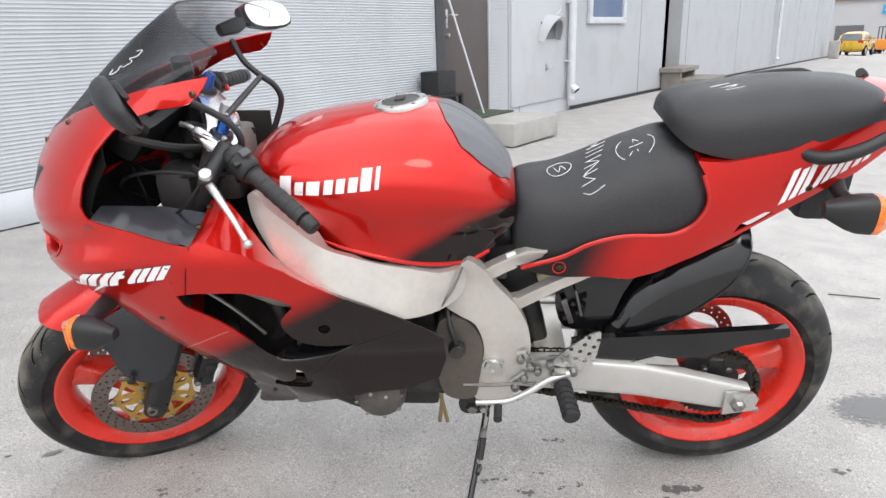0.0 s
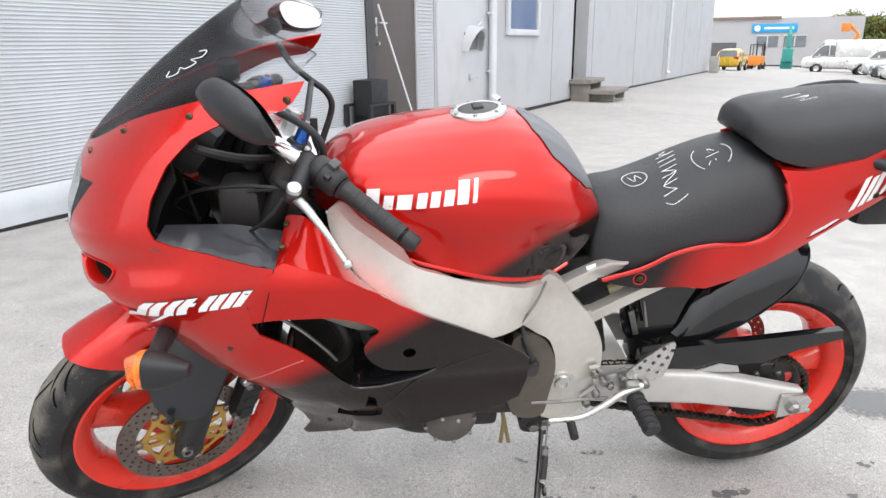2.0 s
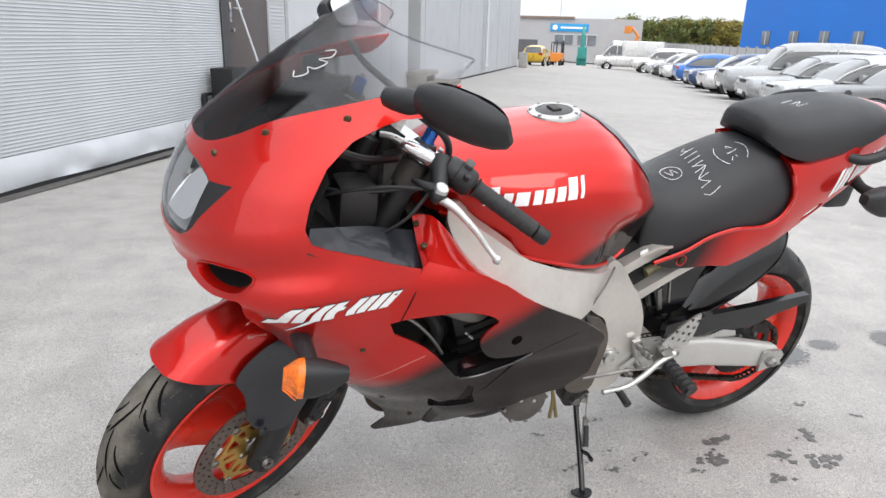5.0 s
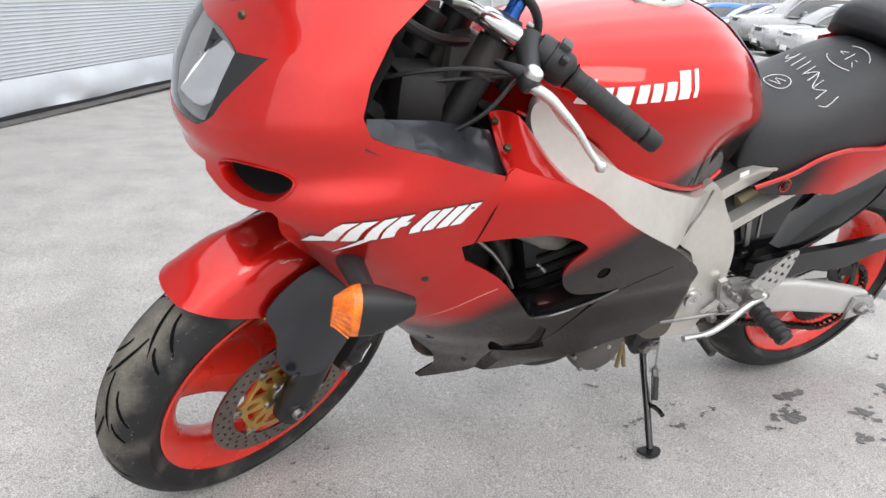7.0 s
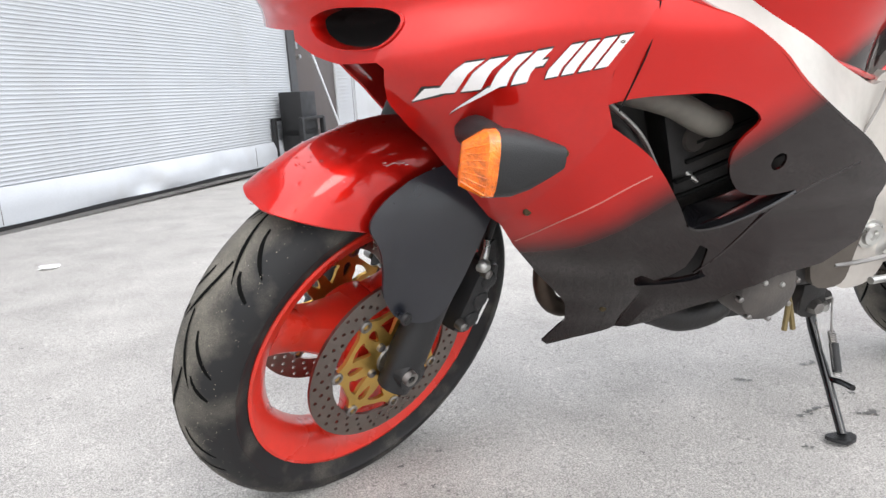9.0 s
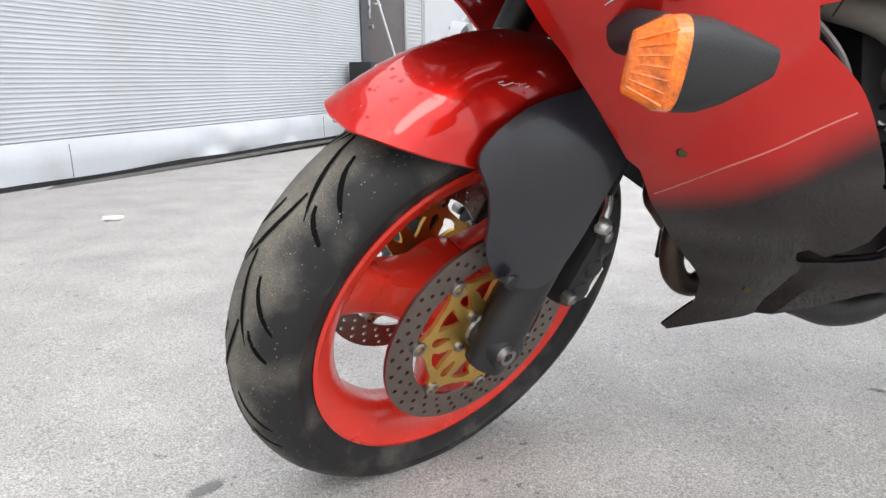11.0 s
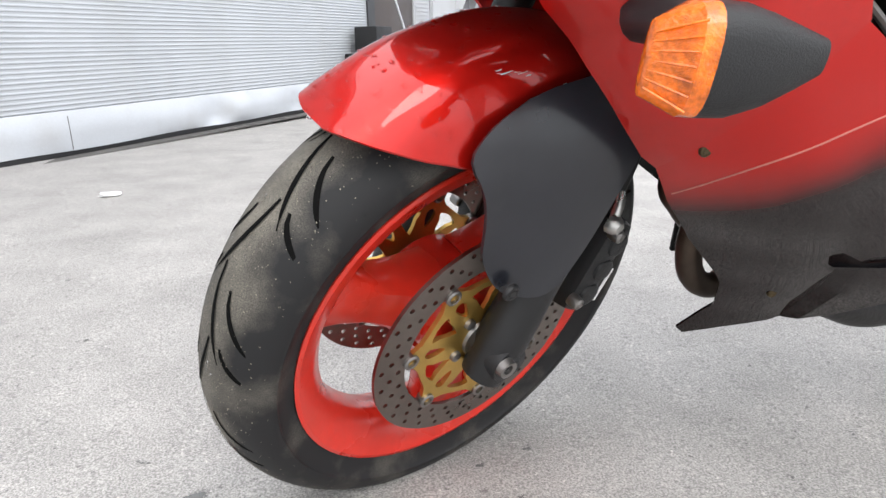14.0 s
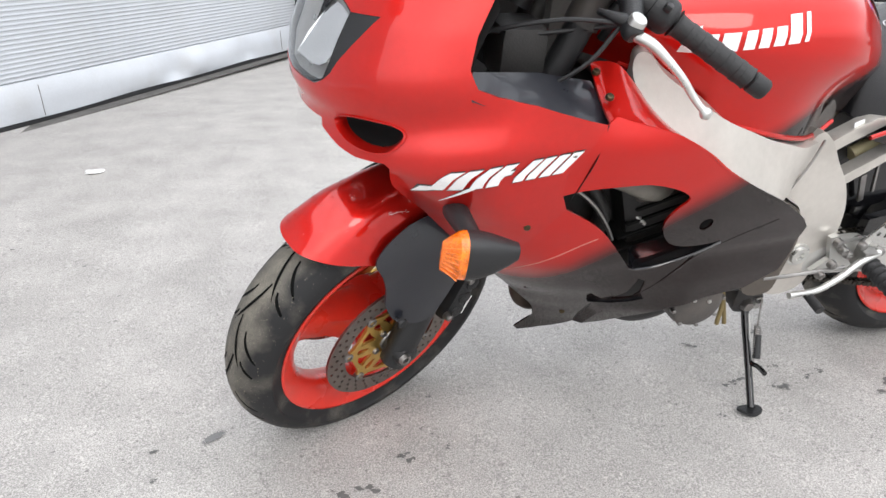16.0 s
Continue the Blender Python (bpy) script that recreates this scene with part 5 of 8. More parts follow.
def hugger_mesh():
    bm = bmesh.new()
    rows = []
    for i in range(25):
        a = radians(172 - 86 * i / 24)
        grow = 0.020 + 0.012 * math.sin(math.pi * i / 24)
        half = 0.070 - 0.008 * (i / 24)
        row = []
        for j in range(13):
            v = -1 + 2 * j / 12
            r = 0.316 + grow - 0.030 * abs(v) ** 2.4
            row.append(bm.verts.new((0.708 + r * math.cos(a), 0.018 + v * half, 0.322 + r * math.sin(a))))
        rows.append(row)
    for a, b in zip(rows, rows[1:]):
        for j in range(12):
            bm.faces.new((a[j], a[j + 1], b[j + 1], b[j]))
    return bm


part("rear_hugger", hugger_mesh(), gloss_black, bike, "gloss black rear mudguard with water drops")


def hugger_side(x, z):
    """Mudguard cheek: lies back towards its upper edge, bulges in the middle."""
    d = max(0.0, ease(x, [(0.42, 0.500), (0.45, 0.530), (0.48, 0.577), (0.525, 0.631), (0.58, 0.675), (0.65, 0.712), (0.71, 0.736), (0.74, 0.732)]) - z)
    k = max(0.0, min(1.0, d / 0.15))
    return Vector((x, -0.022 - 0.080 * math.sin(k * math.pi / 2) ** 0.8 + 0.010 * k * k, z))


LEAF = [(0.436, 0.486), (0.447, 0.521), (0.478, 0.571), (0.524, 0.626), (0.581, 0.671), (0.650, 0.708), (0.707, 0.733), (0.738, 0.728), (0.738, 0.686), (0.710, 0.633), (0.672, 0.587), (0.621, 0.539), (0.560, 0.498), (0.508, 0.474)]
twins("hugger_skirt", shell([tuple(p) for p in spline(LEAF, 3, True)], hugger_side, 0.004, 0.010), gloss_black, bike, "gloss black mudguard cheek with water drops")
twins("hugger_lip", tube([hugger_side(x, z) + Vector((0, -0.001, 0)) for x, z in LEAF[7:]], 0.0022, 6, n=3), gloss_black, bike)
twins("shock_guard", shell([tuple(p) for p in spline([(0.306, 0.552), (0.325, 0.575), (0.362, 0.625), (0.415, 0.668), (0.468, 0.676), (0.500, 0.640), (0.466, 0.570), (0.440, 0.500), (0.410, 0.478), (0.331, 0.480)], 3, True)], lambda x, z: Vector((x, -0.058 - 0.30 * max(0.0, 0.60 - z) * 0.4, z)), 0.005, 0.018), gloss_black, bike, "gloss black mudguard front")
twins("guard_clip", plate([(0.318, 0.560), (0.330, 0.566), (0.352, 0.500), (0.341, 0.495)], -0.085, -0.079), steel, bike, "grey clip on the mudguard front")
twins("guard_clip", plate([(0.348, 0.590), (0.353, 0.588), (0.372, 0.520), (0.366, 0.518)], -0.085, -0.079), steel, bike)


# ---- engine, exhaust, radiator ----
part("crankcase", box(0.42, 0.30, 0.20, (-0.04, 0, 0.42), 0.03), engine_mat, bike, "black engine case")
part("cylinder_block", box(0.22, 0.36, 0.30, (-0.20, 0, 0.62), 0.02, turn=Matrix.Rotation(radians(-18), 4, "Y")), engine_mat, bike)
for k in range(5):
    part("cylinder_fin", box(0.23, 0.37, 0.006, (-0.205 + 0.012 * k, 0, 0.53 + 0.03 * k), 0.002, turn=Matrix.Rotation(radians(-18), 4, "Y")), dark_void, bike)
cover = part("generator_cover", revolve([(0.0005, -0.030), (0.045, -0.030), (0.060, -0.024), (0.068, -0.010), (0.070, 0.04), (0.0005, 0.04)], 36), engine_grey, bike, "dark engine side cover", Matrix.Translation((-0.106, -0.200, 0.372)) @ Matrix.Diagonal((0.88, 0.88, 0.88, 1)))
for k in range(8):
    a = 2 * math.pi * k / 8 + 0.2
    part("cover_bolt", bolt((0.062 * math.cos(a), -0.022, 0.062 * math.sin(a)), 0.006, 0.006), steel, cover)
for x, z in ((-0.02, 0.02), (0.02, 0.012)):
    part("cover_screw", bolt((x, -0.031, z), 0.005, 0.003), bright, cover)
sp = part("sprocket_cover", shell([tuple(p) for p in spline([(0.035, 0.55), (0.10, 0.545), (0.135, 0.48), (0.128, 0.39), (0.115, 0.33), (0.05, 0.335), (0.028, 0.42)], 4, True)], lambda x, z: Vector((x, -0.162, z)), 0.05, 0.03), bronze, bike, "bronze brown sprocket cover")
part("clutch_slave", revolve([(0.0005, -0.02), (0.016, -0.02), (0.020, -0.01), (0.020, 0.01), (0.0005, 0.01)], 20), engine_mat, sp, "", Matrix.Translation((0.075, -0.166, 0.480)))
part("hose", tube([(0.05, -0.14, 0.58), (0.06, -0.172, 0.54), (0.072, -0.180, 0.51), (0.08, -0.17, 0.48)], 0.006, 8), plastic, bike)
part("oil_pan", box(0.22, 0.20, 0.09, (-0.08, 0, 0.29), 0.02), engine_mat, bike)
for line in ([(-0.350, -0.110, 0.600), (-0.405, -0.110, 0.510), (-0.444, -0.102, 0.438), (-0.453, -0.100, 0.401), (-0.450, -0.098, 0.363), (-0.436, -0.094, 0.333), (-0.410, -0.088, 0.314), (-0.370, -0.082, 0.312), (-0.300, -0.068, 0.300), (-0.200, -0.050, 0.275), (-0.080, -0.045, 0.268)],
             [(-0.360, -0.040, 0.620), (-0.440, -0.040, 0.520), (-0.459, -0.040, 0.440), (-0.440, -0.040, 0.406), (-0.412, -0.038, 0.376), (-0.372, -0.035, 0.338), (-0.330, -0.030, 0.312), (-0.250, -0.022, 0.285), (-0.080, -0.015, 0.268)],
             [(-0.340, 0.040, 0.600), (-0.370, 0.040, 0.480), (-0.345, 0.040, 0.400), (-0.310, 0.036, 0.345), (-0.250, 0.030, 0.300), (-0.080, 0.015, 0.270)],
             [(-0.340, 0.110, 0.600), (-0.350, 0.110, 0.480), (-0.325, 0.105, 0.390), (-0.285, 0.090, 0.330), (-0.220, 0.060, 0.290), (-0.080, 0.040, 0.270)]):
    part("exhaust_header", tube(line, 0.0165, 14), pipe_mat, bike, "heat-stained exhaust pipe")
part("header_clamp", tube([(-0.388, -0.085, 0.313), (-0.352, -0.078, 0.310)], 0.0205, 16), steel, bike, "steel pipe clamp")
part("collector", tube([(-0.10, 0, 0.262), (0.0, 0.0, 0.258), (0.10, 0.04, 0.262), (0.20, 0.10, 0.28)], [0.045, 0.05, 0.04, 0.03], 16), pipe_mat, bike)
part("collector_clamp", tube([(-0.16, -0.075, 0.262), (-0.13, -0.075, 0.262)], 0.030, 16), pipe_mat, bike)
part("lower_pipe", tube([(-0.23, -0.085, 0.285), (-0.16, -0.09, 0.262), (-0.08, -0.08, 0.268), (-0.02, -0.03, 0.275)], 0.028, 16), engine_mat, bike, "dark exhaust pipe under the belly")
# sheet added to keep bright ground from showing through vent and belly
part("belly_blind", box(0.11, 0.008, 0.225, (-0.322, 0.06, 0.3975), 0.003), dark_void, bike, "added black sheet blocking the view through the belly")
part("radiator", box(0.035, 0.36, 0.28, (-0.470, 0, 0.64), 0.006, turn=Matrix.Rotation(radians(12), 4, "Y")), dark_void, bike, "black radiator")
part("oil_cooler", box(0.03, 0.22, 0.09, (-0.435, -0.01, 0.465), 0.006), dark_void, bike, "black oil cooler")
for k in range(9):
    part("radiator_fin", box(0.004, 0.38, 0.012, (-0.496 + 0.0065 * k, 0, 0.50 + 0.030 * k), 0.001), dark_void, bike)
part("air_hose", tube([(-0.43, -0.22, 0.70), (-0.36, -0.235, 0.685), (-0.29, -0.23, 0.655), (-0.25, -0.21, 0.65)], [0.017, 0.019, 0.020, 0.016], 12), mat("dusty_hose", (0.15, 0.14, 0.12), 0.6, 0, 0.3, 14), bike, "dusty grey coolant hose")
part("coolant_hose", tube([(-0.40, -0.12, 0.66), (-0.36, -0.145, 0.62), (-0.33, -0.155, 0.57), (-0.335, -0.145, 0.52), (-0.36, -0.12, 0.48)], 0.016, 12), cockpit_black, bike, "black coolant hose")
part("hose_clip", tube([(-0.288, -0.163, 0.581), (-0.280, -0.170, 0.575), (-0.262, -0.182, 0.561), (-0.255, -0.187, 0.555)], [0.003, 0.0048, 0.0048, 0.003], 10, smooth=False), bright, bike, "bright hose fitting")
part("thermostat", revolve([(0.0005, -0.034), (0.018, -0.034), (0.024, -0.026), (0.026, 0.02), (0.0005, 0.02)], 20), engine_grey, bike, "grey coolant housing", Matrix.Translation((-0.268, -0.150, 0.620)) @ pose(0, 0, 0, 0, 25, 0))
part("clutch_cable", tube([(-0.46, -0.25, 0.69), (-0.41, -0.25, 0.65), (-0.37, -0.24, 0.60), (-0.345, -0.23, 0.56)], 0.004, 8), steel, bike)
# black sheets added behind the vents to block the bright ground beyond
part("inner_duct", shell([(-0.44, 0.54), (-0.46, 0.72), (-0.20, 0.72), (0.02, 0.60), (0.02, 0.46), (-0.12, 0.40), (-0.36, 0.40), (-0.44, 0.47)], lambda x, z: Vector((x, -0.13, z)), 0.006, 0.08), engine_mat, bike, "added black sheet behind the side vent")
part("inner_duct", shell([(-0.44, 0.54), (-0.46, 0.72), (-0.20, 0.72), (0.02, 0.60), (0.02, 0.46), (-0.12, 0.40), (-0.28, 0.40), (-0.33, 0.46)], lambda x, z: Vector((x, 0.13, z)), 0.006, 0.08), engine_mat, bike)
part("airbox", box(0.40, 0.30, 0.10, (-0.10, 0, 0.80), 0.02), engine_mat, bike)
for y0 in (-0.10, 0.10):
    part("drain_hose", tube([(0.02, -0.10, 0.36), (0.035, -0.13, 0.30), (0.04 + y0 * 0.1, -0.145, 0.235)], 0.005, 8), mat("brass_tube", (0.22, 0.17, 0.08), 0.45, 0.6), bike)

# ---- footrest, gear linkage, stand ----
holes = [circle(0.327 + 0.021 * i + 0.009 * j, 0.470 + 0.019 * j - 0.006 * i, 0.0052, 10) for j in range(4) for i in range(3) if (i, j) not in ((0, 3), (0, 2))]
part("heel_plate", shell([tuple(p) for p in spline([(0.296, 0.450), (0.345, 0.505), (0.392, 0.537), (0.400, 0.520), (0.392, 0.462), (0.378, 0.437), (0.34, 0.436)], 4, True)], lambda x, z: Vector((x, -0.176, z)), 0.005, 0.05, holes), bright, bike, "drilled aluminium heel plate")
twins("peg_bracket", shell([(0.215, 0.465), (0.235, 0.47), (0.25, 0.445), (0.30, 0.458), (0.36, 0.440), (0.345, 0.420), (0.30, 0.405), (0.26, 0.40), (0.215, 0.37), (0.20, 0.38), (0.235, 0.41)], lambda x, z: Vector((x, -0.168, z)), 0.012, 0.05), bright, bike, "aluminium footrest bracket")
for p in ((0.222, 0.462), (0.232, 0.405), (0.212, 0.380), (0.262, 0.428), (0.29, 0.448), (0.345, 0.428), (0.245, 0.44)):
    part("bracket_bolt", bolt((p[0], -0.184, p[1]), 0.010, 0.007), steel, bike)
peg = part("foot_peg", tube([(0.318, -0.185, 0.405), (0.326, -0.235, 0.392), (0.332, -0.285, 0.382)], [0.017, 0.019, 0.018], 14), grip_rubber, bike, "ribbed black rubber footrest")
for k in range(6):
    part("peg_rib", revolve([(0.016, -0.003), (0.0215, -0.002), (0.0215, 0.002), (0.016, 0.003)], 14), grip_rubber, peg, "", Matrix.Translation((0.320 + 0.0022 * k, -0.200 - 0.015 * k, 0.402 - 0.0035 * k)))
part("peg_knuckle", box(0.04, 0.035, 0.045, (0.312, -0.182, 0.415), 0.008), steel, bike)
part("gear_lever", tube([(0.335, -0.190, 0.432), (0.285, -0.198, 0.415), (0.24, -0.205, 0.385), (0.19, -0.210, 0.362), (0.12, -0.212, 0.358)], [0.008, 0.0085, 0.008, 0.007, 0.007], 10), bright, bike, "polished gear lever")
part("gear_peg", tube([(0.172, -0.208, 0.352), (0.170, -0.255, 0.345)], 0.010, 12), grip_rubber, bike, "black rubber lever tip")
part("gear_rod", tube([(0.26, -0.19, 0.40), (0.15, -0.165, 0.372), (0.09, -0.160, 0.368)], 0.0045, 8), steel, bike)
part("stand_mount", box(0.060, 0.05, 0.060, (0.108, -0.098, 0.282), 0.012), engine_mat, bike, "black stand bracket")
part("stand_lug", plate([tuple(p) for p in spline([(0.082, 0.250), (0.105, 0.238), (0.142, 0.244), (0.158, 0.262), (0.150, 0.288), (0.110, 0.300), (0.080, 0.285)], 3, True)], -0.118, -0.106), engine_mat, bike, "black stand lug")
part("stand_pivot", revolve([(0.0005, -0.012), (0.012, -0.012), (0.016, 0), (0.016, 0.02), (0.0005, 0.02)], 6), steel, bike, "", Matrix.Translation((0.112, -0.124, 0.264)))
part("stand_pivot", revolve([(0.0005, -0.010), (0.008, -0.010), (0.011, 0), (0.011, 0.02), (0.0005, 0.02)], 12), bright, bike, "", Matrix.Translation((0.140, -0.118, 0.258)))
stand = part("side_stand", tube([(0.142, -0.096, 0.262), (0.147, -0.095, 0.215), (0.126, -0.180, 0.135), (0.106, -0.256, 0.066)], [0.010, 0.0095, 0.0085, 0.008], 12), gloss_black, bike, "black steel side stand")
part("stand_flute", tube([(0.150, -0.104, 0.215), (0.135, -0.158, 0.160), (0.118, -0.214, 0.105)], 0.0040, 6), steel, stand, "worn bright edge")
part("stand_foot", plate([tuple(p) for p in spline([(0.060, -0.018), (0.085, -0.024), (0.118, -0.020), (0.128, -0.004), (0.112, 0.012), (0.080, 0.014)], 4, True)], -0.004, 0.004), plastic, stand, "", Matrix.Translation((0.028, -0.264, 0.0620)) @ pose(0, 0, 0, 79.5, 0, 0) @ Matrix.Diagonal((0.82, 0.82, 0.9, 1)))
part("stand_tang", tube([(0.126, -0.180, 0.135), (0.132, -0.205, 0.142), (0.126, -0.235, 0.150)], 0.0058, 8), gloss_black, stand)
pts = []
for i in range(150):
    t = i / 149
    c = Vector((0.142, -0.150, 0.218)).lerp(Vector((0.131, -0.196, 0.150)), t)
    a = t * 2 * math.pi * 19
    pts.append(c + Vector((0.0075 * math.cos(a), 0.0055 * math.sin(a), 0)))
part("stand_spring", tube(pts, 0.0016, 5, n=1), steel, stand, "coil return spring")
part("spring_sleeve", tube([(0.140, -0.162, 0.200), (0.132, -0.192, 0.156)], 0.0085, 12), plastic, stand, "rubber sleeve")
part("spring_hook", tube([(0.132, -0.126, 0.278), (0.146, -0.128, 0.280), (0.147, -0.132, 0.262), (0.142, -0.150, 0.218)], 0.0022, 8), steel, stand)

# ---- front end, turned with the bars ----
LEG = Vector((0.381, 0, 0.925)).normalized()


def leg(y, d, off=0.0):
    return Vector((0.0, y, 0.0)) + LEG * d + Vector((off, 0, 0))


fork_m = FRONT
for s in (-1, 1):
    y = 0.108 * s
    f = part("fork_leg", tube([leg(y, -0.035), leg(y, 0.02), leg(y, 0.12), leg(y, 0.30)], [0.027, 0.031, 0.028, 0.029], 18), plastic, bike, "black fork slider", fork_m)
    part("fork_tube", tube([leg(y, 0.29), leg(y, 0.735)], 0.023, 18), plastic, f, "dark fork tube")
    part("axle_boss", revolve([(0.0005, s * 0.142), (0.010, s * 0.142), (0.014, s * 0.138), (0.024, s * 0.136), (0.028, s * 0.12), (0.028, s * 0.07), (0.0005, s * 0.07)], 24), plastic, f)
    part("axle_end", revolve([(0.0065, s * 0.138), (0.0065, s * 0.146), (0.0115, s * 0.147), (0.0125, s * 0.138)], 20), steel, f, "", Matrix.Translation((-0.012, 0, 0.008)))
    cp = part("fork_cap", tube([leg(y, 0.733), leg(y, 0.778), leg(y, 0.784)], [0.024, 0.024, 0.020], 20, smooth=False), plastic, f, "", None)
    part("preload_adjuster", tube([leg(y, 0.783), leg(y, 0.790), leg(y, 0.812), leg(y, 0.816)], [0.0150, 0.0128, 0.0128, 0.0105], 12, smooth=False), blue_anod, cp, "blue anodised preload adjuster")
    part("adjuster_tip", tube([leg(y, 0.815), leg(y, 0.823)], 0.005, 8), steel, cp)
    guard = [(-0.075, 0.270), (-0.056, 0.289), (-0.020, 0.305), (0.05, 0.326), (0.115, 0.335), (0.125, 0.295), (0.113, 0.250), (0.092, 0.198), (0.072, 0.152), (0.046, 0.112), (0.018, 0.100), (-0.024, 0.114), (-0.043, 0.134), (-0.053, 0.165), (-0.056, 0.205), (-0.064, 0.240)]

    def guard_at(x, z, sgn=s):
        c = LEG.x / LEG.z * z
        u = (x - c - 0.01) / 0.085
        return Vector((x, sgn * (0.138 - 0.012 * min(1.5, abs(u)) ** 2 - 5.0 * max(0.0, z - 0.235 - 0.18 * x) ** 2), z))
    part("fork_guard", shell([(p.x, p.y if s < 0 else min(p.y, 0.262)) for p in spline(guard, 3, True)], guard_at, 0.004, 0.02), slate, f, "dark slate plastic fork guard")
    part("guard_bolt", bolt((0, 0, 0), 0.010, 0.003), plastic, f, "", Matrix.Translation((-0.030, s * 0.139, 0.128)) @ (Matrix() if s < 0 else Matrix.Rotation(math.pi, 4, "Z")))
    cal = part("brake_caliper", box(0.052, 0.055, 0.135, (0, 0, 0), 0.020), plastic, f, "black six-piston caliper", pose(0.143, s * 0.092, 0.076, 0, 22, 0))
    for k in (-1, 0, 1):
        part("piston_housing", revolve([(0.0005, -0.003), (0.011, -0.003), (0.015, -0.001), (0.017, 0.004), (0.0005, 0.004)], 18), plastic, cal, "", Matrix.Translation((0.004, s * 0.028, 0.036 * k)) @ (Matrix() if s < 0 else Matrix.Rotation(math.pi, 4, "Z")))
    part("caliper_mark", box(0.006, 0.001, 0.048, (0.020, s * 0.0283, -0.02), 0.0), white_vinyl, cal, "plain white bar")
    part("caliper_bolt", bolt((-0.018, s * 0.030, 0.052), 0.009, 0.008), steel, cal)
    part("caliper_bolt", bolt((-0.020, s * 0.030, -0.045), 0.009, 0.008), steel, cal)
    part("brake_hose", tube([(0.160, s * 0.09, 0.13), (0.178, s * 0.09, 0.20), (0.195, s * 0.085, 0.32), (0.23, s * 0.08, 0.45)], 0.0065, 8), plastic, f, "black brake hose")
    part("hose_bracket", plate([(0.150, 0.165), (0.176, 0.172), (0.186, 0.140), (0.196, 0.112), (0.186, 0.100), (0.172, 0.106), (0.166, 0.128), (0.158, 0.092), (0.152, 0.094)], s * 0.100 - 0.002, s * 0.100 + 0.002), plastic, f, "black hose bracket")
    part("bracket_eye", revolve([(0.005, -0.004), (0.010, -0.004), (0.010, 0.004), (0.005, 0.004)], 14), plastic, f, "", Matrix.Translation((0.186, s * 0.100, 0.108)))
    part("banjo_bolt", revolve([(0.0005, -0.014), (0.007, -0.014), (0.011, -0.009), (0.013, 0.0), (0.0005, 0.0)], 8), bright, f, "", Matrix.Translation((0.142, s * 0.112, 0.143)) @ (Matrix() if s < 0 else Matrix.Rotation(math.pi, 4, "Z")))
    part("hose_union", tube([(0.142, s * 0.113, 0.143), (0.152, s * 0.108, 0.160), (0.160, s * 0.10, 0.175)], 0.006, 10), bright, f)
part("front_axle", tube([(0, -0.10, 0), (0, 0.10, 0)], 0.012, 14), steel, bike, "", fork_m)


FENDER_EDGE = [tuple(p) for p in spline([(40, 0.27), (60, 0.25), (90, 0.238), (98, 0.240), (100.5, 0.248), (103.5, 0.266), (108, 0.283), (113.5, 0.305), (118.5, 0.333), (121.5, 0.350), (122.8, 0.352)], 6)]
FENDER_CROWN = [tuple(p) for p in spline([(40, 0.372), (80, 0.368), (100, 0.362), (112, 0.357), (126, 0.351)], 6)]
FENDER_HALF = [tuple(p) for p in spline([(40, 0.084), (80, 0.090), (103, 0.090), (110, 0.085), (115, 0.077), (118.5, 0.066), (121, 0.048), (122.2, 0.032), (122.8, 0.018)], 6)]


def fender_at(t, v):
    """t: degrees round the wheel; v: -1..1 across."""
    a = radians(t)
    edge = ease(t, FENDER_EDGE)
    crown = ease(t, FENDER_CROWN)
    half = ease(t, FENDER_HALF)
    k = abs(v)
    r = crown - (crown - edge) * k ** 3.2
    return Vector((r * math.cos(a), half * math.copysign(k ** 0.85, v), r * math.sin(a)))


def fender_mesh():
    bm = bmesh.new()
    rows = []
    for i in range(61):
        t = 46 + (122.8 - 46) * (1 - (1 - i / 60) ** 1.6)
        rows.append([bm.verts.new(fender_at(t, -1 + 2 * j / 24)) for j in range(25)])
    for a, b in zip(rows, rows[1:]):
        for j in range(24):
            bm.faces.new((a[j], a[j + 1], b[j + 1], b[j]))
    bmesh.ops.recalc_face_normals(bm, faces=bm.faces)
    bm.normal_update()
    low = {v: bm.verts.new(v.co * 0.991) for v in list(bm.verts)}
    edges = [e for e in bm.edges if len(e.link_faces) == 1]
    for f in list(bm.faces):
        bm.faces.new([low[v] for v in reversed(f.verts)])
    for e in edges:
        a, b = e.verts
        bm.faces.new((a, b, low[b], low[a]))
    return bm


fender = part("front_mudguard", fender_mesh(), red, bike, "glossy red front mudguard with water drops", fork_m @ Matrix.Translation((0.008, 0, -0.008)))


def drops_mesh(count, surface, pick, seed, size=(0.0010, 0.0030)):
    """Small flattened beads or grains strewn on a surface."""
    rnd = random.Random(seed)
    bm = bmesh.new()
    for _ in range(count):
        a, b = pick(rnd)
        p = surface(a, b)
        n = (surface(a + 0.5, b) - p).cross(surface(a, b + 0.01) - p)
        n = n.normalized() if n.length else Vector((0, 0, 1))
        if n.dot(p) < 0:
            n = -n
        r = rnd.uniform(*size)
        t = Matrix.Translation(p) @ Vector((0, 0, 1)).rotation_difference(n).to_matrix().to_4x4() @ Matrix.Diagonal((r, r * rnd.uniform(0.8, 1.5), r * 0.5, 1))
        b2 = bmesh.ops.create_icosphere(bm, subdivisions=1, radius=1.0, matrix=t)
    return bm


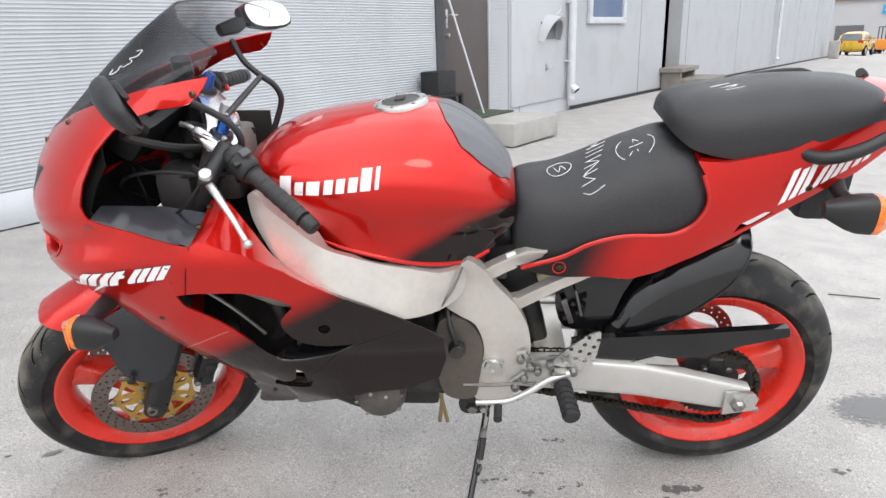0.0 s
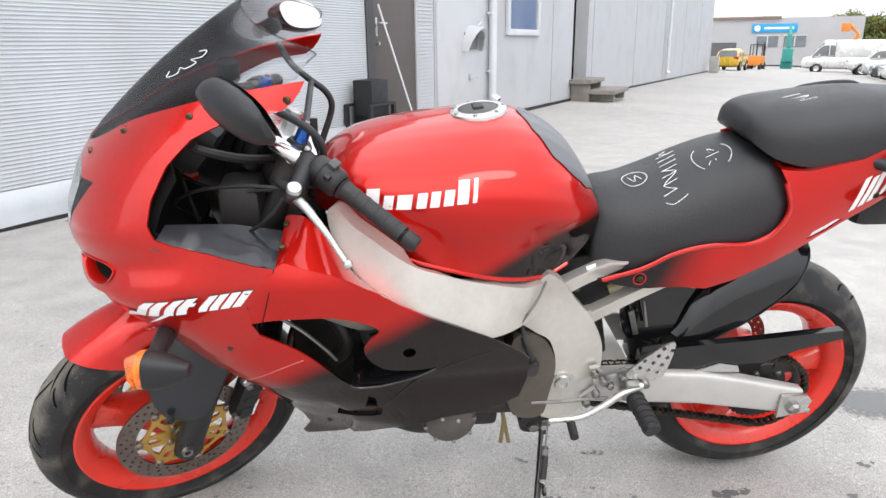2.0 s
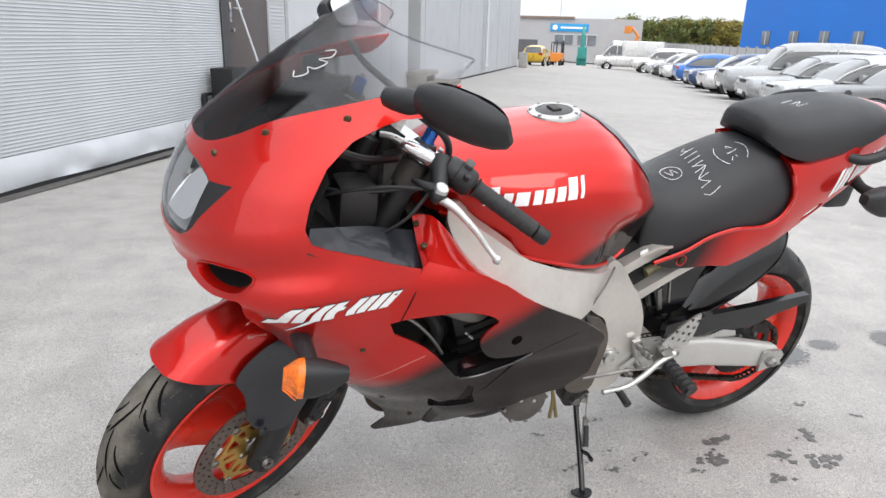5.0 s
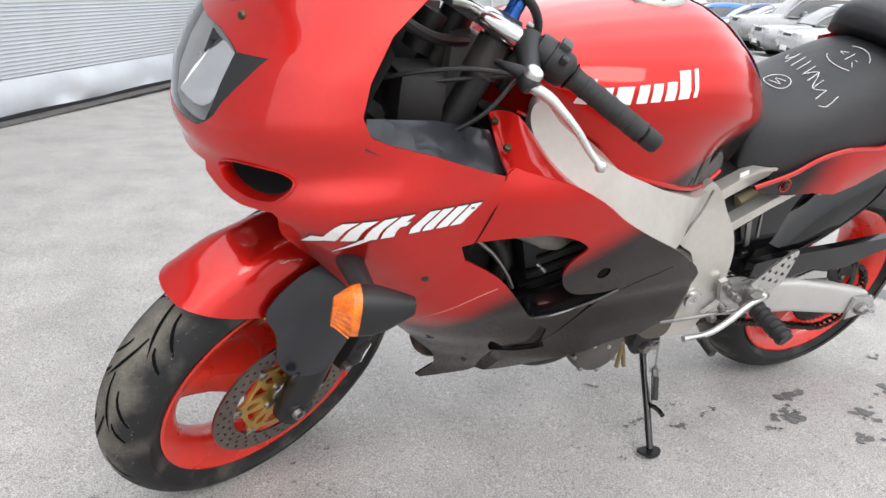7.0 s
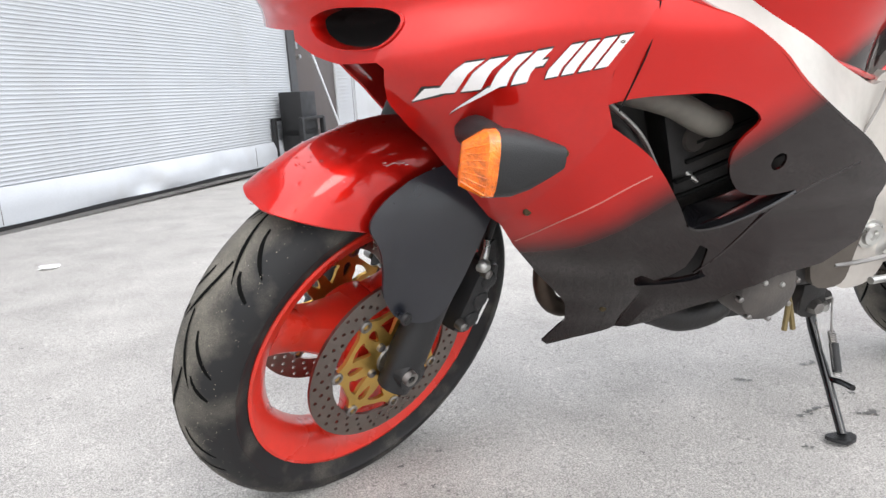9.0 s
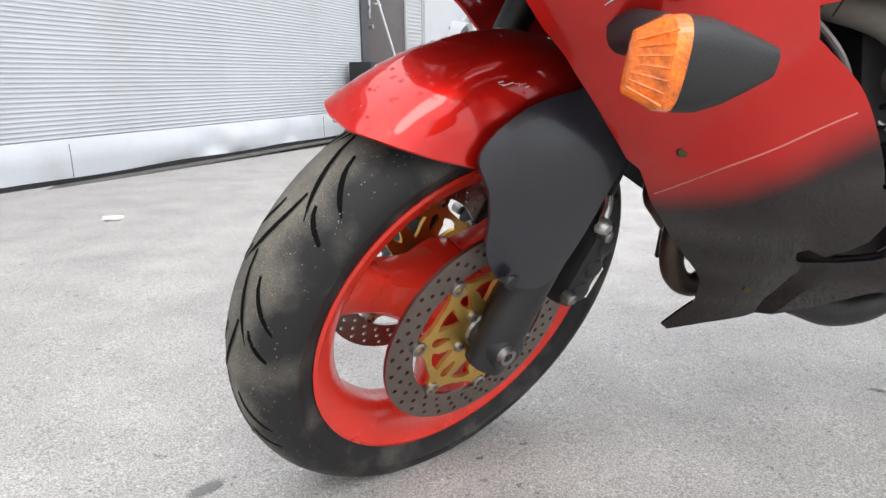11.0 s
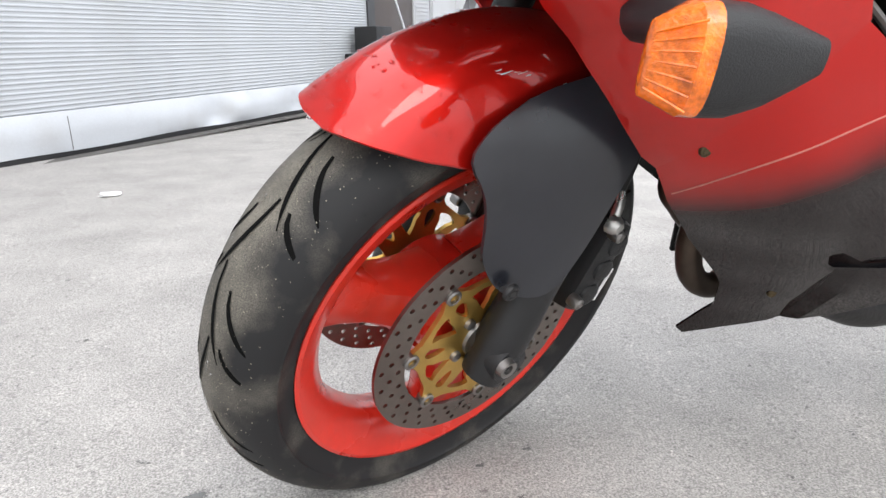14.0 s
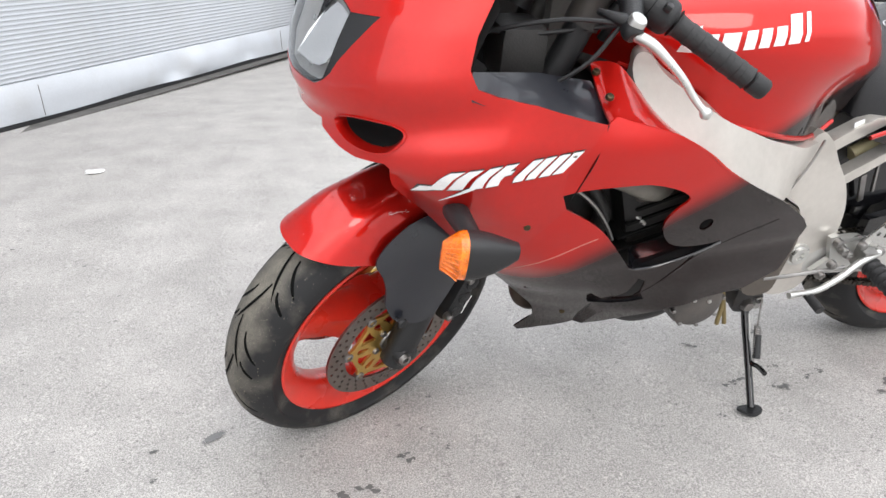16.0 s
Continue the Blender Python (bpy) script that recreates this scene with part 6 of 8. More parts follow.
tagged(part("rain_water", drops_mesh(150, fender_at, lambda r: (r.uniform(84, 123), r.uniform(-0.9, 0.6)), 4), glass("water", (1, 1, 1), 0.0), fender, "beads of rain water"), kind="stuff")
road_grit = mat("pale_road_grit", (0.24, 0.215, 0.17), 0.8, 0.0, 0.4, 300)
tagged(part("road_grit", drops_mesh(1700, tyre_skin(0.3078, 0.065, 0.232), lambda r: (r.uniform(70, 290), max(-0.75, min(0.6, r.gauss(-0.06, 0.20)))), 8, (0.0003, 0.0008)), road_grit, front_wheel, "fine pale road grit"), kind="stuff")
tagged(part("rain_water", drops_mesh(70, tyre_skin(0.3078, 0.065, 0.232), lambda r: (r.uniform(90, 210), r.uniform(-0.62, 0.2)), 12, (0.0006, 0.0012)), glass("water", (1, 1, 1), 0.0), front_wheel, "beads of rain water"), kind="stuff")
scratch = random.Random(9)
for t0, v0, n, length in ((95, -0.60, 3, 3.0), (91, -0.64, 3, 2.4), (79.5, -0.74, 5, 2.8), (75.5, -0.78, 4, 2.2), (93.5, -0.85, 3, 3.2)):
    for _ in range(n):
        a, v = t0 + scratch.uniform(-2.2, 2.2), v0 + scratch.uniform(-0.025, 0.025)
        part("fender_scratch", tube([fender_at(a, v) * 1.0015, fender_at(a + length * scratch.uniform(0.3, 1), v + scratch.uniform(-0.02, 0.02)) * 1.0015], scratch.uniform(0.0002, 0.0005), 5, n=1), chalk, fender, "pale scratch")
# yokes and clip-on bars
clamp_m = fork_m @ Matrix.Translation(LEG * 0.020)
part("top_yoke", plate([tuple(p) for p in spline([(-0.028, -0.135), (0.02, -0.140), (0.035, -0.10), (0.055, 0.0), (0.035, 0.10), (0.02, 0.140), (-0.028, 0.135), (-0.02, 0.05), (-0.02, -0.05)], 4, True)], -0.012, 0.012), mat("cast_yoke", (0.78, 0.78, 0.78), 0.20, 0.95, 0.05, 20), bike, "polished top yoke",
     clamp_m @ Matrix.Translation(leg(0, 0.742)) @ Matrix.Rotation(radians(22.4), 4, "Y") @ pose(0, 0, 0, 90, 0, 0))
part("lower_yoke", plate([(-0.03, -0.14), (0.05, -0.10), (0.06, 0.0), (0.05, 0.10), (-0.03, 0.14)], -0.02, 0.02), engine_mat, bike, "", clamp_m @ Matrix.Translation(leg(0, 0.50)) @ Matrix.Rotation(radians(22.4), 4, "Y") @ pose(0, 0, 0, 90, 0, 0))
part("steering_stem", tube([leg(0, 0.47, 0.03), leg(0, 0.72, 0.03)], 0.028, 16), engine_mat, bike, "", clamp_m)
part("stem_nut", tube([leg(0, 0.735, 0.03), leg(0, 0.768, 0.03)], 0.017, 6, smooth=False), bright, bike, "", clamp_m)
part("ignition_barrel", tube([leg(0, 0.66, -0.03), leg(0, 0.725, -0.03)], 0.024, 18), plastic, bike, "", clamp_m)
for s in (-1, 1):
    o = Vector((0.301, s * 0.175, 0.679))
    e = Vector((0.396, s * 0.342, 0.612))
    along = (e - o).normalized()
    b = part("handlebar", tube([leg(s * 0.108, 0.69), leg(s * 0.108, 0.69) + Vector((0.01, s * 0.03, 0.0)), o, e], 0.011, 12), plastic, bike, "clip-on handlebar", clamp_m)
    part("bar_clamp", tube([leg(s * 0.108, 0.670), leg(s * 0.108, 0.725)], 0.029, 16), engine_mat, b, "black clip-on clamp")
    g = part("grip", tube([o.lerp(e, 0.26), o.lerp(e, 0.31), o.lerp(e, 0.6), o.lerp(e, 0.90), o.lerp(e, 0.94)], [0.022, 0.0168, 0.0165, 0.0165, 0.018], 18), grip_rubber, b, "ribbed black rubber grip")
    for k in range(5):
        c = o.lerp(e, 0.40 + 0.11 * k)
        part("grip_rib", tube([c - along * 0.0050, c - along * 0.0042, c + along * 0.0042, c + along * 0.0050], [0.0166, 0.0173, 0.0173, 0.0166], 18, smooth=False), grip_rubber, g)
    part("bar_end", tube([o.lerp(e, 0.955), o.lerp(e, 0.97), o.lerp(e, 1.08), o.lerp(e, 1.10)], [0.0135, 0.0165, 0.0160, 0.0130], 14, smooth=False), plastic, b, "black bar end weight")
    rot = Vector((0, -1, 0)).rotation_difference(along).to_matrix().to_4x4()
    sw = part("switch_pod", tube([o.lerp(e, -0.075), o.lerp(e, -0.05), o.lerp(e, 0.10), o.lerp(e, 0.20), o.lerp(e, 0.24)], [0.020, 0.0265, 0.0275, 0.0265, 0.021], 20, n=3), plastic, b, "black switch housing")
    pod = Matrix.Translation(o.lerp(e, 0.08)) @ rot
    part("pod_joint", tube([o.lerp(e, 0.040), o.lerp(e, 0.048)], 0.0280, 20), dark_void, sw)
    part("switch_button", box(0.022, 0.018, 0.012, (0.006, -0.004, 0.030), 0.004), mat("grey_switch", (0.06, 0.06, 0.06), 0.5), sw, "", pod)
    part("switch_button", box(0.014, 0.012, 0.012, (-0.020, -0.012, 0.022), 0.004), plastic if s < 0 else mat("red_switch", (0.5, 0.02, 0.02), 0.4), sw, "", pod)
    part("pod_screw", bolt((0, 0, 0), 0.005, 0.004), dark_void, sw, "", pod @ Matrix.Translation((-0.026, 0.004, -0.006)) @ Matrix.Rotation(radians(-90), 4, "Z"))
    perch = Vector((0.238, s * 0.208, 0.668))
    part("lever_perch", tube([o.lerp(e, -0.14), o.lerp(e, -0.14).lerp(perch, 0.45), perch + Vector((0, 0, -0.004)), perch + Vector((-0.004, s * 0.012, -0.010))], [0.023, 0.017, 0.017, 0.012], 14), plastic, b, "black lever perch")
    part("perch_arm", tube([perch + Vector((0.002, -s * 0.004, 0.002)), perch + Vector((-0.014, -s * 0.030, 0.004)), perch + Vector((-0.018, -s * 0.052, 0.002))], [0.012, 0.007, 0.0045], 12), plastic, b)
    part("perch_band", tube([o.lerp(e, -0.19), o.lerp(e, -0.185), o.lerp(e, -0.115), o.lerp(e, -0.11)], [0.015, 0.0175, 0.0175, 0.015], 16, smooth=False), engine_mat, b)
    for k in (-1, 1):
        part("band_bolt", bolt((0, 0, 0), 0.0055, 0.005), steel, b, "", Matrix.Translation(o.lerp(e, -0.15) + Vector((0.004, -s * 0.004, 0.016 * k + 0.004))) @ rot)
    part("lever_pivot", revolve([(0.0005, -0.016), (0.0115, -0.016), (0.0135, -0.013), (0.0135, 0.012), (0.0005, 0.012)], 20), bright, b, "polished pivot bolt", Matrix.Translation(perch) @ pose(0, 0, 0, -70, 0, 0))
    lv = part("brake_lever" if s > 0 else "clutch_lever", tube([perch + Vector((0, 0, -0.010)), (0.246, s * 0.240, 0.656), (0.254, s * 0.266, 0.645), (0.264, s * 0.295, 0.628), (0.274, s * 0.322, 0.606), (0.280, s * 0.343, 0.594)], [0.009, 0.0085, 0.0072, 0.0062, 0.0055, 0.0055], 10), bright, b, "polished aluminium lever")
    part("lever_ball", tube([(0.277, s * 0.337, 0.597), (0.280, s * 0.343, 0.594), (0.283, s * 0.349, 0.591)], [0.006, 0.0095, 0.006], 12), bright, lv)
cyl = part("clutch_cylinder", tube([(-0.446, -0.150, 0.996), (-0.440, -0.155, 0.993), (-0.398, -0.178, 0.971), (-0.394, -0.180, 0.969)], [0.012, 0.0150, 0.0150, 0.012], 18, smooth=False), mat("cast_yoke", ()), bike, "polished silver clutch cylinder")
part("cylinder_end", tube([(-0.394, -0.180, 0.969), (-0.384, -0.186, 0.964)], 0.0095, 6, smooth=False), bright, cyl)
part("hose_fitting", tube([(-0.446, -0.150, 0.996), (-0.466, -0.140, 1.004), (-0.484, -0.128, 1.004)], [0.007, 0.006, 0.006], 10), bright, cyl)
part("brake_reservoir", revolve([(0.0005, -0.02), (0.022, -0.02), (0.024, 0.02), (0.0005, 0.02)], 20), plastic, bike, "", clamp_m @ Matrix.Translation((0.25, 0.20, 0.72)) @ pose(0, 0, 0, -90, 0, 0))
for k, pts in enumerate(([(0.235, -0.19, 0.665), (0.16, -0.14, 0.66), (0.09, -0.07, 0.62), (0.07, 0.0, 0.55), (0.12, 0.04, 0.48)], [(0.235, -0.19, 0.66), (0.19, -0.18, 0.60), (0.13, -0.12, 0.52), (0.14, -0.06, 0.46)],
                         [(0.30, -0.19, 0.655), (0.24, -0.12, 0.62), (0.16, -0.06, 0.60), (0.10, 0.02, 0.60), (0.08, 0.09, 0.62)], [(0.25, 0.19, 0.70), (0.17, 0.14, 0.68), (0.10, 0.06, 0.62), (0.11, 0.0, 0.50)])):
    part("control_cable", tube(pts, 0.0036, 8), plastic, bike, "", clamp_m)

# bar-mounted loop of black tube behind the screen
twins("fairing_stay", tube([(-0.470, -0.200, 1.105), (-0.440, -0.172, 1.064), (-0.400, -0.155, 1.034), (-0.370, -0.155, 1.011), (-0.356, -0.155, 0.984), (-0.360, -0.152, 0.955), (-0.380, -0.135, 0.900), (-0.385, -0.125, 0.880)], 0.0072, 12), plastic, bike, "black tubular stay")
part("stay_bar", tube([(-0.398, 0.155, 1.030), (-0.385, -0.155, 1.022)], 0.0065, 12), plastic, bike, "black cross tube")
dash = part("instrument_panel", box(0.09, 0.30, 0.11, (-0.60, 0, 0.985), 0.03, turn=Matrix.Rotation(radians(38), 4, "Y")), plastic, bike, "black instrument pod")
for y, r in ((-0.075, 0.045), (0.03, 0.05), (0.11, 0.03)):
    part("dial", revolve([(0.0005, -0.012), (r * 0.9, -0.012), (r, -0.008), (r, 0.01), (0.0005, 0.01)], 28), dark_void, dash, "", Matrix.Translation((-0.566, y, 1.013)) @ pose(0, 0, 0, -90, 0, 0) @ Matrix.Rotation(radians(0), 4, "X") @ Matrix.Rotation(radians(-52), 4, "Z"))
twins("fairing_bracket", tube([(-0.40, -0.05, 0.93), (-0.50, -0.12, 0.95), (-0.57, -0.17, 0.985), (-0.58, -0.185, 1.0)], 0.009, 8), engine_mat, bike)
# black sheets added inside nose and cockpit to close see-through gaps and darken them
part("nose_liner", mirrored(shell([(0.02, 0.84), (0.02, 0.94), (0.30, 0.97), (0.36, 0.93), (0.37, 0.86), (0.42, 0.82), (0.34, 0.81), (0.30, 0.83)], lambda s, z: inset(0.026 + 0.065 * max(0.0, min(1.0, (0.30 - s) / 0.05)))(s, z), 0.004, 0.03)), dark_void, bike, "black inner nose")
part("cockpit_blind", box(0.27, 0.50, 0.01, (-0.505, 0, 0.765), 0.003, turn=Matrix.Rotation(radians(-6), 4, "Y")), dark_void, bike, "added black sheet closing the cockpit below")
part("nose_blind", box(0.16, 0.30, 0.008, (-0.70, 0, 0.800), 0.002, turn=Matrix.Rotation(radians(14), 4, "Y")), dark_void, bike, "added black sheet closing the nose below")
part("cockpit_side_blind", box(0.28, 0.008, 0.19, (-0.53, 0.165, 0.850), 0.002), cockpit_black, bike, "added black sheet hiding the far side of the cockpit")
part("wiring_box", box(0.08, 0.10, 0.09, (-0.52, -0.10, 0.86), 0.02), cockpit_black, bike, "black relay box")
part("head_bracket", box(0.06, 0.16, 0.14, (-0.43, 0, 0.88), 0.02), mat("dusty_grey_casting", (0.16, 0.155, 0.145), 0.6, 0.2, 0.3, 14), bike)

# ---- mirrors ----
def mirror_mesh(s):
    st = [(-0.020, 0.020, 0.016), (0.00, 0.026, 0.018), (0.03, 0.028, 0.021), (0.052, 0.020, 0.015), (0.064, 0.024, 0.023), (0.085, 0.033, 0.033), (0.12, 0.036, 0.040), (0.155, 0.035, 0.040), (0.185, 0.029, 0.035), (0.204, 0.019, 0.028), (0.212, 0.008, 0.016)]
    a, b = Vector((-0.511, -0.290, 1.081 + NOSE_LIFT)), Vector((-0.398, -0.468, 1.101 + NOSE_LIFT))
    d = (b - a).normalized()
    fwd = Vector((-1, 0, 0))
    fwd = (fwd - d * fwd.dot(d)).normalized()
    up = d.cross(fwd)
    if up.z < 0:
        up = -up
    up, fwd = up * math.cos(0.50) + fwd * math.sin(0.50), fwd * math.cos(0.50) - up * math.sin(0.50)
    rings = []
    for l, depth, h in st:
        c = a + d * l + fwd * (0.012 if l > 0.06 else 0) + up * (0.014 - 0.026 * (l - 0.085) / 0.12 if l > 0.06 else 0)
        ring = []
        for i in range(20):
            q = 2 * math.pi * i / 20
            cx, cz = math.cos(q), math.sin(q)
            u = depth * 0.82 * (cx if cx > 0 else max(cx, -0.55) * 0.8)
            ring.append(c + fwd * u + up * 0.95 * h * math.copysign(abs(cz) ** 0.75, cz))
        rings.append([Vector((p.x, p.y * -s, p.z)) for p in ring])
    bm = loft(rings)
    return bm, a, d, fwd, up


for s in (-1, 1):
    bm, a, d, fwd, up = mirror_mesh(s)
    mi = part("mirror", bm, plastic, bike, "black folding mirror housing")
    c = a + d * 0.138 + up * 0.0025
    g = bmesh.new()
    vs = []
    for i in range(24):
        q = 2 * math.pi * i / 24
        w = 0.064 * math.copysign(abs(math.cos(q)) ** 0.7, math.cos(q))
        p = c + d * w + up * (0.034 * math.copysign(abs(math.sin(q)) ** 0.7, math.sin(q)) - 0.217 * w) - fwd * 0.0035
        vs.append(g.verts.new((p.x, p.y * -s, p.z)))
    g.faces.new(vs)
    part("mirror_glass", g, mat("mirror_silver", (0.9, 0.9, 0.9), 0.03, 1.0, 0.01, rough_vary=0.01), mi, "mirror glass")

# ---- indicators ----
def lamp_rings(cuts):
    out = []
    for x, hy, hz, oz in cuts:
        out.append([Vector((x, hy * math.copysign(abs(math.cos(q)) ** 0.7, math.cos(q)), oz + hz * math.copysign(abs(math.sin(q)) ** 0.7, math.sin(q)))) for q in (2 * math.pi * i / 20 for i in range(20))])
    return out


def indicator(m, reverse=False):
    body = part("indicator", loft(lamp_rings([(-0.010, 0.030, 0.041, 0), (0.015, 0.030, 0.040, 0.001), (0.040, 0.026, 0.033, 0.003), (0.066, 0.019, 0.022, 0.007), (0.084, 0.013, 0.014, 0.010), (0.086, 0.004, 0.006, 0.010)])), plastic, bike, "dark grey indicator body", m)
    part("lens", loft(lamp_rings([(-0.0102, 0.0302, 0.0412, 0), (-0.024, 0.0295, 0.0400, -0.001), (-0.0243, 0.0290, 0.0395, -0.001), (-0.052, 0.008, 0.027, -0.003), (-0.0525, 0.007, 0.026, -0.003), (-0.053, 0.002, 0.018, -0.003)])), amber, body, "ribbed amber lens")
    for k in range(7):
        z = -0.027 + 0.009 * k
        part("lens_rib", tube([(-0.0515, -0.007, z * 0.72 - 0.003), (-0.0250, -0.0290, z * 1.15 - 0.001)], 0.0011, 5), amber, body)
    part("lens_screw", bolt((0.078, -0.010, 0.010), 0.004, 0.003), steel, body)
    return body


SIG = Matrix.Translation((-0.652, -0.372, 0.658)) @ Matrix.Diagonal((0.80, 0.86, 0.86, 1)) @ Matrix.Rotation(radians(-6), 4, "Z") @ Matrix.Rotation(radians(4), 4, "Y")
ind = indicator(SIG)
part("stalk", tube([(-0.01, 0.125, 0.012), (-0.002, 0.060, 0.018), (0.004, 0.02, 0.018), (0.008, 0.0, 0.012)], [0.024, 0.020, 0.018, 0.015], 14), plastic, ind, "black rubber stalk")
for s in (-1, 1):
    rear = indicator(Matrix.Translation((0.865, s * 0.185, 0.838)) @ Matrix.Rotation(radians(180), 4, "Z") @ Matrix.Translation((-0.02, 0, 0)))
    part("stalk", tube([(0.01, s * 0.02, 0.008), (0.02, s * 0.06, 0.014), (0.02, s * 0.10, 0.03)], [0.018, 0.014, 0.018], 12), plastic, rear)
part("rear_mudflap", box(0.10, 0.16, 0.14, (0.86, 0, 0.84), 0.02), plastic, bike, "black number-plate carrier")
part("tail_lamp", box(0.05, 0.14, 0.05, (1.02, 0, 0.99), 0.015), mat("red_lens", (0.4, 0.01, 0.01), 0.15, coat=0.5), bike, "red tail lamp")

# ---- the yard ----
asphalt_m, nt, b = node_mat("worn_asphalt")
N, Lk = nt.nodes, nt.links
co = N.new("ShaderNodeTexCoord")


def tex(kind, scale, detail=4, vec=None):
    n = N.new(kind)
    n.inputs["Scale"].default_value = scale
    if "Detail" in n.inputs:
        n.inputs["Detail"].default_value = detail
    Lk.new(vec or co.outputs["Object"], n.inputs["Vector"])
    return n


def ramp(src, stops):
    r = N.new("ShaderNodeValToRGB")
    r.color_ramp.elements[0].position, r.color_ramp.elements[0].color = stops[0][0], (*stops[0][1], 1)
    r.color_ramp.elements[1].position, r.color_ramp.elements[1].color = stops[-1][0], (*stops[-1][1], 1)
    for p, c in stops[1:-1]:
        r.color_ramp.elements.new(p).color = (*c, 1)
    Lk.new(src, r.inputs[0])
    return r.outputs[0]


def mixc(a, b_, fac, mode="MIX"):
    m = N.new("ShaderNodeMix")
    m.data_type, m.blend_type = "RGBA", mode
    for i, v in ((0, fac), (6, a), (7, b_)):
        if isinstance(v, (int, float)):
            m.inputs[i].default_value = v
        elif isinstance(v, tuple):
            m.inputs[i].default_value = (*v, 1)
        else:
            Lk.new(v, m.inputs[i])
    return m.outputs[2]


big = tex("ShaderNodeTexNoise", 0.45, 6)
midn = tex("ShaderNodeTexNoise", 5.5, 8)
grain = tex("ShaderNodeTexNoise", 330, 4)
speck = tex("ShaderNodeTexNoise", 95, 5)
stone = tex("ShaderNodeTexVoronoi", 190)
col = ramp(big.outputs[0], [(0.30, (0.298, 0.285, 0.273)), (0.70, (0.345, 0.331, 0.318))])
col = mixc(col, ramp(midn.outputs[0], [(0.3, (0.86, 0.86, 0.86)), (0.7, (1.09, 1.09, 1.09))]), 1.0, "MULTIPLY")
col = mixc(col, ramp(grain.outputs[0], [(0.34, (0.62, 0.62, 0.62)), (0.5, (1.0, 1.0, 1.0)), (0.66, (1.45, 1.45, 1.43))]), 1.0, "MULTIPLY")
col = mixc(col, ramp(speck.outputs[0], [(0.27, (0.45, 0.45, 0.45)), (0.38, (1.0, 1.0, 1.0)), (0.62, (1.0, 1.0, 1.0)), (0.74, (1.5, 1.5, 1.48))]), 0.95, "MULTIPLY")
col = mixc(col, ramp(stone.outputs["Color"], [(0.1, (0.84, 0.84, 0.84)), (0.9, (1.18, 1.18, 1.18))]), 0.7, "MULTIPLY")
Lk.new(col, b.inputs["Base Color"])
b.inputs["Roughness"].default_value = 0.78
bp = N.new("ShaderNodeBump")
bp.inputs["Strength"].default_value, bp.inputs["Distance"].default_value = 0.35, 0.0015
Lk.new(stone.outputs["Distance"], bp.inputs["Height"])
bp2 = N.new("ShaderNodeBump")
bp2.inputs["Strength"].default_value, bp2.inputs["Distance"].default_value = 0.3, 0.0012
Lk.new(grain.outputs[0], bp2.inputs["Height"])
Lk.new(bp.outputs[0], bp2.inputs["Normal"])
Lk.new(bp2.outputs[0], b.inputs["Normal"])

bm = bmesh.new()
strips = [[bm.verts.new((x, y, ground_z(x))) for x in (-400, -60, -20, -8, -3, 0, 2, 4, 8, 15, 30, 60, 160, 400)] for y in range(-400, 401, 40)]
for a, b_ in zip(strips, strips[1:]):
    for j in range(13):
        bm.faces.new((a[j], a[j + 1], b_[j + 1], b_[j]))
thing("ground", bm, asphalt_m, "light grey worn asphalt yard, dry with damp stains", "ground", kind="structure", m=Matrix.Translation((0, 120, 0)))

# the line of the building's wall: u runs along it, v up, n out to the yard
WALL = Matrix(((0.5278, 0.8494, 0, -1.970), (0.8494, -0.5278, 0, 5.251), (0, 0, 1, 0), (0, 0, 0, 1)))


def at_wall(u, n, z, turn=None, follow=True):
    """A place by the wall, its height taken from the sloping ground there."""
    p = WALL @ Vector((u, n, z))
    if follow:
        p.z += ground_z(p.x)
    return Matrix.Translation(p) @ Matrix.Rotation(math.atan2(0.8494, 0.5278), 4, "Z") @ (turn or Matrix())


# local frame of at_wall: x along the wall, -y towards the yard
steel_white = mat("ribbed_white_steel", (0.44, 0.46, 0.485), 0.45, 0.0, 0.08, 1.3, coat=0.1, dirt=(0.34, 0.335, 0.32), dirt_amount=0.35, dirt_scale=2.2, rnd=0.03)
panel_grey = mat("grey_cladding", (0.42, 0.43, 0.445), 0.5, 0.0, 0.06, 0.9, dirt=(0.30, 0.29, 0.28), dirt_amount=0.4, dirt_scale=1.4)
panel_pale = mat("pale_cladding", (0.48, 0.49, 0.51), 0.5, 0.0, 0.06, 1.1, dirt=(0.36, 0.35, 0.34), dirt_amount=0.4, dirt_scale=1.7)
door_brown = mat("brown_steel_door", (0.085, 0.070, 0.066), 0.5, 0.0, 0.12, 3)
bent_tin = mat("white_tin_flashing", (0.50, 0.52, 0.55), 0.38, 0.1, 0.08, 2.5, bump=0.06, bump_scale=14, dirt=(0.38, 0.37, 0.36), dirt_amount=0.3, dirt_scale=4)
concrete = mat("rough_concrete", (0.36, 0.35, 0.33), 0.85, 0.0, 0.18, 4, bump=0.5, bump_scale=40)
zinc = mat("painted_pipe", (0.58, 0.60, 0.62), 0.4, 0.1, 0.08, 5)
black_metal = mat("black_painted_metal", (0.014, 0.014, 0.015), 0.55, 0.1, 0.2, 8)
glass_dark = mat("window_glass", (0.16, 0.18, 0.20), 0.08, 0.0, 0.2, 1.2, coat=0.5)

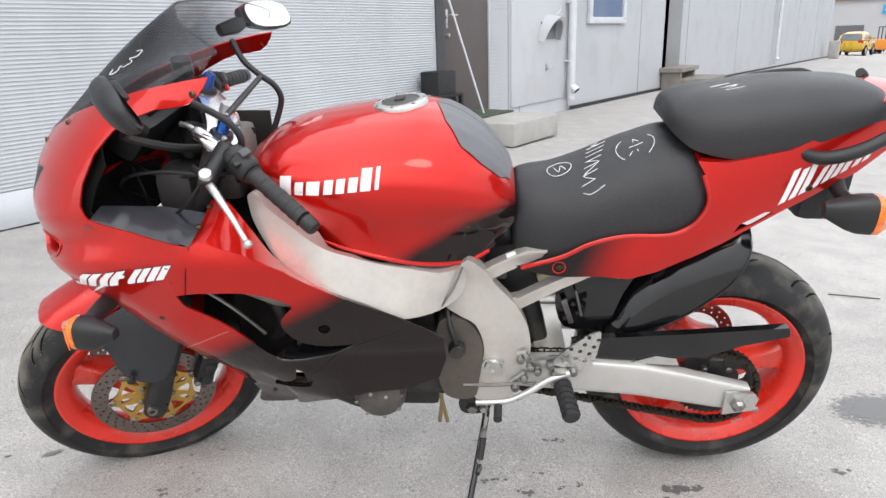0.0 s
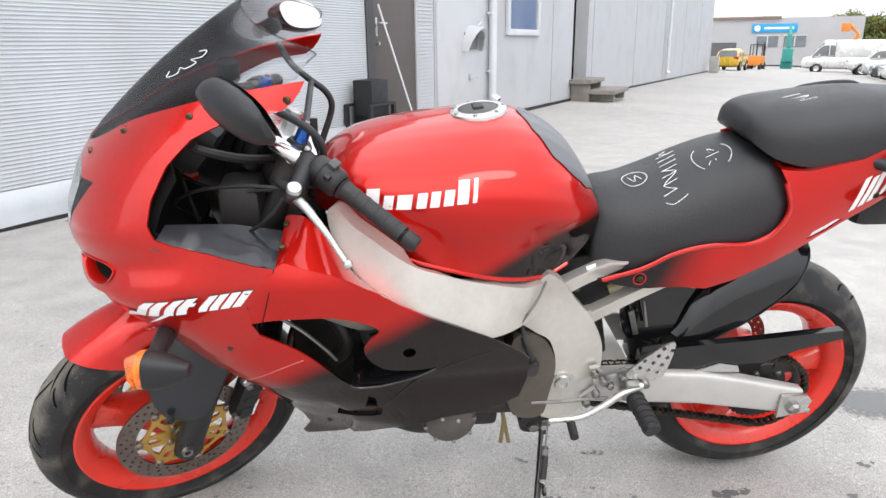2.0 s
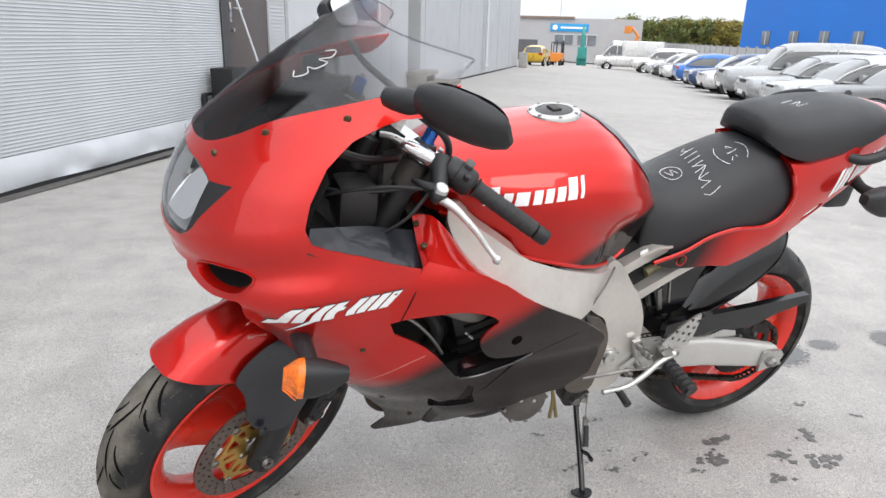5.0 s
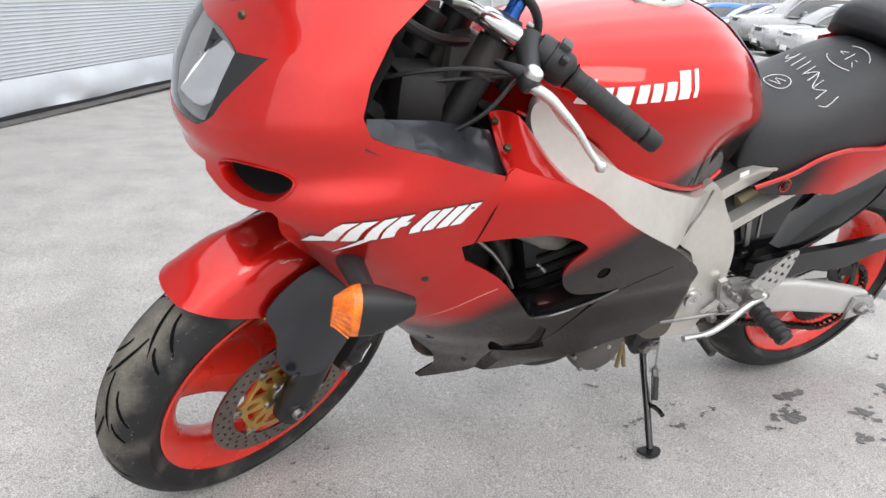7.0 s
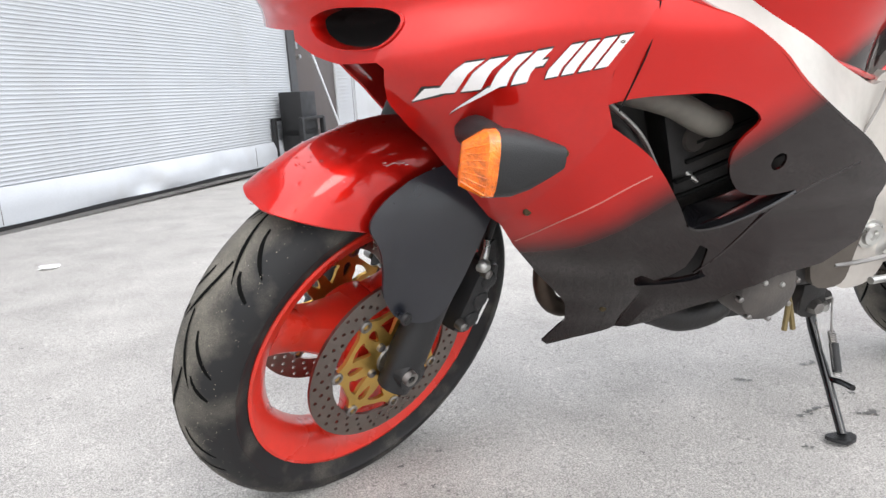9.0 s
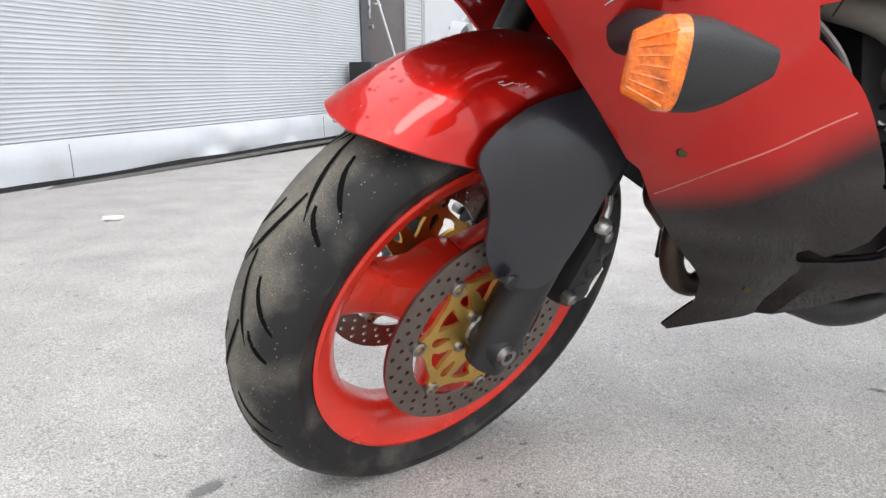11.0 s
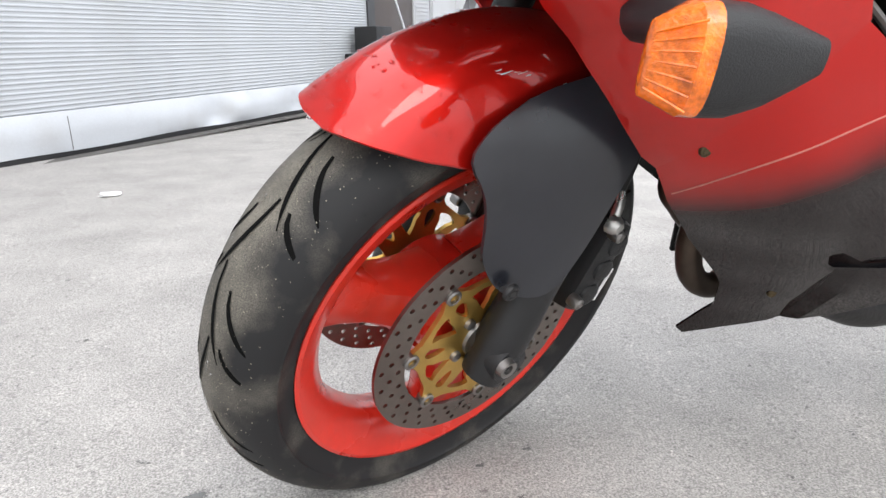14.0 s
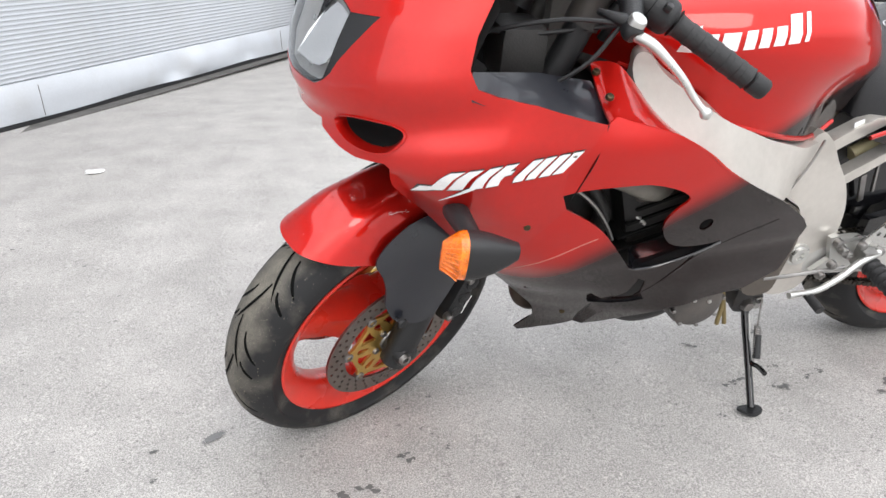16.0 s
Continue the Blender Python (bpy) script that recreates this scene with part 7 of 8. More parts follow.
WALL_H = 4.6
shutter = thing("roller_shutter", box(9.6, 0.06, 3.9, (0, 0.05, 0)), steel_white, "white ribbed roller shutter door", "shutter door", kind="structure", m=at_wall(-1.68, 0, 2.12))
slat = bmesh.new()
prof = [(-0.005 - 0.0034 * math.cos(2 * math.pi * i / 8), -0.0125 + 0.025 * i / 8) for i in range(9)]
prof[-1] = (prof[-1][0] + 0.0015, prof[-1][1])
loft([[Vector((x, -0.002 + y, z)) for y, z in prof] for x in (-4.8, -1.6, 1.6, 4.8)], closed=False, bm=slat)
slat_me = finish("slat", slat, steel_white)
for k in range(155):
    s = new("slat", slat_me)
    s.parent = shutter
    s.matrix_basis = Matrix.Translation((0, 0.026, -1.928 + 0.025 * k))
# dented flashing along the shutter's foot
rnd = random.Random(3)
bm = bmesh.new()
rows = []
for i in range(241):
    x = -6.48 + 9.6 * i / 240
    dent = -0.034 * math.exp(-((x - 0.68) / 0.13) ** 2) + 0.020 * math.exp(-((x - 0.92) / 0.10) ** 2) - 0.018 * math.exp(-((x - 1.66) / 0.08) ** 2) + 0.006 * math.sin(x * 2.3) + 0.004 * math.sin(x * 7.1)
    row = []
    for y, z in ((0.0, 0.246), (-0.010, 0.242), (-0.040 - dent * 0.4, 0.176 + 0.10 * dent), (-0.041 - dent, 0.115), (-0.039 - dent * 0.5, 0.060), (-0.036, 0.036 + 0.004 * math.sin(x * 5))):
        row.append(bm.verts.new((x, y, z)))
    rows.append(row)
for a, b_ in zip(rows, rows[1:]):
    for j in range(5):
        bm.faces.new((a[j], a[j + 1], b_[j + 1], b_[j]))
flash = thing("foot_flashing", bm, bent_tin, "dented white tin flashing along the shutter foot", "trim", kind="structure", m=at_wall(0, 0, 0))
part("rubber_seal", box(9.6, 0.05, 0.035, (-1.68, -0.005, 0.018), 0.004), black_metal, flash, "black rubber seal")
for x in (-3.4, -0.53, 2.2):
    part("tin_joint", box(0.004, 0.004, 0.18, (x, -0.038, 0.13), 0.001), steel, flash)
thing("gutter_grit", box(9.7, 0.12, 0.012, (-1.75, -0.07, 0.002), 0.004), mat("dark_grit", (0.10, 0.095, 0.09), 0.9, 0, 0.4, 12, bump=0.6, bump_scale=90), "dark strip of grit along the wall foot", "grit", kind="stuff", m=at_wall(0, 0, 0))


def wall_block(name, u0, u1, z0, z1, material, label, n=0.0, depth=0.3, groove=None):
    z0 = -1.0 if z0 == 0 else z0
    ob = thing(name, box(u1 - u0, depth, z1 - z0, (0, depth / 2, 0)), material, label, "wall", kind="structure", m=at_wall((u0 + u1) / 2, n, (z0 + z1) / 2, follow=False))
    if groove:
        for g in groove:
            part("panel_joint", box(0.014, 0.006, z1 - z0, (g - (u0 + u1) / 2, -0.002, 0)), mat("joint_shadow", (0.22, 0.22, 0.23), 0.6), ob)
    return ob


wall_block("wall_1", -6.6, 3.12, 4.07, WALL_H, panel_grey, "grey cladding above the shutter")
wall_block("wall_2", 3.12, 3.27, 0, WALL_H, mat("dark_jamb", (0.05, 0.05, 0.052), 0.5), "dark door jamb")
wall_block("wall_3", 3.27, 4.26, 2.32, WALL_H, panel_pale, "pale cladding above the door")
d1 = thing("door_1", box(0.99, 0.06, 2.12, (0, 0.05, 0), 0.004), door_brown, "closed dark brown steel door", "door", kind="structure", m=at_wall(3.765, 0, 1.26))
part("door_handle", tube([(-0.42, -0.02, 0.10), (-0.42, -0.06, 0.10), (-0.30, -0.06, 0.10)], 0.010, 8), bright, d1, "metal lever handle")
part("door_plate", box(0.04, 0.008, 0.20, (-0.42, 0.016, 0.06), 0.002), bright, d1)
part("door_lock", revolve([(0.0005, -0.02), (0.02, -0.02), (0.02, 0.02), (0.0005, 0.02)], 12), bright, d1, "", Matrix.Translation((-0.42, 0.0, -0.12)))
wall_block("wall_4", 4.26, 6.60, 0, WALL_H, panel_pale, "pale ribbed cladding panel", groove=(4.74, 5.05))
rib = finish("cladding_rib", box(0.42, 0.012, 0.014, (0, 0, 0)), panel_pale)
ribs = base("ribbed_strip", at_wall(4.50, 0.004, 0.1), "narrow strip of pale horizontal ribs", "wall", kind="structure")
for k in range(88):
    s = new("rib", rib)
    s.parent = ribs
    s.matrix_basis = Matrix.Translation((0, 0, 0.044 * k))
hatch = thing("door_2", box(1.75, 0.035, 2.3, (0, 0, 0), 0.004), panel_pale, "pale grey service door with hooded vent", "door", kind="structure", m=at_wall(5.66, 0.012, 1.35))
hood = bmesh.new()
rings = []
for i in range(9):
    a = math.pi * i / 8
    rings.append([Vector((-0.30 * math.cos(a), 0.0, 0.36 * math.sin(a))), Vector((-0.29 * math.cos(a), -0.20 * (0.35 + 0.65 * math.sin(a)) - 0.02, 0.33 * math.sin(a) - 0.01)), Vector((-0.26 * math.cos(a), -0.18 * (0.35 + 0.65 * math.sin(a)), 0.30 * math.sin(a) - 0.02))])
loft(rings, closed=False, bm=hood)
part("vent_hood", hood, panel_pale, hatch, "half-round tin vent hood", Matrix.Translation((0.2, -0.02, -0.30)))
part("vent_grille", box(0.46, 0.02, 0.24, (0.2, -0.022, -0.16), 0.002), mat("dark_vent", (0.18, 0.18, 0.19), 0.6), hatch)
part("vent_hook", tube([(0.28, -0.10, 0.06), (0.36, -0.12, 0.10), (0.38, -0.12, 0.16)], 0.008, 8), zinc, hatch)
part("door_handle", tube([(0.16, -0.02, -0.68), (0.16, -0.07, -0.68), (0.28, -0.07, -0.68)], 0.012, 8), bright, hatch, "metal lever handle")
part("door_plate", box(0.05, 0.01, 0.12, (0.15, -0.022, -0.68), 0.002), bright, hatch)
wall_block("wall_5", 6.60, 11.26, 0, WALL_H, panel_grey, "light grey wall cladding", n=0.03, groove=(9.8,))
pipe = thing("drain_pipe", tube([(0, -0.09, WALL_H), (0, -0.09, 0.50), (0.0, -0.10, 0.38), (0.01, -0.17, 0.30)], [0.06, 0.06, 0.062, 0.075], 16), zinc, "pale grey round drain pipe on the wall", "drain pipe", group="wall drain pipes", m=at_wall(6.50, 0.03, 0))
part("pipe_mouth", revolve([(0.0005, 0.0), (0.064, 0.0), (0.064, 0.004), (0.0005, 0.004)], 18), dark_void, pipe, "", Matrix.Translation((0.0105, -0.174, 0.296)) @ Matrix.Rotation(radians(48), 4, "X"))
part("pipe_clamp", box(0.15, 0.10, 0.03, (0, -0.06, 1.6), 0.004), zinc, pipe)
part("pipe_clamp", box(0.15, 0.10, 0.03, (0, -0.06, 0.75), 0.004), zinc, pipe)
copy_thing(pipe, at_wall(23.9, 0.10, 0))
win = thing("window_1", box(1.55, 0.02, 1.5, (0, 0, 0)), glass_dark, "small shut window in the grey wall", "window", kind="structure", m=at_wall(8.06, 0.045, 2.12))
for n_, sx, sz, x, z in (("window_frame", 1.60, 0.10, 0, 0.75), ("window_sill", 1.66, 0.10, 0, -0.76), ("window_frame", 0.12, 1.5, -0.76, 0), ("window_frame", 0.12, 1.5, 0.76, 0)):
    part(n_, box(sx, 0.05, sz, (x, -0.015, z), 0.006), zinc, win)
wall_block("wall_6", 11.26, 12.42, 0, WALL_H, mat("recess_grey", (0.30, 0.31, 0.32), 0.6), "grey recessed wall strip", n=-0.35)
wall_block("wall_7", 12.42, 41.4, 0, WALL_H, panel_grey, "long light grey cladding wall", n=0.05, groove=(12.9, 18.0, 23.6, 29.0, 35.0))
bm = bmesh.new()
rows = []
for i in range(30):
    u = 6.60 + 34.8 * i / 29
    low = at_wall(u, 0.058, 0).translation
    rows.append([bm.verts.new(low + Vector((0, 0, z))) for z in (-0.02, 0.06)])
for a, b_ in zip(rows, rows[1:]):
    bm.faces.new((a[0], b_[0], b_[1], a[1]))
thing("wall_8", bm, black_metal, "dark wall foot strip", "wall", kind="structure")
thing("wall_9", box(0.3, 8, WALL_H + 1, (0, 4, 0)), panel_grey, "grey end wall of the long building", "wall", kind="structure", m=at_wall(41.25, 0.05, WALL_H / 2 - 0.5, follow=False))
thing("roof", box(48.2, 8.2, 0.25, (0, 3.9, 0)), mat("roof_sheet", (0.30, 0.31, 0.32), 0.6), "flat grey roof edge", "roof", kind="structure", m=at_wall(17.5, 0.1, WALL_H + 0.125, follow=False))
thing("wall_10", box(0.3, 8, WALL_H, (0, 4, 0)), panel_grey, "grey end wall", "wall", kind="structure", m=at_wall(-6.6, 0, WALL_H / 2, follow=False))
thing("wall_11", box(48, 0.3, WALL_H + 1, (0, 0, 0)), panel_grey, "grey rear wall", "wall", kind="structure", m=at_wall(17.5, -7.9, WALL_H / 2 - 0.5, follow=False))
step = thing("door_step", box(1.05, 1.15, 0.24, (0, -0.575, 0), 0.02), concrete, "rough concrete step before the brown door", "step", kind="structure", m=at_wall(3.35, 0.0, 0.115))
part("door_mat", box(0.9, 0.5, 0.02, (0.05, -0.33, 0.130), 0.006), mat("green_mat", (0.05, 0.07, 0.045), 0.9), step)
st = base("wooden_steps", at_wall(11.75, 0, 0), "two rough grey wooden steps at the wall recess", "steps")
wood = mat("weathered_wood", (0.22, 0.20, 0.18), 0.8, 0, 0.25, 6, bump=0.4, bump_scale=60)
part("tread", box(1.3, 0.5, 0.09, (0, -0.25, 0.42), 0.01), wood, st)
part("tread", box(1.5, 0.6, 0.09, (0.2, -0.70, 0.20), 0.01), wood, st)
for x in (-0.5, 0.5):
    part("riser", box(0.12, 0.4, 0.40, (x, -0.25, 0.20), 0.01), wood, st)
    part("riser", box(0.12, 0.5, 0.16, (x + 0.2, -0.70, 0.08), 0.01), wood, st)
post = base("wall_post", at_wall(38.6, 0.4, 0), "rough grey post at the building corner", "post")
part("shaft", box(0.5, 0.5, 0.9, (0, -0.2, 0.45), 0.05), concrete, post)

# black stand with a planter before the jamb
pl = base("planter_stand", at_wall(2.86, 0.17, 0), "black metal planter stand before the shutter edge", "planter")
part("pot", box(0.34, 0.24, 0.44, (0.02, 0, 0.54), 0.015), black_metal, pl, "black square pot")
part("foot_plate", box(0.60, 0.36, 0.04, (0, 0, 0.02), 0.006), black_metal, pl)
for x, y in ((-0.24, -0.15), (0.24, -0.15), (-0.24, 0.15), (0.24, 0.15)):
    part("leg", box(0.045, 0.045, 0.47, (x, y, 0.27), 0.004), black_metal, pl)
part("rim_bar", box(0.53, 0.03, 0.03, (0, -0.15, 0.50), 0.003), black_metal, pl)
part("rim_bar", box(0.53, 0.03, 0.03, (0, 0.15, 0.50), 0.003), black_metal, pl)
part("panel", box(0.30, 0.24, 0.36, (0, 0, 0.22), 0.01), black_metal, pl)
thing("broom", tube([(0.30, -0.20, 0.02), (0.02, 0.16, 1.55)], 0.012, 8), zinc, "thin pale broom handle leaning on the jamb", "broom", m=at_wall(3.22, 0.24, 0))

# ---- parked cars ----
tyre_m = mat("car_tyre", (0.018, 0.018, 0.018), 0.8)
car_glass = mat("car_glass", (0.07, 0.075, 0.08), 0.06, 0.0, 0.2, 2, coat=0.9)
chrome = mat("car_trim", (0.6, 0.6, 0.6), 0.2, 1.0)
lamp_glass = mat("car_headlamp", (0.55, 0.57, 0.60), 0.12, 0.2, 0.2, 20, coat=0.6)
red_lamp = mat("car_tail_lamp", (0.45, 0.01, 0.01), 0.15, coat=0.5)
PAINT = {}


def paint(name, c):
    if name not in PAINT:
        PAINT[name] = mat(name + "_car_paint", c, 0.3, 0.3, 0.06, 1.5, coat=0.7)
    return PAINT[name]


def car(m, colour, label, kind="sedan", L=4.5, Wd=1.75, H=1.45, group="row of parked cars"):
    """A car with its front towards -y, on its wheels."""
    c = base("car", m, label, "car", group)
    pm = colour
    hw = Wd / 2
    belt, bonnet, sill = {"sedan": (0.92, 0.80, 0.20), "suv": (1.10, 1.02, 0.30), "van": (1.15, 1.05, 0.25), "wagon": (0.95, 0.84, 0.22)}[kind]
    # body tub
    st = {"sedan": [(0.0, 0.46, 0.62), (0.04, 0.34, 0.72), (0.25, 0.22, 0.80), (1.3, 0.20, 0.90), (2.2, 0.20, 0.93), (3.6, 0.22, 0.95), (4.3, 0.30, 0.96), (4.45, 0.40, 0.88), (4.5, 0.50, 0.70)],
          "suv": [(0.0, 0.55, 0.80), (0.05, 0.42, 0.95), (0.25, 0.32, 1.02), (1.2, 0.30, 1.10), (2.2, 0.30, 1.12), (3.8, 0.32, 1.14), (4.4, 0.40, 1.12), (4.5, 0.5, 0.95)],
          "van": [(0.0, 0.5, 0.75), (0.05, 0.38, 0.95), (0.2, 0.28, 1.05), (0.9, 0.25, 1.18), (2.2, 0.25, 1.2), (4.3, 0.28, 1.2), (4.45, 0.35, 1.2), (4.5, 0.45, 1.1)]}["sedan" if kind == "wagon" else kind]
    rings = []
    for y, lo, hi in st:
        yy = y / 4.5 * L - L / 2
        w = hw * (1 - 0.10 * max(0, 1 - y / 0.5) ** 2 - 0.08 * max(0, (y - 4.0) / 0.5) ** 2)
        ring = []
        for i in range(20):
            q = 2 * math.pi * i / 20
            cx, cz = math.cos(q), math.sin(q)
            ring.append(Vector((w * math.copysign(abs(cx) ** 0.45, cx), yy, (lo + hi) / 2 + (hi - lo) / 2 * math.copysign(abs(cz) ** 0.5, cz))))
        rings.append(ring)
    body = part("body", loft(rings), pm, c)
    # cabin: glass core and painted roof with pillars
    g = {"sedan": (1.15, 1.95, 3.45, 4.10), "wagon": (1.15, 1.85, 4.0, 4.40), "suv": (1.15, 1.75, 4.1, 4.45), "van": (0.55, 1.15, 1.75, 1.80)}[kind]
    y0, y1, y2, y3 = (v / 4.5 * L - L / 2 for v in g)
    prof = spline([(y0, belt - 0.05), (y0 + 0.35 * (y1 - y0), belt + 0.42 * (H - belt)), (y1, H - 0.06), ((y1 + y2) / 2, H), (y2, H - 0.07), (y2 + 0.55 * (y3 - y2), belt + 0.50 * (H - belt)), (y3, belt - 0.02)], 4)

    def house(y, z, k, grow=0.0):
        """A point of the cabin's shell: k runs across from sill to sill."""
        c_, s_ = math.cos(math.pi * k), math.sin(math.pi * k)
        lo = belt - 0.08
        up = (z - lo) * abs(s_) ** 0.42
        w = hw * (0.93 - 0.17 * up / (H - lo)) + grow
        return Vector((w * math.copysign(abs(c_) ** 0.40, c_), y, lo + up + grow))
    part("glazing", loft([[house(p.x, p.y, i / 18) for i in range(19)] for p in prof], closed=False), car_glass, c, "dark car windows")
    crown = [p for p in prof if p.y > H - 0.13]
    part("roof", loft([[house(p.x, p.y, 0.13 + 0.74 * i / 14, 0.008) for i in range(15)] for p in crown], closed=False), pm, c)
    if kind == "van":
        part("cargo_box", box(Wd * 0.94, L * 0.60, H - 0.75, (0, L * 0.19, 0.75 + (H - 0.75) / 2), 0.10), pm, c)
    for s in (-1, 1):
        edge = 0.17 if s > 0 else 0.83
        part("pillar", tube([house(p.x, p.y, edge, 0.004) for p in prof[:9]], 0.030, 8, n=2), pm, c)
        part("pillar", tube([house(p.x, p.y, edge, 0.004) for p in prof[-9:]], 0.038, 8, n=2), pm, c)
        ym = (y1 + y2) / 2
        part("pillar", tube([house(ym, H, k if s > 0 else 1 - k, 0.003) for k in (0.0, 0.01, 0.04, 0.10, 0.17)], 0.026, 8, n=2), pm, c)
        part("window_line", tube([(s * hw * 0.945, y0 + 0.10, belt - 0.06), (s * hw * 0.950, ym, belt - 0.04), (s * hw * 0.945, y3 - 0.06, belt - 0.03)], 0.020, 6), pm, c)
        part("door_mirror", box(0.20, 0.10, 0.13, (s * (hw + 0.09), y0 + 0.45, belt + 0.05), 0.03), pm, c)
        part("headlamp", box(0.42, 0.10, 0.16, (s * hw * 0.66, -L / 2 + 0.07, bonnet - 0.13), 0.03), lamp_glass, c, "clear headlamp")
        part("tail_lamp", box(0.30, 0.08, 0.18, (s * hw * 0.75, L / 2 - 0.06, bonnet - 0.02), 0.03), red_lamp, c)
        part("door_seam", box(0.004, 0.012, 0.55, (s * (hw + 0.0005), (y1 + y2) / 2, 0.62)), dark_void, c)
        for y in (-L * 0.31, L * 0.29):
            r = 0.37 if kind == "suv" else 0.31
            part("wheel_arch", revolve([(r + 0.05, -0.01), (r + 0.07, -0.012), (r + 0.07, 0.05), (0.001, 0.05), (0.001, 0.02), (r + 0.05, 0.02)], 26), dark_void, c, "", Matrix.Translation((s * (hw - 0.02), y, r)) @ Matrix.Rotation(radians(90 if s > 0 else -90), 4, "Z"))
            w = part("wheel", revolve([(r * 0.60, -0.09), (r * 0.95, -0.10), (r, -0.06), (r, 0.07), (r * 0.6, 0.07)], 26), tyre_m, c, "", Matrix.Translation((s * (hw - 0.07), y, r)) @ Matrix.Rotation(radians(90 if s > 0 else -90), 4, "Z"))
            hub = revolve([(0.001, -0.085), (r * 0.18, -0.085), (r * 0.2, -0.07), (r * 0.52, -0.075), (r * 0.62, -0.09), (r * 0.62, 0.0), (0.001, 0.0)], 20)
            part("rim", hub, chrome, w)
    part("grille", box(0.62, 0.06, 0.15, (0, -L / 2 + 0.045, bonnet - 0.16), 0.02), black_metal, c)
    part("lower_grille", box(1.0, 0.06, 0.13, (0, -L / 2 + 0.03, sill + 0.15), 0.02), black_metal, c)
    part("bumper_line", box(Wd * 0.94, 0.03, 0.03, (0, -L / 2 + 0.035, sill + 0.30), 0.01), pm, c)
    part("number_plate", box(0.52, 0.02, 0.11, (0, -L / 2 - 0.005, sill + 0.20), 0.003), white_vinyl, c, "plain white plate")
    return c


def parked(u, n, turn=0):
    return at_wall(u, n, 0) @ Matrix.Rotation(radians(180 + turn), 4, "Z")


silver, pale, white, blue, navy, grey = (paint(n, c) for n, c in (("silver", (0.34, 0.35, 0.36)), ("pale_silver", (0.44, 0.45, 0.45)), ("white", (0.66, 0.66, 0.65)), ("bright_blue", (0.03, 0.15, 0.46)), ("navy_blue", (0.03, 0.06, 0.15)), ("graphite", (0.06, 0.062, 0.065))))
ROW = 10.4
car(parked(10.6, ROW), grey, "dark graphite sedan parked in the row", "sedan")
car(parked(13.4, ROW), pale, "pale silver sedan with wide grille", "sedan")
car(parked(16.1, ROW), silver, "silver estate car parked in the row", "wagon")
car(parked(18.8, ROW), silver, "silver off-road car on large wheels", "suv", L=4.6, Wd=1.85, H=1.78)
car(parked(22.4, ROW), white, "white sedan parked in the row", "sedan")
car(parked(25.6, ROW), navy, "dark blue sedan parked in the row", "sedan")
car(parked(29.5, ROW, 180), blue, "bright blue hatchback parked tail first", "sedan", L=4.4, H=1.42)
car(parked(34, ROW), white, "white sedan parked in the row", "sedan")
car(parked(38, ROW), grey, "dark graphite sedan parked in the row", "sedan")
car(parked(42, ROW), pale, "pale silver sedan parked in the row", "sedan")
car(parked(47, ROW - 0.5), white, "white off-road car in the far row", "suv", H=1.75)
car(parked(52.5, ROW - 2.6), white, "tall white panel van", "van", L=5.2, Wd=1.95, H=2.2)
car(at_wall(47.5, 0.95, 0) @ Matrix.Rotation(radians(82), 4, "Z"), paint("taxi_yellow", (0.62, 0.40, 0.03)), "small yellow hatchback standing by the wall end", "wagon", L=3.3, Wd=1.5, H=1.42, group="")
line_paint = mat("worn_line_paint", (0.62, 0.62, 0.60), 0.8, 0, 0.2, 5)
for k in range(15):
    thing("parking_line", box(0.12, 4.4, 0.004, (0, 0, 0)), line_paint, "worn white parking bay line", "road marking", group="parking bay lines", kind="structure", m=at_wall(9.3 + 2.75 * k, 8.2, 0.004))

# ---- distance ----
far_grey = mat("far_grey_cladding", (0.40, 0.40, 0.41), 0.6, 0, 0.08, 0.4)
hall = thing("far_hall", box(21, 10, 4.4, (0.5, 5, 0)), far_grey, "long grey hall with a blue sign across the yard end", "building", m=at_wall(72, -0.6, 2.2) @ Matrix.Rotation(radians(-90), 4, "Z"))
gate_m = mat("dark_gate", (0.10, 0.10, 0.11), 0.5)
for x, w, h in ((-7.5, 3.0, 2.6), (-0.9, 2.3, 2.15)):
    part("gateway", box(w, 0.1, h, (x, -0.03, -2.2 + h / 2), 0.0), gate_m, hall, "dark gateway")
for x, w in ((3.0, 1.9), (5.4, 1.9)):
    part("window", box(w, 0.1, 1.05, (x, -0.03, 0.05), 0.0), glass_dark, hall)
    part("window_frame", box(w + 0.15, 0.06, 0.09, (x, -0.08, 0.57), 0.0), zinc, hall)
    part("window_frame", box(0.08, 0.06, 1.05, (x, -0.08, 0.05), 0.0), zinc, hall)
part("sign", box(4.0, 0.12, 0.80, (3.5, -0.06, 1.25), 0.02), mat("sign_blue", (0.02, 0.30, 0.62), 0.4), hall, "blue sign board with white bar")
part("sign_bar", box(2.6, 0.02, 0.20, (3.9, -0.13, 1.25)), white_vinyl, hall)
part("sign_disc", revolve([(0.001, -0.02), (0.28, -0.02), (0.28, 0.02), (0.001, 0.02)], 20), white_vinyl, hall, "", Matrix.Translation((2.0, -0.14, 1.25)))
part("parapet", box(13, 0.4, 0.22, (-2.5, -0.05, 2.25), 0.02), mat("rust_parapet", (0.22, 0.16, 0.13), 0.7), hall)
part("mast", tube([(2.4, 3, 2.1), (2.4, 3, 4.4)], 0.06, 6), zinc, hall)
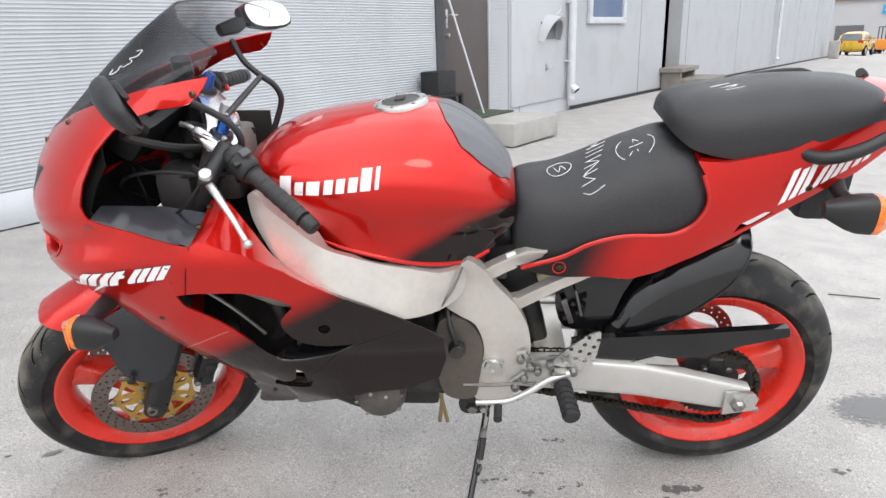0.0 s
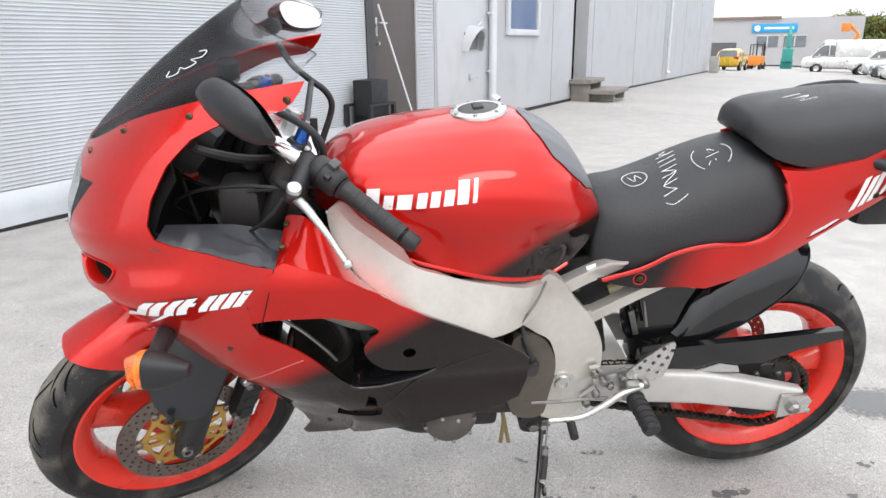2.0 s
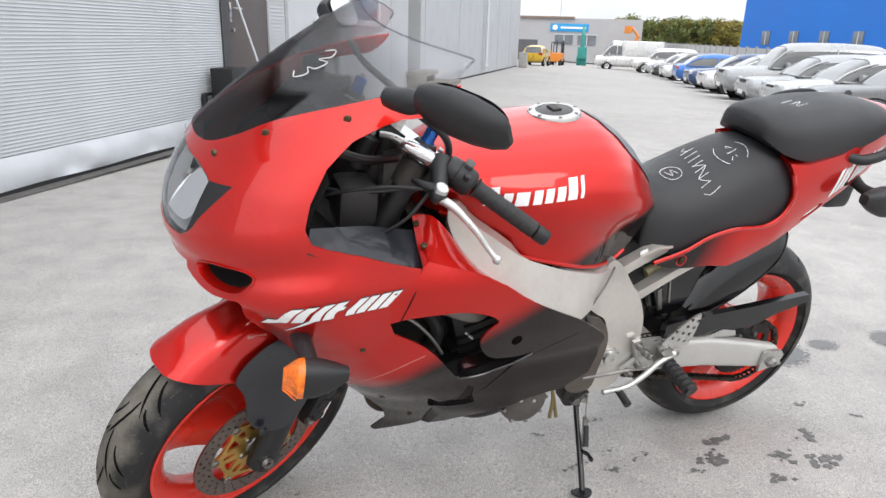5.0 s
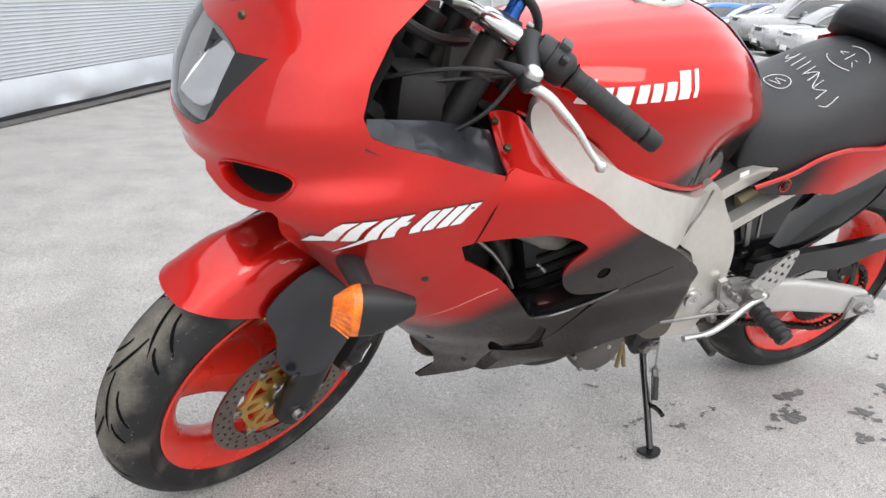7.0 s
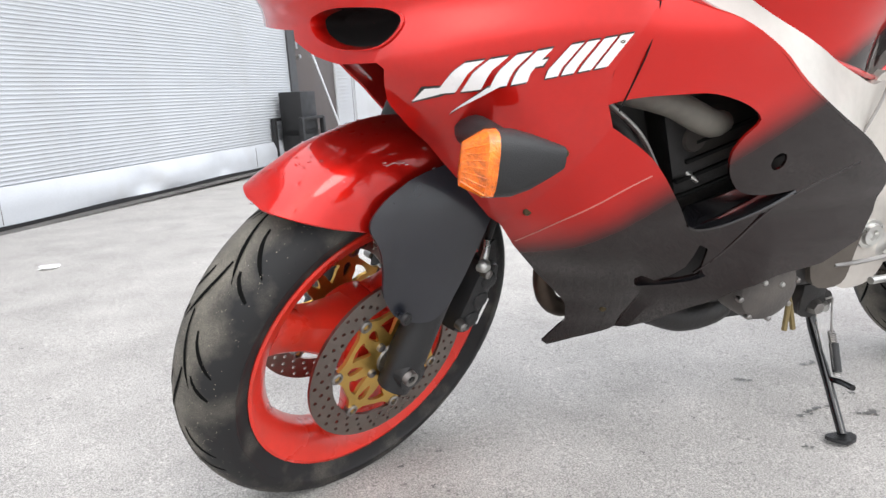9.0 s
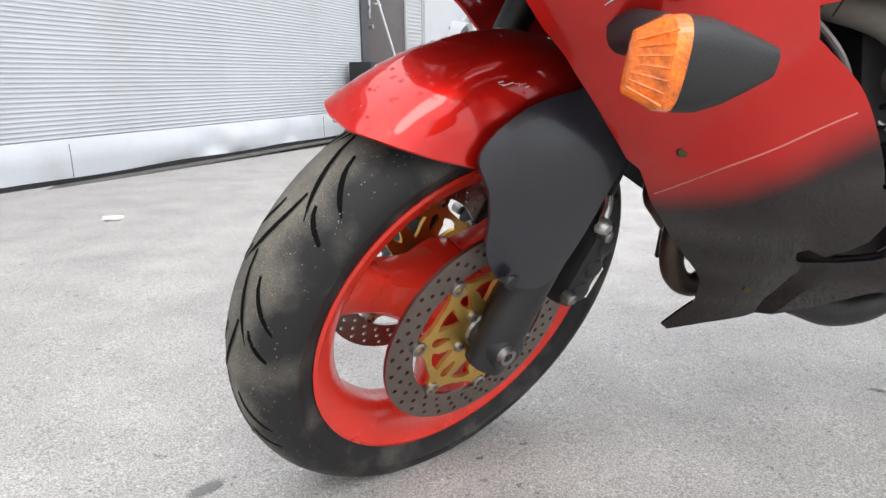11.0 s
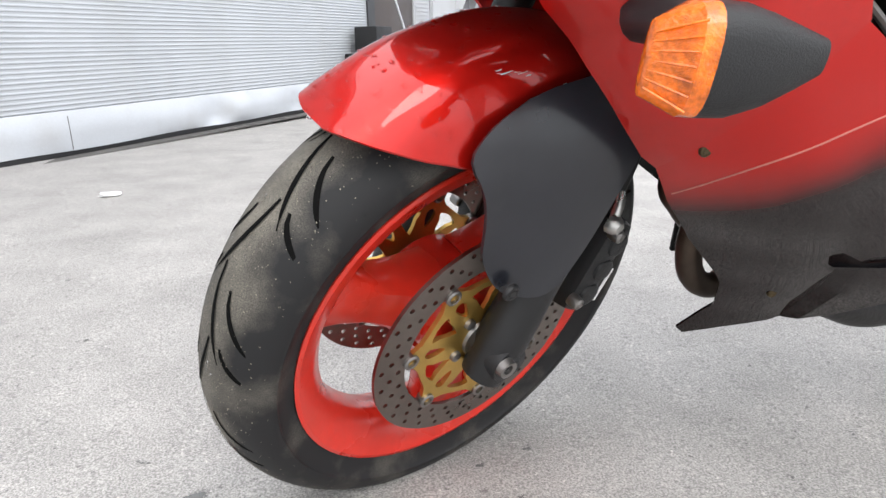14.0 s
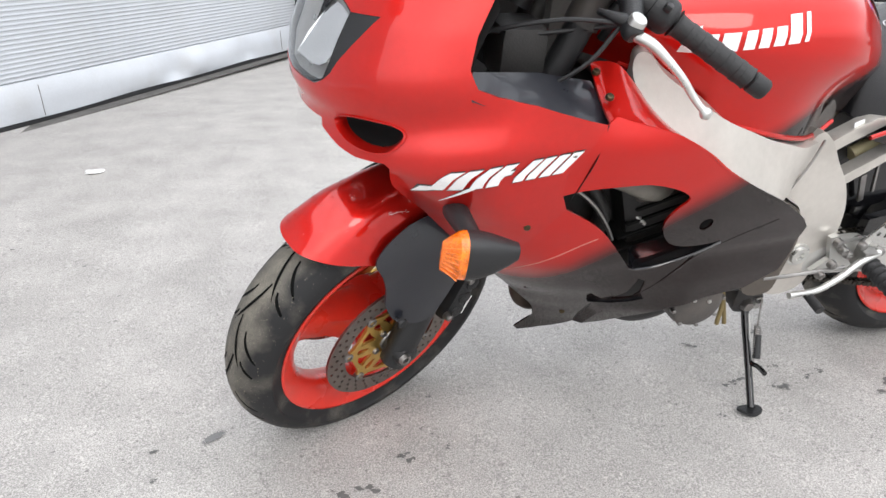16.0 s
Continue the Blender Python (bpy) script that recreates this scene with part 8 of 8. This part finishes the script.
bh = thing("blue_hall", box(40, 14, 9.5, (0, 7, 0)), mat("blue_cladding", (0.010, 0.15, 0.55), 0.5, 0, 0.06, 0.3), "tall bright blue clad building", "building", m=at_wall(66, 32.1, 4.65) @ Matrix.Rotation(radians(-152), 4, "Z"))
for k in range(9):
    w = part("window", box(1.2, 0.12, 1.5, (-16 + 4 * k, -0.03, -0.75), 0.02), glass_dark, bh)
    part("window_frame", box(0.08, 0.04, 1.5, (-16 + 4 * k, -0.10, -0.75)), zinc, bh)
fence = base("far_fence", at_wall(56, 14.4, 0), "pale slatted fence behind the parked cars", "fence")
fence_me = finish("panel", box(2.30, 0.06, 1.95, (0, 0, 1.30)), mat("fence_grey", (0.42, 0.42, 0.42), 0.7, 0, 0.1, 3))
post_me = finish("post", box(0.10, 0.12, 2.38, (0, 0, 1.19)), mat("fence_post", (0.30, 0.30, 0.30), 0.7))
for k in range(38):
    for nm, me, dx in (("panel", fence_me, 0.0), ("post", post_me, 1.2)):
        o = new(nm, me)
        o.parent, o.matrix_basis = fence, Matrix.Translation((-45 + 2.4 * k + dx, 0, 0))
leaf_a = mat("autumn_leaves", (0.24, 0.20, 0.035), 0.7, 0, 0.35, 0.6)
leaf_b = mat("green_leaves", (0.12, 0.14, 0.032), 0.7, 0, 0.35, 0.6)
bark = mat("bark", (0.10, 0.08, 0.06), 0.9, 0, 0.3, 4)


def tree(m, h, seed, material, label):
    rnd = random.Random(seed)
    t = base("tree", m, label, "tree", "trees behind the fence")
    tr = tube([(0, 0, 0), (0.1, 0.05, h * 0.3), (-0.05, 0.1, h * 0.62), (0.05, 0, h * 0.85)], [0.16, 0.13, 0.08, 0.03], 8)
    for k in range(6):
        a, z = k * 1.1 + seed, h * (0.28 + 0.08 * k)
        tube([(0, 0, z), (0.5 * math.cos(a), 0.5 * math.sin(a), z + 0.5), (1.3 * math.cos(a), 1.3 * math.sin(a), z + 1.1)], [0.06, 0.045, 0.015], 6, tr)
    part("trunk", tr, bark, t)
    verts, faces = [], []
    clumps = [(Vector((rnd.gauss(0, h * 0.21), rnd.gauss(0, h * 0.21), h * rnd.uniform(0.12, 0.90))), rnd.uniform(0.45, 0.95)) for _ in range(46)]
    for c, r in clumps:
        for _ in range(80):
            d = Vector((rnd.gauss(0, 1), rnd.gauss(0, 1), rnd.gauss(0, 1))).normalized()
            p = c + d * r * rnd.uniform(0.5, 1.0)
            u = Vector((rnd.gauss(0, 1), rnd.gauss(0, 1), rnd.gauss(0, 1))).normalized() * rnd.uniform(0.10, 0.2)
            v = u.cross(d) * 0.8
            i = len(verts)
            verts += [p - u, p - v, p + u, p + v]
            faces.append((i, i + 1, i + 2, i + 3))
    me = bpy.data.meshes.new("crown")
    me.from_pydata(verts, [], faces)
    me.materials.append(material)
    o = new("crown", me)
    o.parent = t
    return t


ta = tree(at_wall(100, 22, 0), 6.6, 1, leaf_a, "autumn tree with yellow-green leaves behind the fence")
tb = tree(at_wall(104, 18, 0), 6.9, 2, leaf_b, "green bushy tree behind the fence")
for k in range(16):
    copy_thing(ta if k % 3 == 1 or k > 8 else tb, at_wall(98 + (k * 7) % 11, 10.5 + 1.25 * k, 0) @ Matrix.Rotation(k * 1.3, 4, "Z"))

# forklift and green crane by the far hall
orange = mat("machine_orange", (0.65, 0.22, 0.03), 0.45, 0, 0.1, 2)
fk = base("forklift", at_wall(53.5, 2.3, 0) @ Matrix.Diagonal((0.85, 0.85, 0.85, 1)) @ Matrix.Rotation(radians(80), 4, "Z"), "orange and black forklift truck", "forklift")
part("body", box(1.1, 1.9, 0.8, (0, 0.3, 0.75), 0.1), orange, fk)
part("cabin", box(1.05, 1.1, 0.06, (0, 0.2, 2.1), 0.02), black_metal, fk)
for x in (-0.48, 0.48):
    for y in (-0.35, 0.75):
        part("post", box(0.07, 0.07, 1.0, (x, y, 1.6), 0.01), black_metal, fk)
        part("wheel", revolve([(0.001, -0.12), (0.26, -0.12), (0.3, -0.08), (0.3, 0.1), (0.001, 0.1)], 20), tyre_m, fk, "", Matrix.Translation((x, y * 1.3, 0.3)) @ Matrix.Rotation(radians(90), 4, "Z"))
    part("mast", box(0.10, 0.10, 2.2, (x * 0.6, -0.85, 1.2), 0.01), black_metal, fk)
teal = mat("machine_teal", (0.03, 0.25, 0.22), 0.5, 0, 0.1, 2)
cr = base("loader_crane", at_wall(60, 4.3, 0), "small teal green loading crane", "crane")
part("base", box(0.9, 0.9, 0.8, (0, 0, 0.4), 0.08), teal, cr)
part("column", box(0.35, 0.35, 2.2, (0, 0, 1.6), 0.05), teal, cr)
part("boom", box(0.25, 0.25, 1.8, (0.5, 0, 2.6), 0.04, turn=Matrix.Rotation(radians(35), 4, "Y")), teal, cr)
part("cab", box(0.9, 0.8, 1.0, (-0.7, 0, 1.1), 0.08), teal, cr)

lift = base("boom_lift", at_wall(69, 9.3, 0), "orange folding boom standing beside the far hall", "boom lift")
part("chassis", box(1.6, 2.4, 0.8, (0, 0, 0.7), 0.1), orange, lift)
for x in (-0.7, 0.7):
    for y in (-0.8, 0.8):
        part("wheel", revolve([(0.001, -0.12), (0.32, -0.12), (0.36, -0.08), (0.36, 0.1), (0.001, 0.1)], 20), tyre_m, lift, "", Matrix.Translation((x, y, 0.36)) @ Matrix.Rotation(radians(90), 4, "Z"))
part("lower_boom", tube([(0, 0.4, 1.0), (0, -0.5, 3.0)], 0.16, 8), orange, lift)
part("upper_boom", tube([(0, -0.5, 3.0), (0, 0.3, 3.9)], 0.13, 8), orange, lift)
part("basket", box(0.8, 0.7, 0.7, (0, 0.55, 3.6), 0.03), orange, lift)

# ---- damp stains and litter on the ground ----
damp = mat("damp_asphalt", (0.12, 0.118, 0.115), 0.6, 0, 0.3, 30, bump=0.4, bump_scale=150)


def wet_material():
    """Damp asphalt whose edge frays out into the dry ground."""
    m, nt, b = node_mat("damp_patch")
    N, Lk = nt.nodes, nt.links
    co, ln, nz, ad, mr = N.new("ShaderNodeTexCoord"), N.new("ShaderNodeVectorMath"), N.new("ShaderNodeTexNoise"), N.new("ShaderNodeMath"), N.new("ShaderNodeMapRange")
    ln.operation = "LENGTH"
    nz.inputs["Scale"].default_value, nz.inputs["Detail"].default_value = 7.0, 8
    ad.operation = "MULTIPLY_ADD"
    ad.inputs[1].default_value = 1.5
    mr.inputs[1].default_value, mr.inputs[2].default_value, mr.inputs[3].default_value, mr.inputs[4].default_value = 1.35, 1.75, 0.80, 0.0
    Lk.new(co.outputs["Object"], ln.inputs[0])
    Lk.new(co.outputs["Object"], nz.inputs["Vector"])
    Lk.new(nz.outputs[0], ad.inputs[0])
    Lk.new(ln.outputs["Value"], ad.inputs[2])
    Lk.new(ad.outputs[0], mr.inputs[0])
    Lk.new(mr.outputs[0], b.inputs["Alpha"])
    g = N.new("ShaderNodeTexNoise")
    g.inputs["Scale"].default_value, g.inputs["Detail"].default_value = 60.0, 4
    Lk.new(co.outputs["Object"], g.inputs["Vector"])
    cr = N.new("ShaderNodeMapRange")
    cr.inputs[3].default_value, cr.inputs[4].default_value = 0.08, 0.24
    Lk.new(g.outputs[0], cr.inputs[0])
    Lk.new(cr.outputs[0], b.inputs["Base Color"])
    b.inputs["Roughness"].default_value = 0.55
    return m


wet_m = wet_material()


def wet_patch(x, y, rx, ry, turn, label):
    """One soft-edged damp patch; the unit disc of the material is stretched to its size."""
    bm = bmesh.new()
    bm.faces.new([bm.verts.new((1.35 * math.cos(2 * math.pi * i / 32), 1.35 * math.sin(2 * math.pi * i / 32), 0)) for i in range(32)])
    return thing("damp_patch", bm, wet_m, label, "stain", group="damp stains", kind="structure", m=ON_FALL @ Matrix.Translation((x, y, 0.0032)) @ Matrix.Rotation(radians(turn), 4, "Z") @ Matrix.Diagonal((rx, ry, 1, 1)))


def stain(x, y, r, seed, label="dark damp stain on the asphalt", material=damp):
    """A cluster of small ragged dark flecks."""
    rnd = random.Random(seed)
    bm = bmesh.new()
    for k in range(4 + int(r * 160)):
        d, a = r * rnd.random() ** 0.8, rnd.uniform(0, 6.28)
        cx, cy, q = x + 1.3 * d * math.cos(a), y + 0.8 * d * math.sin(a), rnd.uniform(0.12, 0.42) * r
        pts = []
        for i in range(9):
            b_ = 2 * math.pi * i / 9
            e = q * rnd.uniform(0.4, 1.2)
            pts.append((cx + 1.2 * e * math.cos(b_), cy + 0.9 * e * math.sin(b_), 0))
        zz = 0.002 + 0.00003 * k
        bm.faces.new([bm.verts.new((p[0], p[1], zz)) for p in spline(pts, 3, True)])
    return thing("damp_stain", bm, material, label, "stain", group="damp stains", kind="structure", m=ON_FALL.copy())


for i, (x, y, r) in enumerate(((0.647, 1.552, 0.042), (0.585, 1.490, 0.025), (0.554, 1.461, 0.040), (0.129, 1.557, 0.024), (0.377, 1.554, 0.016), (0.235, 1.513, 0.020), (0.472, 1.431, 0.020), (0.950, 1.476, 0.040), (0.333, 1.749, 0.024),
                                (0.271, 1.593, 0.012), (0.164, 1.565, 0.016), (0.335, 1.541, 0.018), (0.125, 1.733, 0.016), (0.780, 1.420, 0.045), (0.880, 1.360, 0.050), (0.690, 1.330, 0.035), (-0.713, 1.474, 0.020), (-0.793, 1.411, 0.022),
                                (-0.845, 1.399, 0.022), (-0.615, 1.491, 0.010), (-1.222, 1.611, 0.012), (-1.213, 1.529, 0.010), (-1.182, 1.732, 0.008), (-0.620, 1.670, 0.009), (-0.702, 1.639, 0.010), (-1.808, 2.785, 0.018), (-0.660, 1.560, 0.007),
                                (1.080, 1.640, 0.030), (1.220, 1.520, 0.020), (-0.100, 1.620, 0.010), (0.020, 1.450, 0.012), (-1.40, 2.20, 0.012), (-1.55, 2.60, 0.010))):
    stain(x, y, r, i + 1)
wet_patch(1.36, 1.96, 0.150, 0.100, 15, "wide damp patch on the asphalt behind the rear wheel")
wet_patch(1.61, 1.98, 0.080, 0.055, 0, "small damp patch on the asphalt")
wet_patch(1.95, 1.95, 0.110, 0.070, 30, "small damp patch on the asphalt")
wet_patch(-1.10, 1.63, 0.032, 0.014, 35, "faint small damp patch on the asphalt")
crumple = random.Random(5)
bm = bmesh.new()
bmesh.ops.create_icosphere(bm, subdivisions=2, radius=1.0)
for v in bm.verts:
    v.co = Vector((v.co.x * 0.042, v.co.y * 0.018, v.co.z * 0.010 + 0.010)) * crumple.uniform(0.75, 1.2)
thing("litter_scrap", bm, white_vinyl, "scrap of white paper lying on the asphalt", "litter", m=ON_FALL @ Matrix.Translation((-1.735, 3.645, 0)) @ Matrix.Rotation(0.3, 4, "Z"))
thing("twig", tube([(0, 0, 0.004), (0.10, -0.03, 0.006), (0.20, -0.05, 0.004)], 0.003, 5), bark, "thin dry twig on the asphalt", "twig", m=ON_FALL @ Matrix.Translation((1.70, 2.95, 0)))
